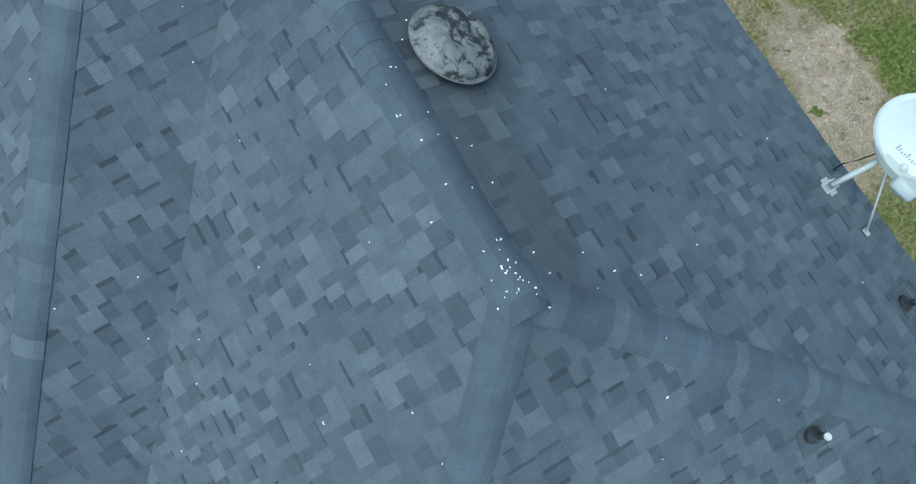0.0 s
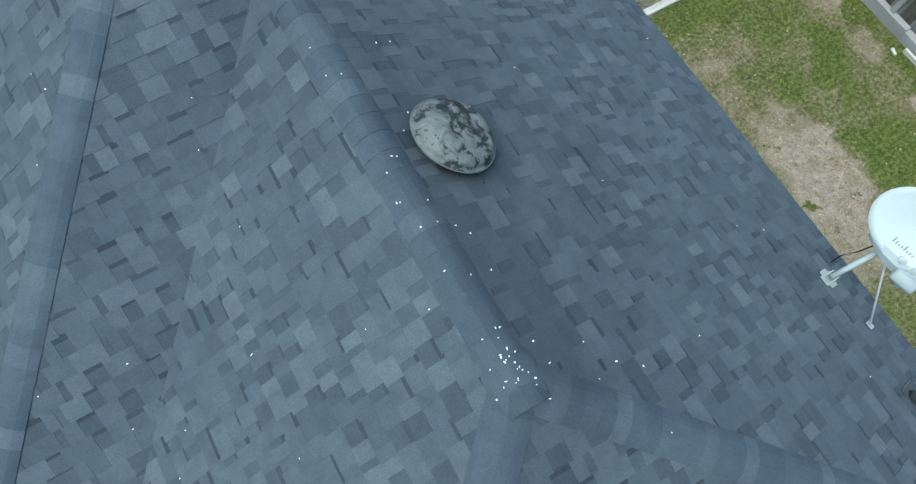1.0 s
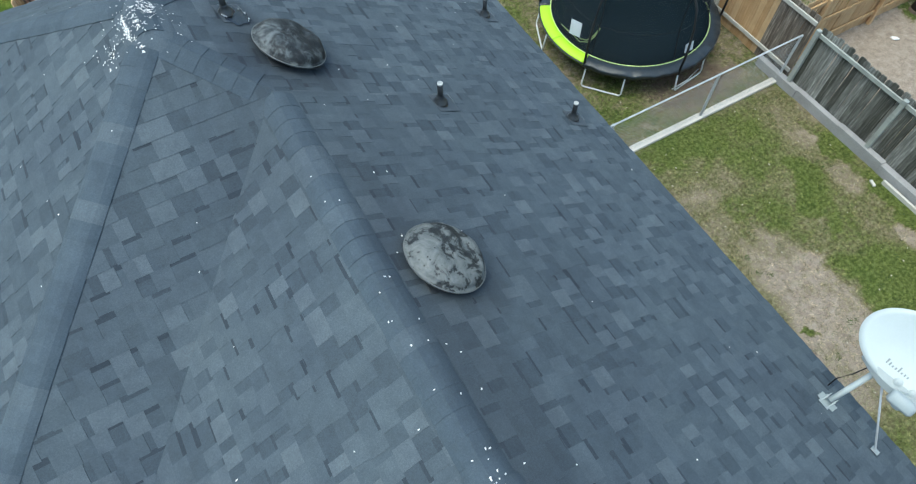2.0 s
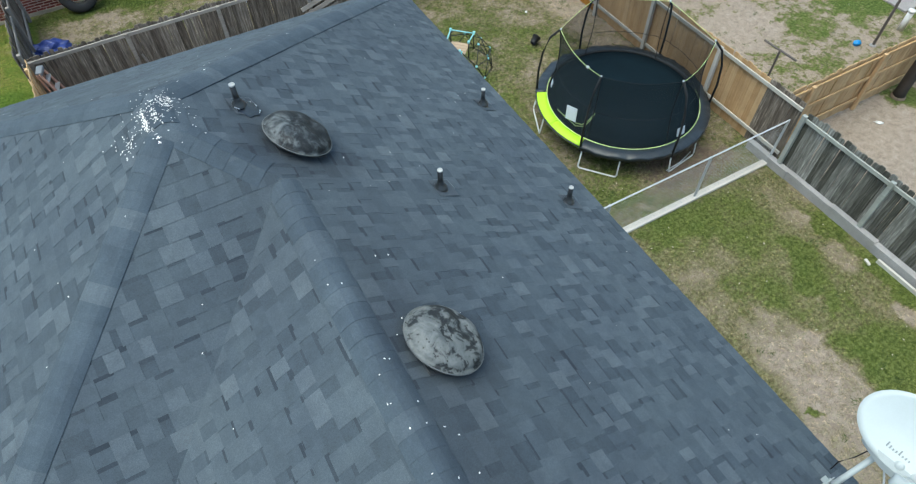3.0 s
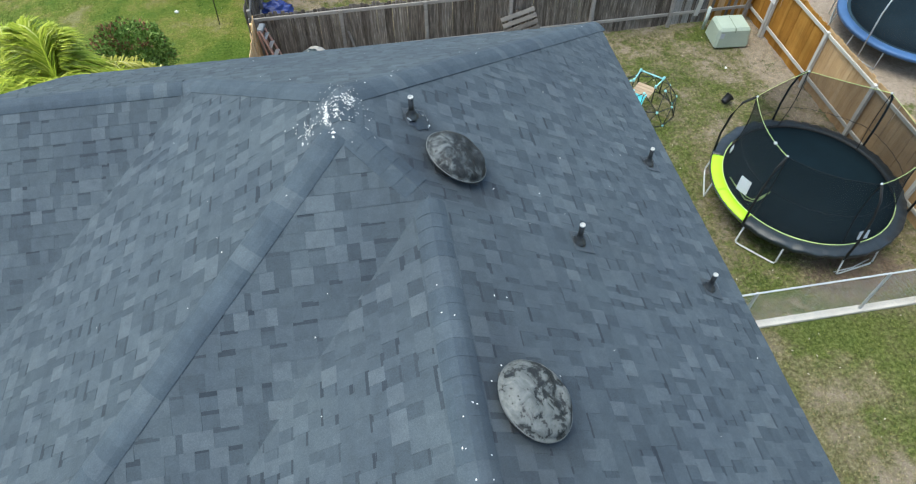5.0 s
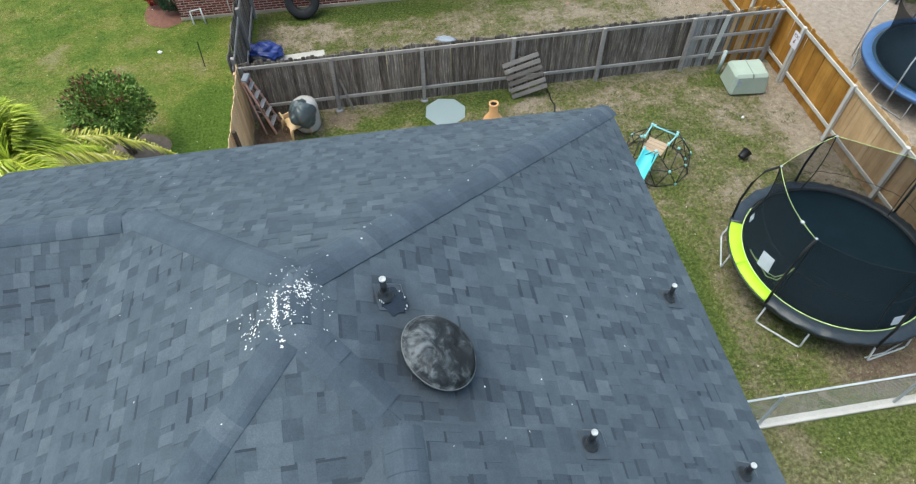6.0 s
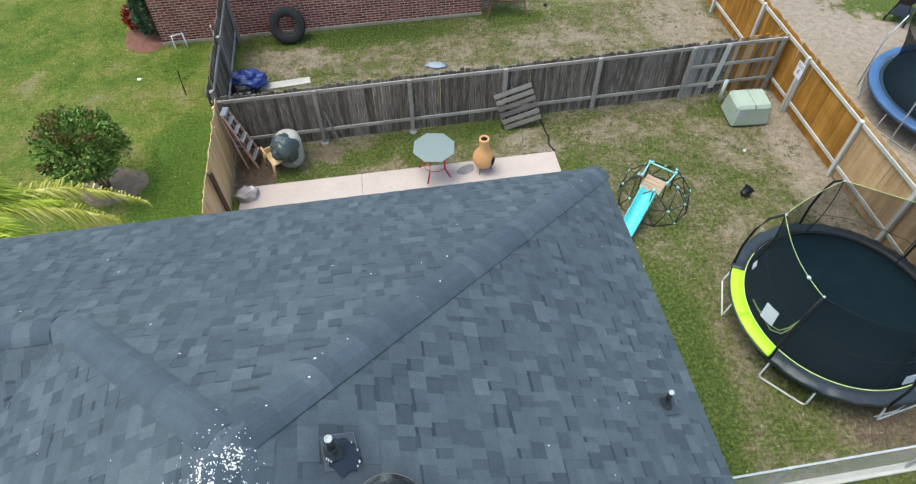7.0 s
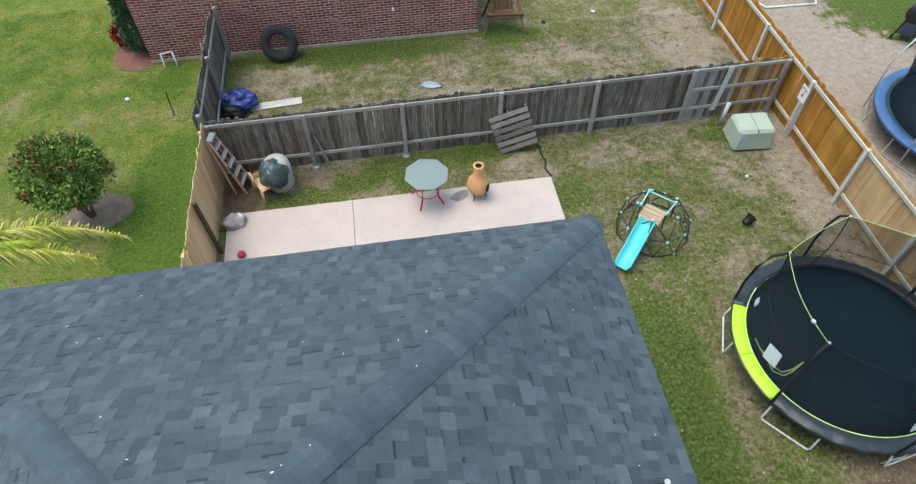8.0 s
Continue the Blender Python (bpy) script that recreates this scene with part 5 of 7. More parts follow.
# pallet leaning on the fence
PALLET_WOOD = wood_material("dull_pallet_wood", [(0.2, (0.13, 0.115, 0.10)), (0.8, (0.30, 0.275, 0.245))], grain_dir="X")
pallet = thing("pallet", (4.9, 15.40, 0), label="weathered grey wooden pallet leaning on the fence", category="pallet")
tilt = pose(0.02, -0.05, 0.10, -16, -17, 0)
for i in range(6):
    bm = box_bm((-0.50, -0.07, 0.04 + i * 0.185), (0.50, -0.05, 0.16 + i * 0.185), 0.003)
    bm.transform(tilt)
    part("slat", bm, PALLET_WOOD, pallet)
for x in (-0.46, 0.0, 0.46):
    bm = box_bm((x - 0.02, -0.05, 0.0), (x + 0.02, 0.04, 1.12), 0.003)
    bm.transform(tilt)
    part("bearer", bm, GREY_WOOD, pallet)

prop = part("leaning_board", tube(bmesh.new(), [(-2.46, 13.07, 1.83), (-2.45, 13.19, 0.0)], 0.055, 4), wood_material("dark_brown_board", [(0.2, (0.05, 0.035, 0.025)), (0.8, (0.12, 0.085, 0.06))]))
tagged(prop, "dark brown board standing against the cedar fence", "board")

# step ladder leaning along the left fence
LADDER = plain("faded_red_fibreglass", (0.43, 0.25, 0.19), 0.6, vary=0.3)
ALU = plain("dull_aluminium", (0.45, 0.45, 0.45), 0.45, 0.5, 0.15)
ladder = thing("step_ladder", (0, 0, 0), label="faded red folding step ladder leaning in the fence corner", category="ladder")
la, lb = Vector((-1.91, 15.17, 0.02)), Vector((-2.36, 15.24, 1.62))
side = Vector((0.05, 0.235, 0))
turn = pose(0, 0, 0, 0, 0, math.degrees(math.atan2(side.y, side.x)))
for s in (-1, 1):
    front_rail = part("side_rail", tube(bmesh.new(), [la + side * s * 0.98, lb + side * s * 0.62], 0.036, 4), LADDER, ladder)
    part("back_rail", tube(bmesh.new(), [la + Vector((-0.25, 0.0, 0)) + side * s * 0.92, lb + Vector((-0.06, 0.0, -0.02)) + side * s * 0.58], 0.027, 4), LADDER, ladder)
    part("spreader", tube(bmesh.new(), [la.lerp(lb, 0.42) + side * s * 0.8, la.lerp(lb, 0.46) + Vector((-0.16, 0, 0)) + side * s * 0.76], 0.01, 5), ALU, ladder)
    if s < 0:
        # unreadable dark lettering along the front rail
        for i in range(6):
            p = (la + side * s * 0.98).lerp(lb + side * s * 0.62, 0.40 + i * 0.028)
            bm = box_bm((-0.013, -0.004, -0.016), (0.013, 0.004, 0.016))
            bm.transform(Matrix.Translation(p + Vector((0.027, -0.024, 0.006))) @ pose(0, 0, 0, 0, -16, 45))
            part("lettering", bm, plain("dark_brown_lettering", (0.06, 0.035, 0.03), 0.7), front_rail)
for i in range(5):
    f = 0.17 + i * 0.17
    bm = box_bm((-0.24 * (0.96 - 0.36 * f), -0.06, -0.014), (0.24 * (0.96 - 0.36 * f), 0.045, 0.014), 0.003)
    bm.transform(Matrix.Translation(la.lerp(lb, f)) @ turn)
    part("tread", bm, ALU, ladder)
bm = box_bm((-0.155, -0.08, -0.05), (0.155, 0.07, 0.04), 0.014)
bm.transform(Matrix.Translation(lb) @ turn)
part("top_cap", bm, plain("grey_ladder_cap", (0.17, 0.18, 0.19), 0.6, vary=0.2), ladder)

# plastic chair and the covered barrel behind it
TAN_PL = plain("tan_plastic", (0.55, 0.38, 0.20), 0.5, vary=0.1)
chair = thing("garden_chair", (-1.40, 14.88, 0), 29, "tan moulded plastic garden chair backed against the drum", "chair")
bm = box_bm((-0.26, -0.25, 0.385), (0.26, 0.24, 0.43), 0.02)
for v in bm.verts:
    if v.co.y < -0.2:
        v.co.x *= 0.9
        v.co.z -= 0.015
part("seat", smooth(bm), TAN_PL, chair)
bm = box_bm((-0.23, -0.015, 0.0), (0.23, 0.015, 0.13), 0.012)
bm.transform(pose(0, 0.25, 0.42, -14, 0, 0))
part("backrest", bm, TAN_PL, chair)
for x in (-0.25, 0.25):
    part("armrest", smooth(tube(bmesh.new(), [(x, 0.02, 0.41), (x * 1.04, 0.06, 0.58), (x * 1.04, 0.14, 0.64), (x, 0.27, 0.65)], 0.026, 8)), TAN_PL, chair)
    for y in (-0.22, 0.24):
        part("leg", smooth(tube(bmesh.new(), [(x * 0.9, y, 0.41), (x * 0.98, y * 1.06, 0.25), (x * 1.06, y * 1.14, 0.0)], [0.045, 0.034, 0.022], 6)), TAN_PL, chair)


def blob(rx, ry, rz, seed, rough=0.25, seg=(24, 16), freq=2.5):
    bm = bmesh.new()
    bmesh.ops.create_uvsphere(bm, u_segments=seg[0], v_segments=seg[1], radius=1)
    off = Vector((seed * 3.7, seed * 1.3, seed))
    for v in bm.verts:
        k = 1 + rough * noise.noise(v.co * freq + off) + rough * 0.4 * noise.noise(v.co * freq * 3 + off)
        v.co = Vector((v.co.x * rx * k, v.co.y * ry * k, v.co.z * rz * k))
    return smooth(bm)


cover = thing("covered_barrel", (-1.11, 15.11, 0), label="pale drum with a grey-green tarpaulin bundled over its front", category="barrel")
cover.scale = (0.94, 0.94, 1.02)
part("drum", smooth(lathe(bmesh.new(), [(0.30, 0.0), (0.35, 0.08), (0.355, 0.62), (0.31, 0.78), (0.18, 0.88), (0.05, 0.90)], 24)), plain("pale_drum", (0.42, 0.40, 0.37), 0.7, vary=0.2), cover)
bm = blob(0.345, 0.31, 0.48, 3, 0.16, (48, 32), 1.8)
for v in bm.verts:
    v.co += v.co.normalized() * 0.16 * (abs(noise.noise(Vector((v.co.x * 4, v.co.y * 4, v.co.z * 1.6)))) - 0.2)
bm.transform(pose(-0.07, -0.24, 0.58, 22, -8, 0))
part("tarpaulin", bm, plain("grey_green_tarpaulin", (0.065, 0.085, 0.09), 0.4, vary=0.35, scale=8, rel=0.5), cover, "creased grey-green tarpaulin")

bag = thing("cloth_bundle", (-2.15, 13.95, 0.0), 20, "grey-mauve cloth bundle with a pale tag on the patio edge", "bundle")
bm = blob(0.27, 0.20, 0.15, 5, 0.4)
bm.transform(pose(0, 0, 0.16))
part("cloth", bm, plain("mauve_grey_cloth", (0.40, 0.345, 0.34), 0.9, vary=0.45, scale=10), bag)
bm = box_bm((-0.03, -0.07, 0), (0.03, 0.07, 0.012), 0.003)
bm.transform(pose(0.16, 0.02, 0.27, 10, 20, 15))
part("tag", bm, WHITE, bag)
toy = part("red_ball", blob(0.09, 0.09, 0.075, 8, 0.15), plain("faded_red_rubber", (0.36, 0.03, 0.05), 0.6))
toy.matrix_basis = pose(-1.95, 12.95, 0.155)
tagged(toy, "faded red deflated ball on the patio", "ball")

# utility box, white pipe, black bucket
BOXG = plain("pale_green_fibreglass", (0.36, 0.42, 0.34), 0.6, vary=0.15, scale=5)
ub = thing("utility_box", (10.84, 14.80, 0), -5, "pale green fibreglass utility box with a seam across its lid", "utility box")
bm = box_bm((-0.52, -0.42, 0.0), (0.52, 0.44, 0.64), 0.075)
for v in bm.verts:
    if v.co.z > 0.35:
        v.co.x *= 0.9
        v.co.y *= 0.88
part("cabinet", bm, BOXG, ub)
part("seam", box_bm((-0.008, -0.375, 0.3), (0.008, 0.375, 0.644)), plain("dark_green_seam", (0.18, 0.22, 0.16), 0.6), ub)
part("notice", box_bm((-0.14, -0.006, 0.36), (-0.02, 0.0, 0.52)), LABEL, ub)
bpy.data.objects["notice"].matrix_basis = pose(-0.28, -0.395, 0.0)
sp = part("stand_pipe", smooth(tube(bmesh.new(), [(10.42, 15.48, 0), (10.44, 15.49, 0.72)], 0.05, 12)), plain("pale_green_pvc", (0.50, 0.56, 0.52), 0.5, vary=0.1))
tagged(sp, "pale plastic stand pipe beside the utility box", "pipe")
pot = thing("bucket", (9.62, 12.05, 0), label="black plastic bucket lying in the grass", category="bucket")
pot.scale = (0.85, 0.85, 0.85)
bm = lathe(bmesh.new(), [(0.10, 0.0), (0.14, 0.26), (0.15, 0.26), (0.13, 0.25), (0.095, 0.01)], 20, False)
bm.transform(pose(-0.1, 0, 0.13, 0, 62, 25))
part("pail", smooth(bm), BLACK, pot)
bm = lathe(bmesh.new(), [(0.13, 0.252), (0.135, 0.266), (0.152, 0.266), (0.152, 0.25)], 20, False)
bm.transform(pose(-0.1, 0, 0.13, 0, 62, 25))
part("lip", smooth(bm), BLACK, pot)

hose = part("hose", smooth(tube(bmesh.new(), [(5.42, 15.58, 0.02), (5.47, 15.35, 0.02), (5.45, 15.1, 0.02), (5.50, 14.85, 0.02), (5.42, 14.60, 0.02), (5.52, 14.33, 0.02)], 0.022, 8)), BLACK)
tagged(hose, "black garden hose running from the pallet to the patio", "hose")
rod = part("loose_rod", smooth(tube(bmesh.new(), [(9.60, 6.44, 0.02), (10.05, 6.48, 0.03), (10.53, 6.63, 0.02)], 0.014, 6)), ZINC)
tagged(rod, "loose bent zinc rod lying by the trampoline", "rod")

# pale dry leaves and scraps strewn over the yards
rl = random.Random(77)
bm = bmesh.new()
for x0, x1, y0, y1, n in ((6.6, 11.6, -1.5, 5.2, 70), (5.8, 11.7, 5.8, 15.2, 80), (-2.0, 11.5, 16.2, 20.2, 60), (-9.0, -3.0, 12.0, 22.0, 50), (12.6, 20.0, 6.5, 19.0, 60)):
    for _ in range(n):
        x, y, a, r = rl.uniform(x0, x1), rl.uniform(y0, y1), rl.random() * 6.28, rl.uniform(0.012, 0.032)
        ca, sa = math.cos(a), math.sin(a)
        vs = [bm.verts.new((x + ca * u - sa * v, y + sa * u + ca * v, z)) for u, v, z in ((-r, 0, 0.02), (0, -r * 0.45, 0.035), (r, 0, 0.02), (0, r * 0.45, 0.03))]
        bm.faces.new(vs)
tagged(part("dry_leaves", bm, plain("bleached_leaf", (0.52, 0.47, 0.36), 0.9, vary=0.3)), "pale dry leaves and scraps strewn on the grass", "leaves", kind="stuff")

# sign on the fence post
sign = thing("sign", (11.88, 14.84, 1.34), 0, "white metal sign with dark red lettering and arrow", "sign")
m_ = pose(0, 0, 0, 90, 0, -90)
bm = box_bm((-0.15, -0.22, -0.004), (0.15, 0.22, 0.004), 0.003)
bm.transform(m_)
part("plate", bm, plain("white_sign_enamel", (0.74, 0.70, 0.70), 0.4, vary=0.05), sign)
MAROON = plain("dark_red_paint", (0.16, 0.015, 0.03), 0.5)
txt = bpy.data.curves.new("letters", "FONT")
txt.body, txt.size, txt.extrude, txt.align_x = "FDC", 0.125, 0.001, "CENTER"
tob = bpy.data.objects.new("letters", txt)
tme = bpy.data.meshes.new_from_object(tob)
bpy.data.objects.remove(tob)
tme.transform(m_ @ pose(0, 0.07, 0.006))
tme.materials.append(MAROON)
lt = new("lettering", tme)
lt.parent = sign
bm = bmesh.new()
for poly in (((-0.014, 0.03), (-0.014, -0.06), (0.014, -0.06), (0.014, 0.03)), ((-0.04, -0.06), (0.0, -0.12), (0.04, -0.06))):
    lo_ = [bm.verts.new((x, y, 0.0045)) for x, y in poly]
    hi_ = [bm.verts.new((x, y, 0.0065)) for x, y in poly]
    bm.faces.new(hi_)
    for i in range(len(poly)):
        bm.faces.new((lo_[i], lo_[(i + 1) % len(poly)], hi_[(i + 1) % len(poly)], hi_[i]))
bmesh.ops.recalc_face_normals(bm, faces=bm.faces)
bm.transform(m_ @ pose(0, 0, 0, 0, 0, -16))
part("arrow", bm, MAROON, sign)
part("sign_post", box_bm((0.0, -0.05, -1.34), (0.06, 0.05, 0.1), 0.004), PALE_RAIL, sign)

# ---- the brick house beyond the rear fence ----
def brick_material():
    m, nt, b = mat("red_brown_brick")
    pos = world_pos(nt)
    tone = ramp(nt, piece_random(nt), [(0.0, (0.145, 0.036, 0.027)), (0.4, (0.205, 0.054, 0.040)), (0.75, (0.255, 0.071, 0.052)), (1.0, (0.33, 0.108, 0.080))])
    g = noise_tex(nt, pos, 45, 4, 0.7)
    s = noise_tex(nt, pos, 1.3, 4, 0.6)
    c = blend(nt, 1.0, tone, ramp(nt, g, [(0.3, (0.75, 0.75, 0.75)), (0.7, (1.2, 1.2, 1.2))]), "MULTIPLY")
    c = blend(nt, 1.0, c, ramp(nt, s, [(0.3, (0.85, 0.85, 0.85)), (0.7, (1.15, 1.12, 1.1))]), "MULTIPLY")
    nt.links.new(c, b.inputs["Base Color"])
    b.inputs["Roughness"].default_value = 0.9
    bump(nt, b, g, 0.5, 0.004)
    return m


BRICK = brick_material()
MORTAR = plain("pale_mortar", (0.62, 0.48, 0.41), 0.95, vary=0.2, scale=8)
bh = thing("brick_house", (0, 0, 0), label="neighbouring red-brown brick house on a pale concrete footing", category="house")
BX0, BX1, BYW, BH = -4.95, 4.78, 20.72, 3.0
part("wall", box_bm((BX0 + 0.006, BYW + 0.003, 0.1), (BX1 - 0.006, BYW + 9.0, BH)), MORTAR, bh)
part("footing", box_bm((BX0 - 0.015, BYW - 0.015, 0.0), (BX1 + 0.015, BYW + 9.02, 0.11), 0.008), plain("sandy_footing", (0.42, 0.355, 0.275), 0.95, vary=0.3, scale=5), bh)
part("roof", box_bm((BX0 - 0.4, BYW - 0.02 + 0.4, BH), (BX1 + 0.4, BYW + 9.4, BH + 0.12), 0.01), DECK, bh)
BL, BHT, J = 0.237, 0.061, 0.020
brick_me = {}
joined = bmesh.new()
nb = 0
rb = random.Random(12)
row = 0
while 0.115 + row * (BHT + J) + BHT < BH:
    z = 0.115 + row * (BHT + J)
    x = BX0 - (0.128 if row % 2 else 0.0)
    while x < BX1:
        x0, x1 = max(x, BX0), min(x + BL, BX1)
        if x1 - x0 > 0.03:
            dep = rb.uniform(0, 0.003)
            if x1 - x0 > BL - 1e-6 and z < 1.05 and -2.6 < x < 4.6 and nb < 300:
                if "b" not in brick_me:
                    brick_me["b"] = mesh_of("brick", box_bm((0, 0, 0), (BL, 0.1, BHT), 0.004), BRICK)
                ob = new("brick", brick_me["b"])
                ob.parent = bh
                ob.location = (x0, BYW - dep, z)
                nb += 1
            else:
                box(joined, (x0, BYW - dep, z), (x1, BYW + 0.1, z + BHT))
        x += BL + J
    for ysx, sgn in ((BX0, -1), (BX1, 1)):
        if z < 2.2:
            y = BYW + (0.115 if row % 2 else 0.0)
            while y < BYW + 2.0:
                box(joined, (min(ysx, ysx - sgn * 0.1), y, z), (max(ysx, ysx - sgn * 0.1), y + BL, z + BHT))
                y += BL + J
    row += 1
tagged(part("brickwork", joined, BRICK, bh, "remaining bricks of the wall"), kind="stuff")
part("control_joint", box_bm((0.62, BYW - 0.005, 0.1), (0.635, BYW + 0.02, BH)), plain("pale_sealant", (0.5, 0.42, 0.38), 0.8), bh)
part("outlet", box_bm((2.2, BYW - 0.05, 1.00), (2.28, BYW + 0.01, 1.08), 0.01), WHITE, bh, "small white outlet cover")
part("hose_tap", tube(bmesh.new(), [(-3.42, BYW - 0.02, 0.55), (-3.42, BYW - 0.10, 0.52), (-3.40, BYW - 0.11, 0.25)], 0.018, 6), GALV, bh)
TYRE = plain("tyre_rubber", (0.018, 0.019, 0.02), 0.8, vary=0.3, rel=0.6)
tyre = thing("tyre", (-1.16, 20.33, 0), label="old black tyre leaning on the brick wall", category="tyre")
bm = bmesh.new()
rows = []
for i in range(40):
    t = 2 * math.pi * i / 40
    line = []
    for k in range(12):
        u = 2 * math.pi * k / 12
        rr_ = 0.355 + 0.125 * math.copysign(abs(math.cos(u)) ** 0.7, math.cos(u))
        yy_ = 0.11 * math.copysign(abs(math.sin(u)) ** 0.7, math.sin(u))
        line.append(bm.verts.new((rr_ * math.cos(t), yy_, rr_ * math.sin(t))))
    rows.append(line)
for i in range(40):
    a, c = rows[i], rows[(i + 1) % 40]
    for k in range(12):
        bm.faces.new((a[k], c[k], c[(k + 1) % 12], a[(k + 1) % 12]))
bmesh.ops.recalc_face_normals(bm, faces=bm.faces)
bm.transform(pose(0, 0, 0.525, -22, 0, 0) @ Matrix.Scale(1.11, 4))
part("casing", smooth(bm), TYRE, tyre)

BLUE_T = plain("blue_tarpaulin", (0.022, 0.045, 0.20), 0.4, vary=0.4, scale=9, rel=0.6)
tarp = thing("blue_tarpaulin", (-2.42, 18.22, 0), label="crumpled blue tarpaulin over a black bag", category="tarpaulin")
bm = blob(0.50, 0.36, 0.27, 2, 0.34, (56, 36), 2.2)
bm.transform(pose(0.08, 0.02, 0.25))
part("sheet", bm, BLUE_T, tarp)
bm = blob(0.30, 0.22, 0.22, 6, 0.4)
bm.transform(pose(-0.05, -0.42, 0.2))
part("black_bag", bm, BLACK, tarp)
bd = part("plank", box_bm((-0.75, -0.14, 0), (0.65, 0.14, 0.04), 0.004), plain("dull_white_board", (0.44, 0.42, 0.38), 0.8, vary=0.25, scale=6))
tagged(bd, "pale plank lying behind the grey fence", "plank")
bd.matrix_basis = pose(-1.26, 18.22, 0.0, 0, 0, 4)
pv = part("pvc_pipe", smooth(tube(bmesh.new(), [(-4.56, 20.42, 0.0), (-4.60, 20.60, 0.36), (-4.28, 20.62, 0.40), (-4.20, 20.42, 0.0)], 0.028, 8)), WHITE)
tagged(pv, "white plastic pipe loop against the brick house", "pipe")
st = part("stake", tube(bmesh.new(), [(-4.05, 18.20, 0), (-4.02, 18.24, 0.80)], 0.015, 6), BLACK)
tagged(st, "thin dark metal stake standing in the lawn", "stake")
for (x, y, r, lab, mt) in ((-5.42, 19.1, 0.08, "small white stone on the lawn", WHITE), (6.9, 20.9, 0.09, "dark scrap lying in the dry grass", BLACK), (8.6, 21.2, 0.07, "small white stone on the lawn", WHITE), (7.15, 19.6, 0.06, "small pink stone in the dry grass", plain("pink_stone", (0.42, 0.22, 0.17), 0.8)), (10.3, 13.55, 0.05, "small white scrap on the lawn", WHITE)):
    ob = part("stone", blob(r, r * 0.7, r * 0.5, r * 50, 0.5, (10, 8)), mt)
    ob.matrix_basis = pose(x, y, r * 0.3, 0, 0, x * 40)
    tagged(ob, lab, "stone")
gt = part("grey_sheet", blob(0.30, 0.16, 0.03, 11, 0.5, (20, 10)), plain("blue_grey_plastic", (0.28, 0.32, 0.37), 0.6, vary=0.2))
gt.matrix_basis = pose(3.02, 18.35, 0.03, 0, 0, -20)
tagged(gt, "crumpled blue-grey plastic sheet on the grass", "sheet")

# wooden garden chair by the brick house
wc = thing("wooden_chair", (5.62, 20.95, 0), -6, "brown wooden garden chair on splayed legs against the brick house", "chair")
WBR = wood_material("brown_oiled_wood", [(0.2, (0.10, 0.055, 0.03)), (0.8, (0.24, 0.14, 0.08))], stain=0.3)
for x in (-1, 1):
    part("front_leg", tube(bmesh.new(), [(x * 0.62, -0.50, 0), (x * 0.36, -0.10, 1.15)], 0.045, 4), WBR, wc)
    part("rear_leg", tube(bmesh.new(), [(x * 0.60, 0.52, 0), (x * 0.36, 0.02, 1.15)], 0.045, 4), WBR, wc)
    part("armrest", box_bm((x * 0.44 - 0.06, -0.42, 0.60), (x * 0.44 + 0.06, 0.32, 0.63), 0.004), WBR, wc)
part("front_bar", box_bm((-0.56, -0.40, 0.54), (0.56, -0.33, 0.62), 0.004), WBR, wc)
for i in range(5):
    part("seat_slat", box_bm((-0.36, -0.33 + i * 0.12, 0.42), (0.36, -0.24 + i * 0.12, 0.445), 0.003), WBR, wc)
for i in range(5):
    bm = box_bm((-0.31 + i * 0.126, -0.012, 0.0), (-0.20 + i * 0.126, 0.012, 0.86), 0.003)
    bm.transform(pose(0, 0.20, 0.44, -16, 0, 0))
    part("back_slat", bm, WBR, wc)

# smoker, goal frame and clothes post next door
sm = thing("barrel_smoker", (17.6, 18.35, 0), 35, "black barrel smoker on wheeled steel legs", "grill")
bm = lathe(bmesh.new(), [(0.004, -0.48), (0.26, -0.47), (0.28, -0.43), (0.28, 0.43), (0.26, 0.47), (0.004, 0.48)], 24, False)
bm.transform(pose(0, 0, 0.92, 0, 90, 0))
part("barrel", smooth(bm), BLACK, sm)
for x in (-0.38, 0.38):
    part("leg_frame", tube(bmesh.new(), [(x, -0.3, 0.06), (x, -0.16, 0.72), (x, 0.16, 0.72), (x, 0.3, 0.06)], 0.02, 6), BLACK, sm)
part("shelf", box_bm((-0.4, -0.24, 0.24), (0.4, 0.24, 0.26)), BLACK, sm)
for y in (-0.3, 0.3):
    bm = lathe(bmesh.new(), [(0.004, -0.025), (0.09, -0.025), (0.1, 0.0), (0.09, 0.025), (0.004, 0.025)], 18, False)
    bm.transform(pose(-0.42, y, 0.1, 90, 0, 0))
    part("wheel", smooth(bm), BLACK, sm)
goal = part("goal_frame", smooth(tube(bmesh.new(), [(13.7, 21.4, 0.03), (14.1, 20.5, 0.03), (15.8, 20.45, 0.03), (16.15, 21.3, 0.03)], 0.03, 8)), WHITE)
tagged(goal, "white plastic goal frame lying on bare dirt", "goal frame")
cp = thing("clothes_post", (12.84, 6.94, 0), label="rusty steel clothes-line post with a crossbar", category="clothes post")
RUST = plain("rusty_steel", (0.10, 0.085, 0.075), 0.8, vary=0.4)
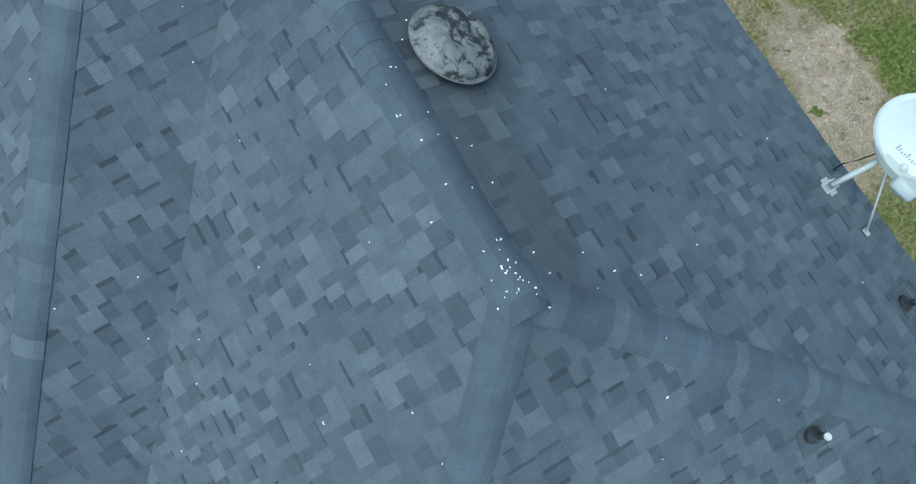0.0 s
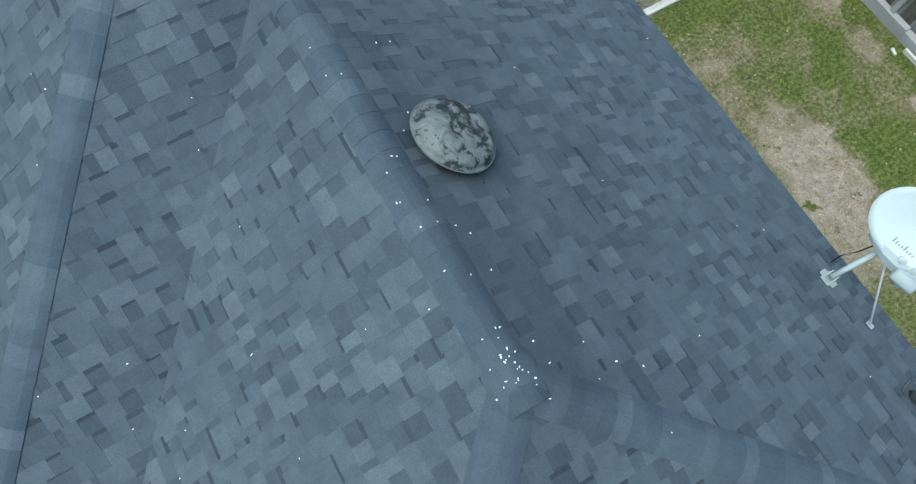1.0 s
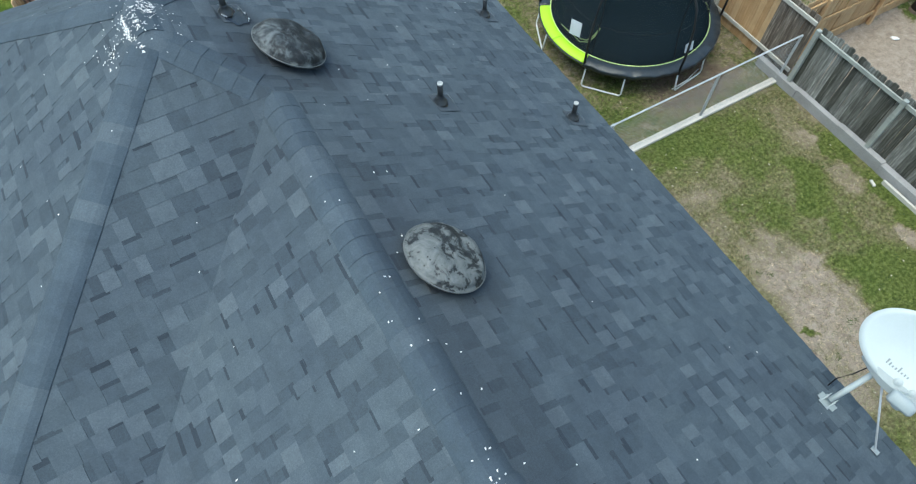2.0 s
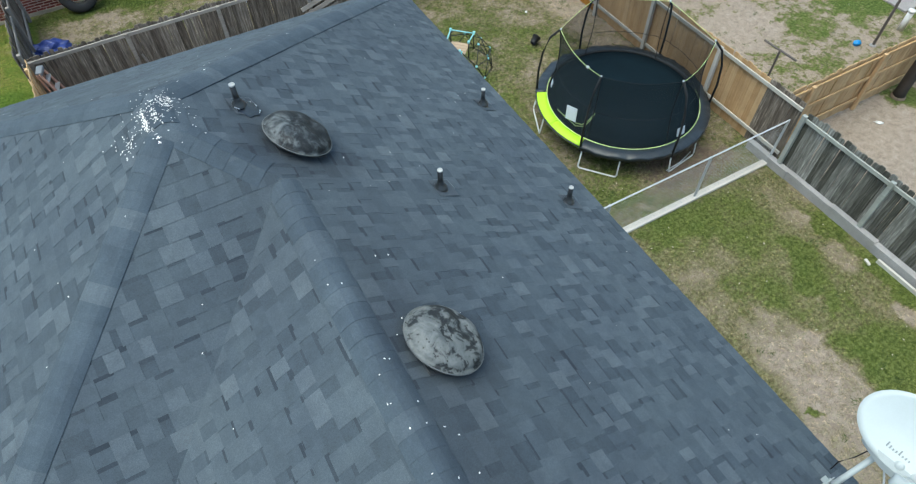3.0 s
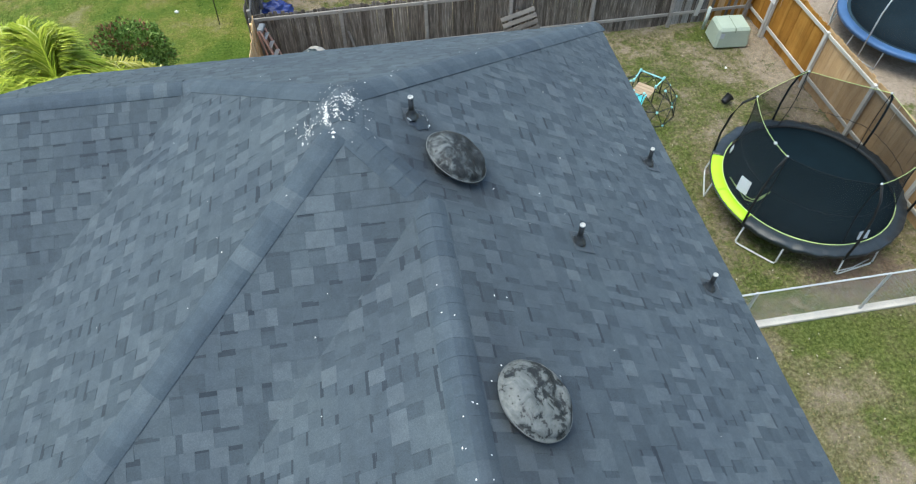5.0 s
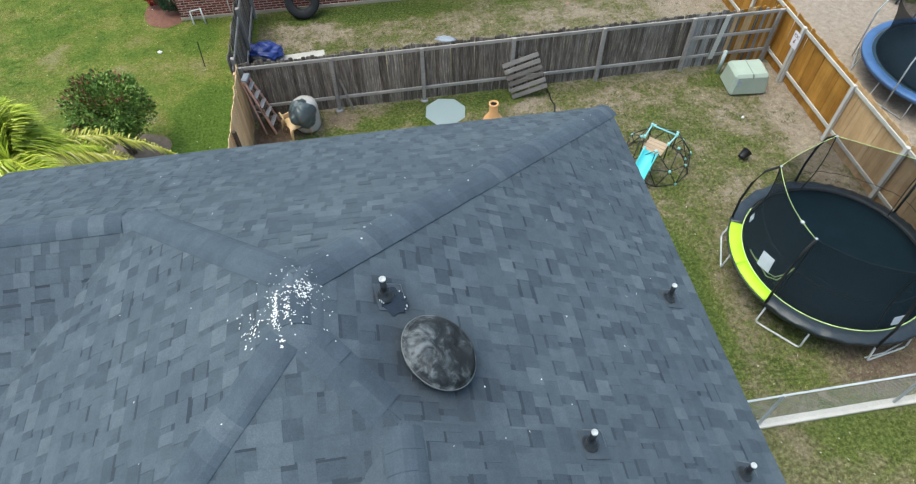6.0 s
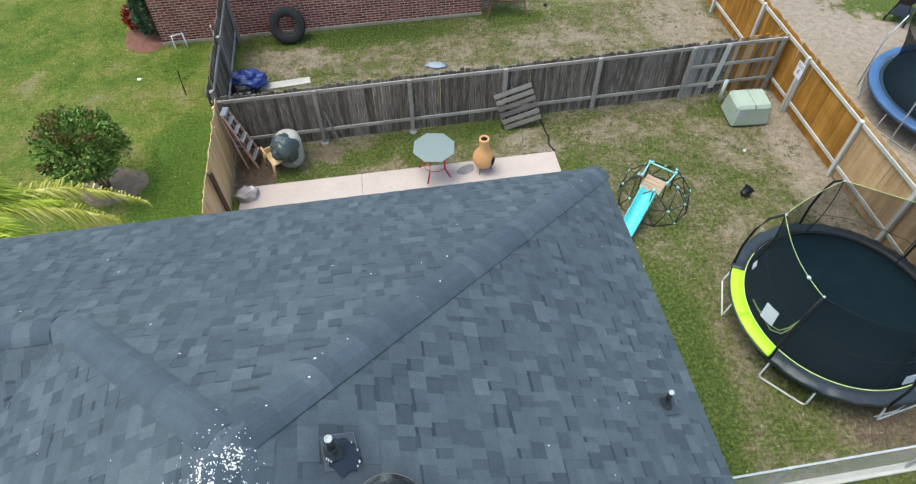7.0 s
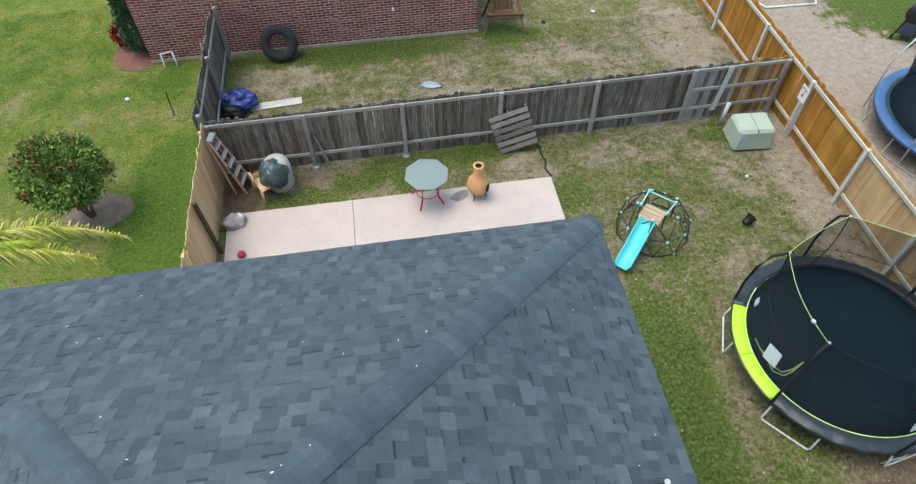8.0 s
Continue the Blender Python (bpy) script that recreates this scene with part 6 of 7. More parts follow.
part("post", tube(bmesh.new(), [(0, 0, 0), (0, 0, 1.89)], 0.026, 8), RUST, cp)
part("crossbar", tube(bmesh.new(), [(-0.02, 0.47, 1.9), (0.02, -0.47, 1.9)], 0.024, 8), RUST, cp)
dark_post = thing("line_post", (17.87, 7.3, 0), label="thin dark steel post on the lawn next door", category="post")
part("post", tube(bmesh.new(), [(0, 0, 0), (0.02, 0, 2.3)], 0.04, 8), RUST, dark_post)
part("foot", lathe(bmesh.new(), [(0.09, 0.0), (0.09, 0.03), (0.045, 0.05)], 12), BLOCK, dark_post)
upole = thing("utility_pole", (16.62, 5.50, 0), label="dark round timber pole standing in rough grass", category="utility pole")
bm = lathe(bmesh.new(), [(0.165, 0.0), (0.145, 0.25), (0.135, 1.5), (0.125, 4.2), (0.12, 4.25)], 18)
for v in bm.verts:
    v.co += Vector((noise.noise(v.co * 3.0), noise.noise(v.co * 3.0 + Vector((7, 3, 1))), 0)) * 0.012
part("shaft", smooth(bm), plain("dark_creosoted_timber", (0.035, 0.028, 0.023), 0.85, vary=0.4, scale=16, rel=0.6), upole)
part("base_collar", lathe(bmesh.new(), [(0.19, 0.0), (0.185, 0.05), (0.15, 0.09)], 18), BARK, upole)
pipe2 = thing("standpipe", (19.19, 7.41, 0), label="short white capped pipe standing in the grass", category="pipe")
part("tube", smooth(lathe(bmesh.new(), [(0.085, 0.0), (0.085, 0.62)], 18)), WHITE, pipe2)
part("cap", smooth(lathe(bmesh.new(), [(0.10, 0.58), (0.10, 0.64), (0.004, 0.66)], 18)), WHITE, pipe2)
slab2 = part("concrete_pad", box_bm((20.0, 7.9, 0.0), (23.0, 9.2, 0.06), 0.01), plain("stained_grey_concrete", (0.27, 0.25, 0.235), 0.9, vary=0.25, scale=5))
tagged(slab2, "grey concrete pad on the lawn next door", "concrete pad", kind="structure")
toy = part("blue_toy", smooth(blob(0.12, 0.09, 0.07, 77, 0.4, (14, 10))), plain("bright_blue_plastic", (0.02, 0.25, 0.62), 0.4))
toy.matrix_basis = pose(17.51, 7.56, 0.06)
tagged(toy, "small bright blue plastic toy on bare dirt", "toy")
scrap = part("paper_scrap", blob(0.10, 0.05, 0.025, 78, 0.6, (14, 8)), WHITE)
scrap.matrix_basis = pose(15.34, 5.06, 0.02, 0, 0, -50)
tagged(scrap, "crumpled white scrap lying on bare dirt", "litter")

# ---- plants ----
def leaf_material(name, stops, rough=0.55):
    m, nt, b = mat(name)
    r = nt.nodes.new("ShaderNodeNewGeometry").outputs["Random Per Island"]
    n = noise_tex(nt, world_pos(nt), 2.2, 3, 0.6)
    f = maths(nt, "ADD", maths(nt, "MULTIPLY", r, 0.6), maths(nt, "MULTIPLY", n, 0.4))
    nt.links.new(ramp(nt, f, stops), b.inputs["Base Color"])
    b.inputs["Roughness"].default_value = rough
    b.inputs["Specular IOR Level"].default_value = 0.12
    return m


def leaves(name, count, place, size, material, parent, seed, label="", long=1.6):
    """Many small bent leaves: place(r) gives a point and a rough outward way."""
    r = random.Random(seed)
    verts, faces = [], []
    for _ in range(count):
        p, out = place(r)
        d = (out + Vector((r.gauss(0, 0.6), r.gauss(0, 0.6), r.gauss(0, 0.5) + 0.2))).normalized()
        s_ = d.cross(Vector((r.gauss(0, 1), r.gauss(0, 1), r.gauss(0, 1)))).normalized()
        up_ = s_.cross(d)
        L, W = size * r.uniform(0.7, 1.3) * long, size * r.uniform(0.7, 1.3) * 0.5
        k = len(verts)
        verts += [p, p + d * L * 0.5 + s_ * W - up_ * W * 0.25, p + d * L - up_ * W * 0.4, p + d * L * 0.5 - s_ * W - up_ * W * 0.25]
        faces += [(k, k + 1, k + 2), (k, k + 2, k + 3)]
    me = bpy.data.meshes.new(name)
    me.from_pydata([tuple(v) for v in verts], [], faces)
    me.materials.append(material)
    ob = new(name, me)
    ob.parent = parent
    return tagged(ob, label, kind="stuff")


BUSH_G = leaf_material("glossy_green_leaves", [(0.15, (0.085, 0.145, 0.028)), (0.45, (0.145, 0.235, 0.048)), (0.7, (0.22, 0.32, 0.08)), (0.95, (0.34, 0.41, 0.15))])
BUSH_R = leaf_material("red_young_leaves", [(0.2, (0.11, 0.06, 0.03)), (0.7, (0.21, 0.10, 0.05)), (0.95, (0.30, 0.17, 0.09))])
bush = thing("round_tree", (-5.54, 14.78, 0), label="round clipped shrub tree with glossy green and reddish leaves", category="tree")
for i in range(5):
    a = i * 1.26
    part("trunk", smooth(tube(bmesh.new(), [(0.05 * math.cos(a), 0.05 * math.sin(a), 0), (0.12 * math.cos(a), 0.12 * math.sin(a), 0.4), (0.35 * math.cos(a), 0.35 * math.sin(a), 1.0), (0.6 * math.cos(a), 0.6 * math.sin(a), 1.6)], [0.035, 0.03, 0.022, 0.01], 7)), BARK, bush)
CL = [(Vector((random.Random(i).gauss(0, 1), random.Random(i + 99).gauss(0, 1), random.Random(i + 199).gauss(0, 1))).normalized()) for i in range(60)]


def bush_place(r):
    c = r.choice(CL)
    v = (c + Vector((r.gauss(0, 0.22), r.gauss(0, 0.22), r.gauss(0, 0.22)))).normalized()
    k = r.uniform(0.80, 1.03) if r.random() < 0.8 else r.uniform(0.45, 0.85)
    k *= 0.95 * (1 + 0.24 * noise.noise(v * 2.6 + Vector((3, 8, 2))) + 0.16 * noise.noise(v * 6.5 + Vector((1, 5, 9))))
    return Vector((v.x * 0.89 * k, v.y * 0.89 * k, 1.49 + v.z * 0.80 * k)), v


def red_place(r):
    while True:
        p, v = bush_place(r)
        if noise.noise(v * 2.0 + Vector((4, 1, 7))) > 0.38 or (v.x < -0.1 + r.gauss(0, 0.15) and v.z > 0.1 and v.y > -0.1 + r.gauss(0, 0.15) and r.random() < 0.8):
            return p * 1.0 + v * 0.03, v


leaves("crown", 12000, bush_place, 0.052, BUSH_G, bush, 5, "dense glossy green leaves")
leaves("red_growth", 1500, red_place, 0.055, BUSH_R, bush, 6, "reddish young leaves")
bm = bmesh.new()
vs = [bm.verts.new((0.77 * math.cos(t) * (1 + 0.08 * math.sin(2 * t + 1)), 0.64 * math.sin(t) * (1 + 0.07 * math.cos(3 * t)), 0.0)) for t in (2 * math.pi * i / 40 for i in range(40))]
top = bm.verts.new((0, 0, 0.05))
for i in range(40):
    bm.faces.new((vs[i], vs[(i + 1) % 40], top))
bed = part("planting_bed", bm, plain("brown_mulch", (0.215, 0.155, 0.108), 0.95, vary=0.4, scale=20, rel=0.8))
bed.matrix_basis = pose(-5.45, 14.92, 0.006)
tagged(bed, "round bare soil bed under the shrub tree", "planting bed", kind="structure")

# tall palm whose fronds arch beside the rear corner of the house
PALM_G = leaf_material("yellow_green_fronds", [(0.12, (0.14, 0.22, 0.015)), (0.4, (0.30, 0.37, 0.03)), (0.7, (0.46, 0.50, 0.07)), (0.95, (0.64, 0.65, 0.28))])
palm = thing("palm_tree", (-5.25, 10.3, 0), label="palm with arching yellow-green fronds beside the house", category="palm")
part("trunk", smooth(tube(bmesh.new(), [(0, 0, 0), (0.05, 0.02, 1.5), (0.02, 0.05, 3.0), (0, 0, 4.1)], [0.17, 0.13, 0.11, 0.10], 14)), BARK, palm)


PALM_DRY = leaf_material("straw_tipped_fronds", [(0.12, (0.17, 0.18, 0.025)), (0.4, (0.36, 0.35, 0.05)), (0.7, (0.52, 0.48, 0.13)), (0.95, (0.66, 0.60, 0.34))])


def frond(parent, az, length, rise, droop, seed, material=PALM_G):
    r = random.Random(seed)
    c, s = math.cos(az), math.sin(az)
    pts = []
    for i in range(15):
        f = i / 14
        pts.append(Vector((c * length * f, s * length * f, 4.1 + rise * math.sin(f * 1.7) - droop * f**2.2)))
    fr = part("frond", smooth(tube(bmesh.new(), pts, [0.022 * (1 - 0.85 * i / 14) for i in range(15)], 5)), material, parent)
    verts, faces = [], []
    side_ = Vector((-s, c, 0))
    for i in range(3, 56):
        f = i / 56
        k = f * 14
        a = pts[int(k)].lerp(pts[min(14, int(k) + 1)], k - int(k))
        d = (pts[min(14, int(k) + 1)] - pts[int(k)]).normalized()
        ll = (0.30 if rise < 0.15 else 0.46) * math.sin(math.pi * min(1, 0.16 + 0.86 * f)) + 0.12
        for sg in (-1, 1):
            for _ in (0, 1):
                w = (d * r.uniform(0.45, 0.8) + side_ * sg * r.uniform(0.5, 0.85) + Vector((0, 0, r.uniform(-0.15, 0.35)))).normalized()
                L = ll * r.uniform(0.75, 1.15)
                up_ = Vector((0, 0, 1))
                n_ = w.cross(up_).normalized() * 0.0145
                m1 = a + w * L * 0.5 + Vector((0, 0, 0.02))
                e1 = a + w * L + Vector((0, 0, -0.18 * L - r.uniform(0, 0.12)))
                k0 = len(verts)
                verts += [a - n_ * 0.6, a + n_ * 0.6, m1 + n_, m1 - n_, e1]
                faces += [(k0, k0 + 1, k0 + 2, k0 + 3), (k0 + 3, k0 + 2, k0 + 4)]
    me = bpy.data.meshes.new("leaflet_fan")
    me.from_pydata([tuple(v) for v in verts], [], faces)
    me.materials.append(material)
    lf = new("leaflet_fan", me)
    lf.parent = fr
    return fr


for i, (az, ln, rise, dr) in enumerate(((37, 2.48, 0.14, 1.80), (20, 1.9, 0.05, 1.2), (24, 1.3, 0.1, 0.5), (44, 0.9, 0.28, 0.5), (66, 0.85, 0.34, 0.45), (88, 0.85, 0.4, 0.4), (112, 0.95, 0.46, 0.3), (135, 1.2, 0.5, 0.3), (165, 1.5, 0.5, 0.5), (195, 1.6, 0.45, 0.6), (225, 1.3, 0.4, 0.6), (258, 0.9, 0.4, 0.7), (-40, 1.1, 0.2, 0.6), (60, 0.6, 0.7, 0.1), (125, 0.7, 0.8, 0.0), (150, 0.9, 0.8, 0.1), (100, 0.5, 0.75, 0.1), (80, 0.75, 0.6, 0.3))):
    frond(palm, math.radians(az), ln, rise, dr, 40 + i, PALM_DRY if i < 2 else PALM_G)

# cypress and red shrub by the corner of the brick house
CYP = leaf_material("blue_green_needles", [(0.15, (0.03, 0.07, 0.036)), (0.5, (0.06, 0.125, 0.065)), (0.9, (0.12, 0.19, 0.10))])
cyp = thing("cypress", (-5.24, 21.3, 0), label="narrow blue-green cypress at the corner of the brick house", category="tree")
part("trunk", tube(bmesh.new(), [(0, 0, 0), (0, 0, 2.2)], [0.06, 0.02], 8), BARK, cyp)


def cyp_place(r):
    f = r.random() ** 0.8
    t = r.random() * 2 * math.pi
    rr_ = 0.46 * (1 - 0.55 * f) * (0.5 + 0.5 * min(1, f * 6)) * r.uniform(0.65, 1.05) * (1 + 0.15 * math.sin(5 * t + 8 * f))
    return Vector((rr_ * math.cos(t), rr_ * math.sin(t), 0.08 + 2.5 * f)), Vector((math.cos(t), math.sin(t), 1.0)).normalized()


leaves("foliage", 5000, cyp_place, 0.05, CYP, cyp, 8, "dense upright needles", 2.0)
shrub = thing("red_shrub", (-5.85, 21.75, 0), label="small red-leaved shrub in the mulch bed", category="shrub")
part("stem", tube(bmesh.new(), [(0, 0, 0), (0, 0, 0.4)], 0.03, 6), BARK, shrub)


def shrub_place(r):
    v = Vector((r.gauss(0, 1), r.gauss(0, 1), r.gauss(0, 1))).normalized()
    k = r.uniform(0.5, 1)
    return Vector((v.x * 0.28 * k, v.y * 0.38 * k, 0.42 + v.z * 0.34 * k)), v


RED_L = leaf_material("scarlet_leaves", [(0.2, (0.10, 0.012, 0.012)), (0.6, (0.26, 0.022, 0.02)), (0.95, (0.36, 0.06, 0.035))])
leaves("leaves", 700, shrub_place, 0.06, RED_L, shrub, 9, "scarlet leaves")
bm = bmesh.new()
vs = [bm.verts.new((0.75 * math.cos(t), 0.95 * math.sin(t), 0.0)) for t in (2 * math.pi * i / 28 for i in range(28))]
top = bm.verts.new((0, 0, 0.05))
for i in range(28):
    bm.faces.new((vs[i], vs[(i + 1) % 28], top))
bed2 = part("planting_bed", bm, plain("red_brown_mulch", (0.17, 0.075, 0.05), 0.95, vary=0.35, scale=20, rel=0.8))
bed2.matrix_basis = pose(-5.42, 21.35, 0.006)
tagged(bed2, "red-brown mulch bed at the corner of the brick house", "planting bed", kind="structure")

# ---- grass ----
rg = np.random.RandomState(5)
N = 95000
areas = [(-12.0, -2.7, 8.0, 24.0, 0.34), (4.2, 12.0, -2.5, 5.3, 0.16), (4.2, 12.0, 5.6, 15.6, 0.27), (-2.5, 4.2, 14.3, 15.6, 0.03), (-2.6, 12.0, 15.9, 20.7, 0.2)]
xs, ys = [], []
for x0, x1, y0, y1, share in areas:
    n = int(N * share)
    xs.append(rg.uniform(x0, x1, n))
    ys.append(rg.uniform(y0, y1, n))
gx, gy = np.concatenate(xs), np.concatenate(ys)
keep = ~((gx > -2.4) & (gx < 5.5) & (gy < 14.28) & (gy > 8.4))
gx, gy = gx[keep], gy[keep]
n = len(gx)
V, F = [], []
for k in range(3):
    ang = rg.uniform(0, 2 * np.pi, n)
    h = rg.uniform(0.012, 0.032, n)
    lean = rg.uniform(0.04, 0.085, n)
    wd = rg.uniform(0.004, 0.012, n)
    bx, by = gx + rg.normal(0, 0.02, n), gy + rg.normal(0, 0.02, n)
    V.append(np.stack([bx - np.sin(ang) * wd, by + np.cos(ang) * wd, np.zeros(n)], 1))
    V.append(np.stack([bx + np.sin(ang) * wd, by - np.cos(ang) * wd, np.zeros(n)], 1))
    V.append(np.stack([bx + np.cos(ang) * lean, by + np.sin(ang) * lean, h], 1))
    i0 = np.arange(n) + k * 3 * n
    F.append(np.stack([i0, i0 + n, i0 + 2 * n], 1))
gm = bpy.data.meshes.new("grass")
gm.from_pydata(np.concatenate(V).tolist(), [], np.concatenate(F).tolist())
gm.materials.append(BLADES)
tagged(new("grass", gm), "short uneven tufts of green and dry grass", "grass", kind="stuff")


# dark low weeds in clumps over the yards
WEED = leaf_material("dark_weed_leaves", [(0.15, (0.035, 0.055, 0.014)), (0.5, (0.065, 0.095, 0.024)), (0.9, (0.12, 0.15, 0.045))])
rw = random.Random(23)
verts, faces = [], []
for x0, x1, y0, y1, count in ((5.8, 11.8, 10.6, 15.5, 170), (5.8, 11.8, 5.8, 8.0, 50), (-2.2, 11.6, 16.0, 20.4, 190), (7.2, 11.6, -1.0, 5.2, 60), (-2.2, 5.4, 14.35, 15.5, 45), (12.6, 18.0, 6.4, 10.5, 60)):
    for _ in range(count):
        cx, cy, wide = rw.uniform(x0, x1), rw.uniform(y0, y1), rw.uniform(0.03, 0.11)
        for _ in range(int(10 + wide * 160)):
            a, q = rw.random() * 6.283, rw.random() ** 0.7 * wide
            bx, by, t, ln, w = cx + q * math.cos(a), cy + q * math.sin(a), rw.random() * 6.283, rw.uniform(0.025, 0.06), rw.uniform(0.004, 0.010)
            k = len(verts)
            verts += [(bx - w * math.sin(t), by + w * math.cos(t), 0.0), (bx + w * math.sin(t), by - w * math.cos(t), 0.0), (bx + ln * math.cos(t), by + ln * math.sin(t), rw.uniform(0.015, 0.045))]
            faces.append((k, k + 1, k + 2))
weed_me = bpy.data.meshes.new("weeds")
weed_me.from_pydata(verts, [], faces)
weed_me.materials.append(WEED)
tagged(new("weeds", weed_me), "low dark green weeds in clumps on the dry yards", "weeds", kind="stuff")

# ---- shingles ----
COURSE = 0.1475
rng = random.Random(7)


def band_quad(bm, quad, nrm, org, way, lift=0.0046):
    """The dark granule strip printed across the top of a base tab, also painting the shade under the next course; a
    skin over the tab.
    """
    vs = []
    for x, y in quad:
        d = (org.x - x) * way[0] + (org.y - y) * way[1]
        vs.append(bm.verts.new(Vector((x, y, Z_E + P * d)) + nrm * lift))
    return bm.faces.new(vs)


def shingle_mesh(bm, quad, along, up, nrm, org, way, thick):
    """One shingle tab: a wedge over a polygon in plan, its lower edge proud of the course below."""
    tops = []
    for x, y in quad:
        d = (org.x - x) * way[0] + (org.y - y) * way[1]
        v = d * S
        base = Vector((x, y, Z_E + P * d))
        tops.append((base, v))
    v0 = min(v for _, v in tops)
    vs = [bm.verts.new(b + nrm * (0.003 + thick * max(0.0, 1 - (v - v0) / (COURSE * 1.06)))) for b, v in tops]
    bs = [bm.verts.new(b) for b, _ in tops]
    bm.faces.new(vs)
    n = len(vs)
    for i in range(n):
        bm.faces.new((vs[(i + 1) % n], vs[i], bs[i], bs[(i + 1) % n]))


near_meshes = {}
near_count = 0
rest, base_rest, band_rest = bmesh.new(), bmesh.new(), bmesh.new()
for key, (pieces, way, eave) in SLOPES.items():
    along, up, nrm, org = slope_axes(way, eave)
    convex = [ccw(list(p)) for p in pieces]
    pts = [p for c in convex for p in c]
    us = [(p[0] - org.x) * along.x + (p[1] - org.y) * along.y for p in pts]
    vmax = max(((org.x - x) * way[0] + (org.y - y) * way[1]) * S for x, y in pts)
    row = 0
    while row * COURSE < vmax:
        v0, v1 = row * COURSE, (row + 1) * COURSE + 0.012
        u = min(us) - rng.random() * 0.4
        tooth = rng.random() < 0.5
        while u < max(us):
            w = rng.choice((0.09, 0.12, 0.15, 0.18, 0.24)) if tooth else rng.choice((0.05, 0.08, 0.11, 0.14, 0.20))
            thick = rng.uniform(0.0042, 0.0060) if tooth else rng.uniform(0.001, 0.002)
            quad = []
            for uu, vv in ((u, v0), (u + w - 0.0006, v0), (u + w - 0.0006, v1), (u, v1)):
                p = org + along * uu + up * vv
                quad.append((p.x, p.y))
            quad = ccw(quad)
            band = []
            # printed band that doubles as painted shade below the course above
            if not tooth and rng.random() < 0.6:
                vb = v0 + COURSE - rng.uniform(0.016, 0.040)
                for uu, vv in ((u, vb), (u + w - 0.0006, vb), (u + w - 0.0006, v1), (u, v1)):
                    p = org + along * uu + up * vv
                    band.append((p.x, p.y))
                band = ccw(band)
            cuts = [c for c in (clip(quad, cv) for cv in convex) if len(c) > 2]
            whole = len(cuts) == 1 and len(cuts[0]) == 4 and all(abs(a[0] - b[0]) + abs(a[1] - b[1]) < 1e-6 for a, b in zip(sorted(cuts[0]), sorted(quad)))
            cx, cy = sum(p[0] for p in quad) / 4, sum(p[1] for p in quad) / 4
            if whole and key in ("R", "L") and 0.55 < cy < 2.15 and -0.75 < cx < 2.1 and near_count < 300:
                mk = (key, w, tooth, bool(band))
                if mk not in near_meshes:
                    bm = bmesh.new()
                    o2 = org + along * u + up * v0
                    shingle_mesh(bm, [(x, y) for x, y in quad], along, up, nrm, org, way, thick)
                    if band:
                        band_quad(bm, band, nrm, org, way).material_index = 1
                    bmesh.ops.translate(bm, verts=bm.verts, vec=-o2)
                    near_meshes[mk] = mesh_of("shingle", bm, SHINGLE if tooth else SHINGLE_BASE)
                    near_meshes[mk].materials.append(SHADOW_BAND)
                ob = new("shingle", near_meshes[mk])
                ob.parent = roof
                ob.location = org + along * u + up * v0
                near_count += 1
            else:
                for c in cuts:
                    shingle_mesh(rest if tooth else base_rest, c, along, up, nrm, org, way, thick)
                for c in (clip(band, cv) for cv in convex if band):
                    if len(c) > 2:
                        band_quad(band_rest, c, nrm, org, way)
            u += w
            tooth = not tooth if rng.random() < 0.9 else tooth
        row += 1
part("shingle_field", rest, SHINGLE, roof, "laminated shingle courses")
tagged(bpy.data.objects["shingle_field"], kind="stuff")
tagged(part("shingle_base", base_rest, SHINGLE_BASE, roof, "base layer of the shingle courses"), kind="stuff")

tagged(part("shadow_band", band_rest, SHADOW_BAND, roof, "dark granule bands printed on the base tabs, with painted course-edge shade"), kind="stuff")


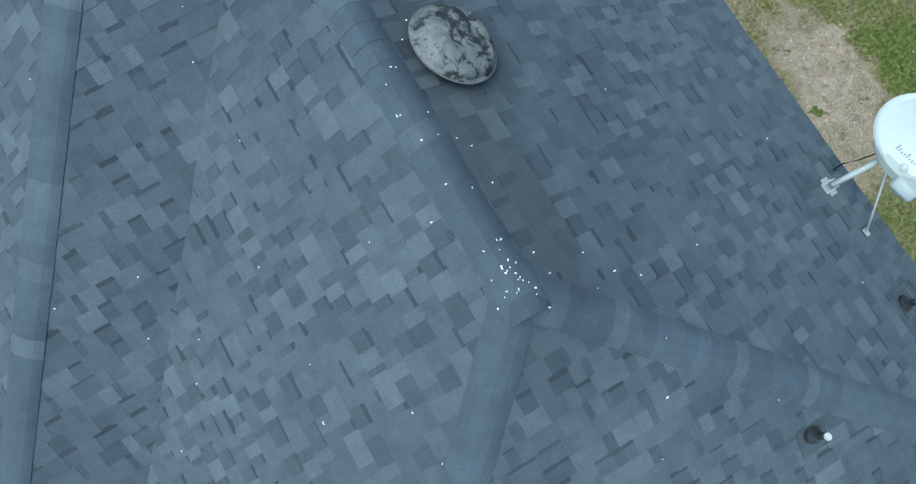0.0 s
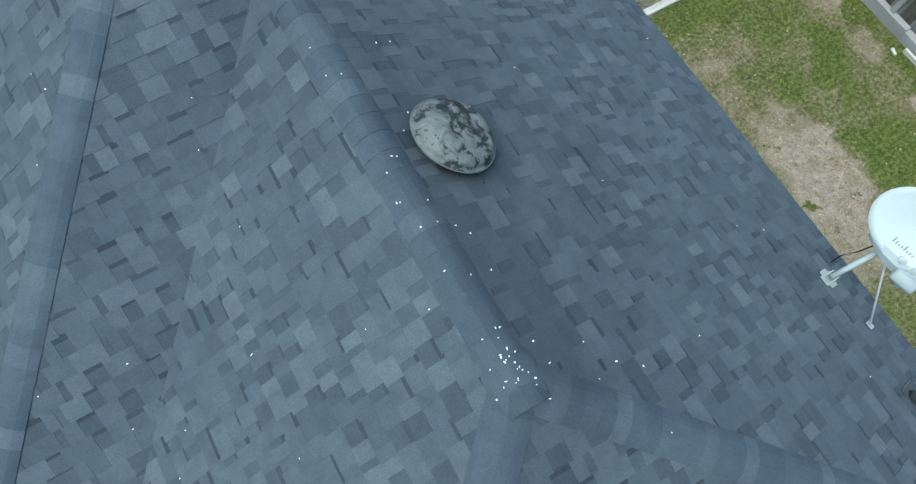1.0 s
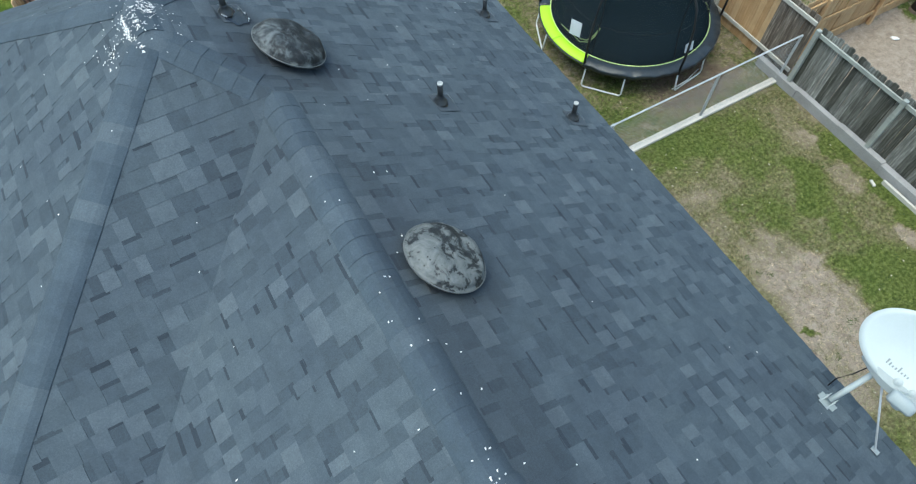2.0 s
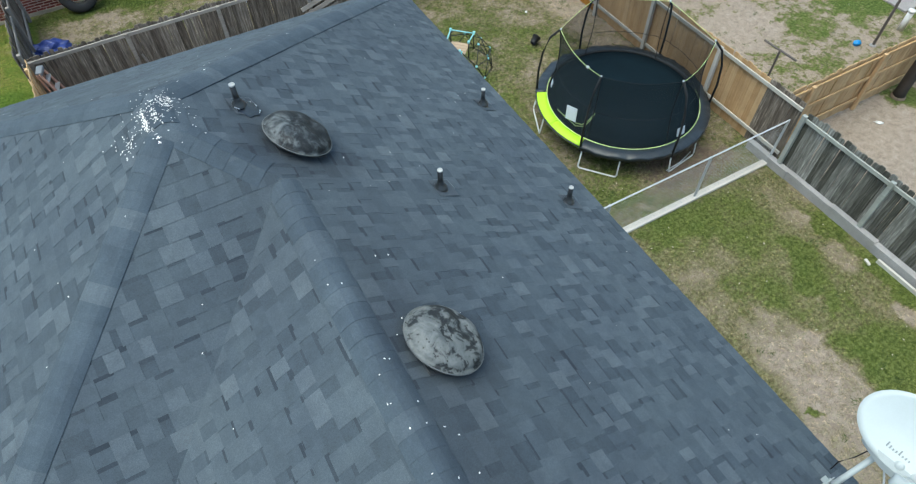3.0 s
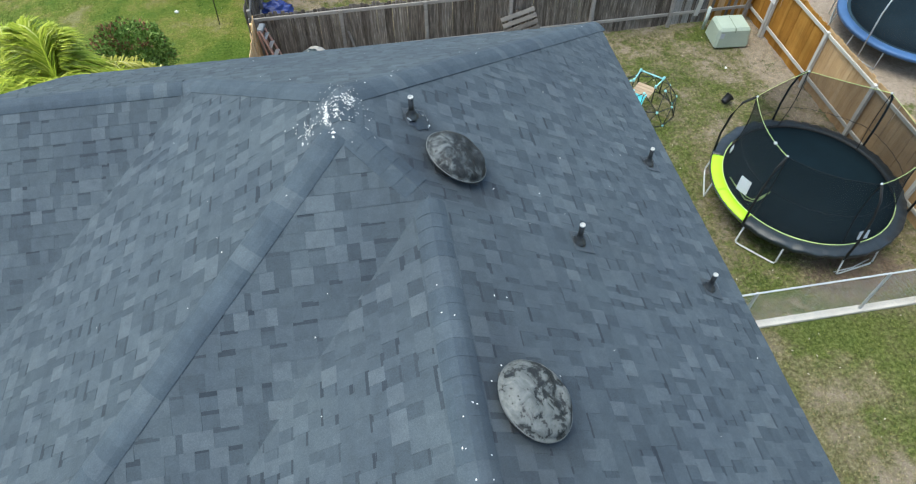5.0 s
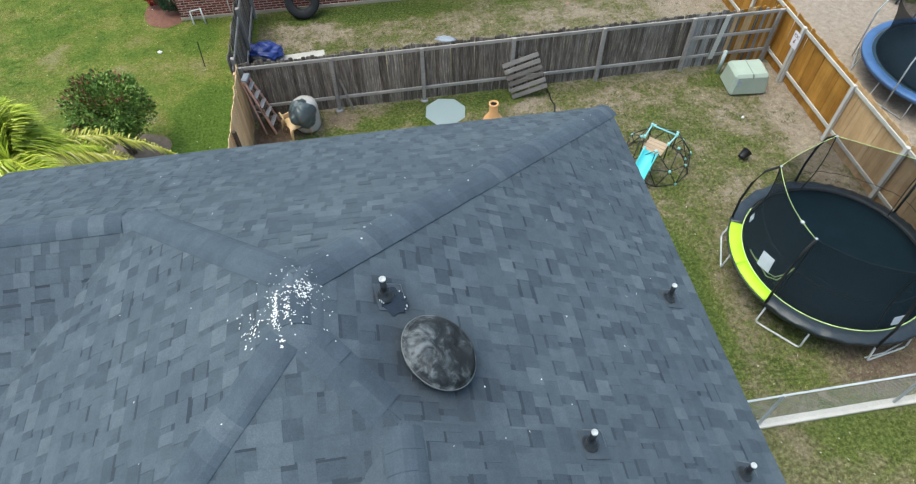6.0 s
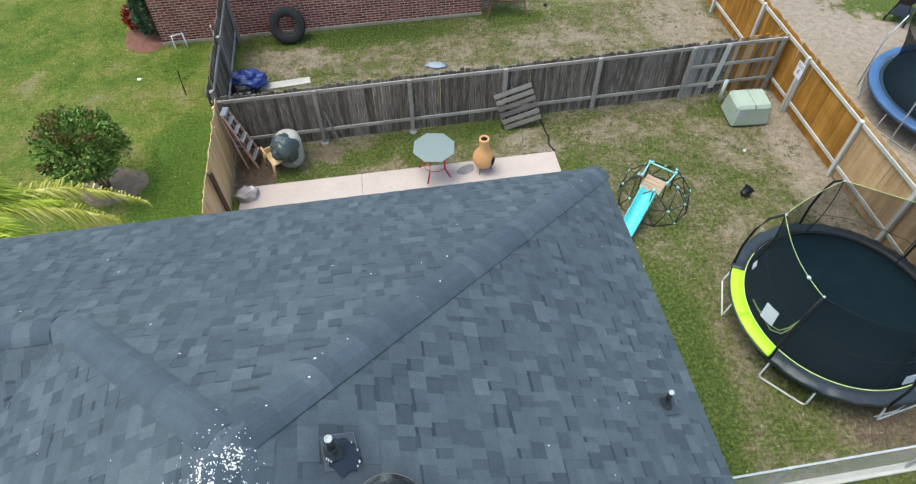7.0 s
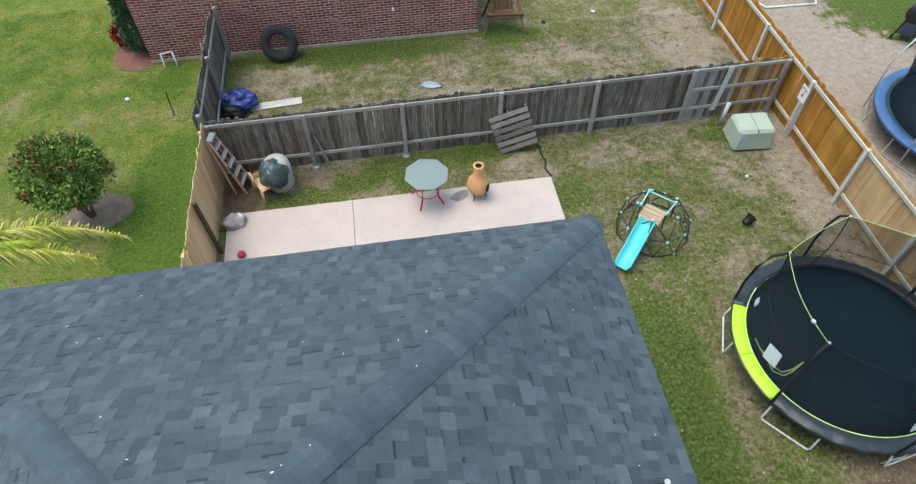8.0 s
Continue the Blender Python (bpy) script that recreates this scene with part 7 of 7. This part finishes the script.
def cap_line(a, c, wa, wb, start=0.0, round_=0.018, half_a=0.155, half_b=0.155, proud=0.006, stop=0.19, ex=0.15):
    """Bent cap shingles along a hip or ridge from its low end a to its top c; wa, wb: the plane normals each side."""
    d = (c - a)
    length = d.length
    d.normalize()
    mid = (wa + wb).normalized()
    sa = d.cross(wa).normalized()
    sb = wb.cross(d).normalized()
    if sa.dot(wb) > 0:
        sa = -sa
    if sb.dot(wa) > 0:
        sb = -sb
    bm = bmesh.new()
    n = 9
    rows = []
    for s, h in ((0.0, 0.0052), (ex * 1.1, 0.002)):
        line = []
        for i in range(n):
            f = i / (n - 1) * 2 - 1
            side = sa if f < 0 else sb
            wn_ = wa if f < 0 else wb
            k = abs(f) ** 1.3
            lift = (wn_ * k + mid * (1 - k)).normalized()
            # rounded over the crest, lying on the slopes at its edges
            flat = side * abs(f) * (half_a if f < 0 else half_b) - mid * (round_ * math.exp(-(f * 3.2) ** 2)) + wn_ * (round_ * (1 - abs(f) ** 2.5))
            line.append((flat + d * s + lift * (h + 0.004), flat + d * s + lift * (h - 0.002)))
        rows.append(line)
    top = [[bm.verts.new(p) for p, _ in r] for r in rows]
    low = [[bm.verts.new(q) for _, q in r] for r in rows]
    for i in range(n - 1):
        bm.faces.new((top[0][i], top[0][i + 1], top[1][i + 1], top[1][i]))
        bm.faces.new((low[0][i + 1], low[0][i], top[0][i], top[0][i + 1])[::-1])
    for i in (0, n - 1):
        bm.faces.new((top[0][i], top[1][i], low[1][i], low[0][i]))
    bmesh.ops.recalc_face_normals(bm, faces=bm.faces)
    me = mesh_of("ridge_cap", bm, CAP)
    s = start
    while s < length - stop:
        ob = new("ridge_cap", me)
        ob.parent = roof
        ob.location = a + d * s + mid * (proud + 0.0015 * math.sin(s * 37.0))
        s += ex


def nrm_of(key):
    pieces, way, eave = SLOPES[key]
    return slope_axes(way, eave)[2]


cap_line(COR_RB, SUM_B, nrm_of("R"), nrm_of("B"), 0.06, half_a=0.19, stop=0.17)
cap_line(HW_END, SUM_B, nrm_of("B"), nrm_of("W"), stop=0.17)
cap_line(COR_WH, SUM_F, nrm_of("W"), nrm_of("H"), half_b=0.135, stop=0.17)
cap_line(R2_B, SUM_F, nrm_of("H"), nrm_of("R"), 0.12, 0.004, 0.15, 0.15, 0.003)
cap_line(COR_RF, R2_F, nrm_of("R"), nrm_of("FR"), ex=0.11)
cap_line(COR_LF, R2_F, nrm_of("L"), nrm_of("FR"))
cap_line(R2_F, R2_B, nrm_of("R"), nrm_of("L"), -0.16, stop=0.17)
cap_line(SUM_F, SUM_B, nrm_of("R"), nrm_of("W"), stop=0.24)
cap_line(GABLE, HW_END, nrm_of("F"), nrm_of("B"), stop=0.20)


def summit_cap(x0, x1, y0, y1, height, wide):
    """A moulded patch of cap shingle over the crossing of several hips."""
    bm = bmesh.new()
    k, grid = 19, []
    for i in range(k):
        for j in range(k):
            fx, fy = i / (k - 1) * 2 - 1, j / (k - 1) * 2 - 1
            x, y = (x0 + x1) / 2 + (x1 - x0) / 2 * fx, (y0 + y1) / 2 + (y1 - y0) / 2 * fy
            grid.append(bm.verts.new((x, y, mound_z(x, y, (x0, x1, y0, y1), height, wide))))
    for i in range(k - 1):
        for j in range(k - 1):
            bm.faces.new((grid[i * k + j], grid[(i + 1) * k + j], grid[(i + 1) * k + j + 1], grid[i * k + j + 1]))
    part("ridge_cap", smooth(bm), CAP, roof)


summit_cap(*SUMMIT)
summit_cap(*CROSSING)
summit_cap(*WING)
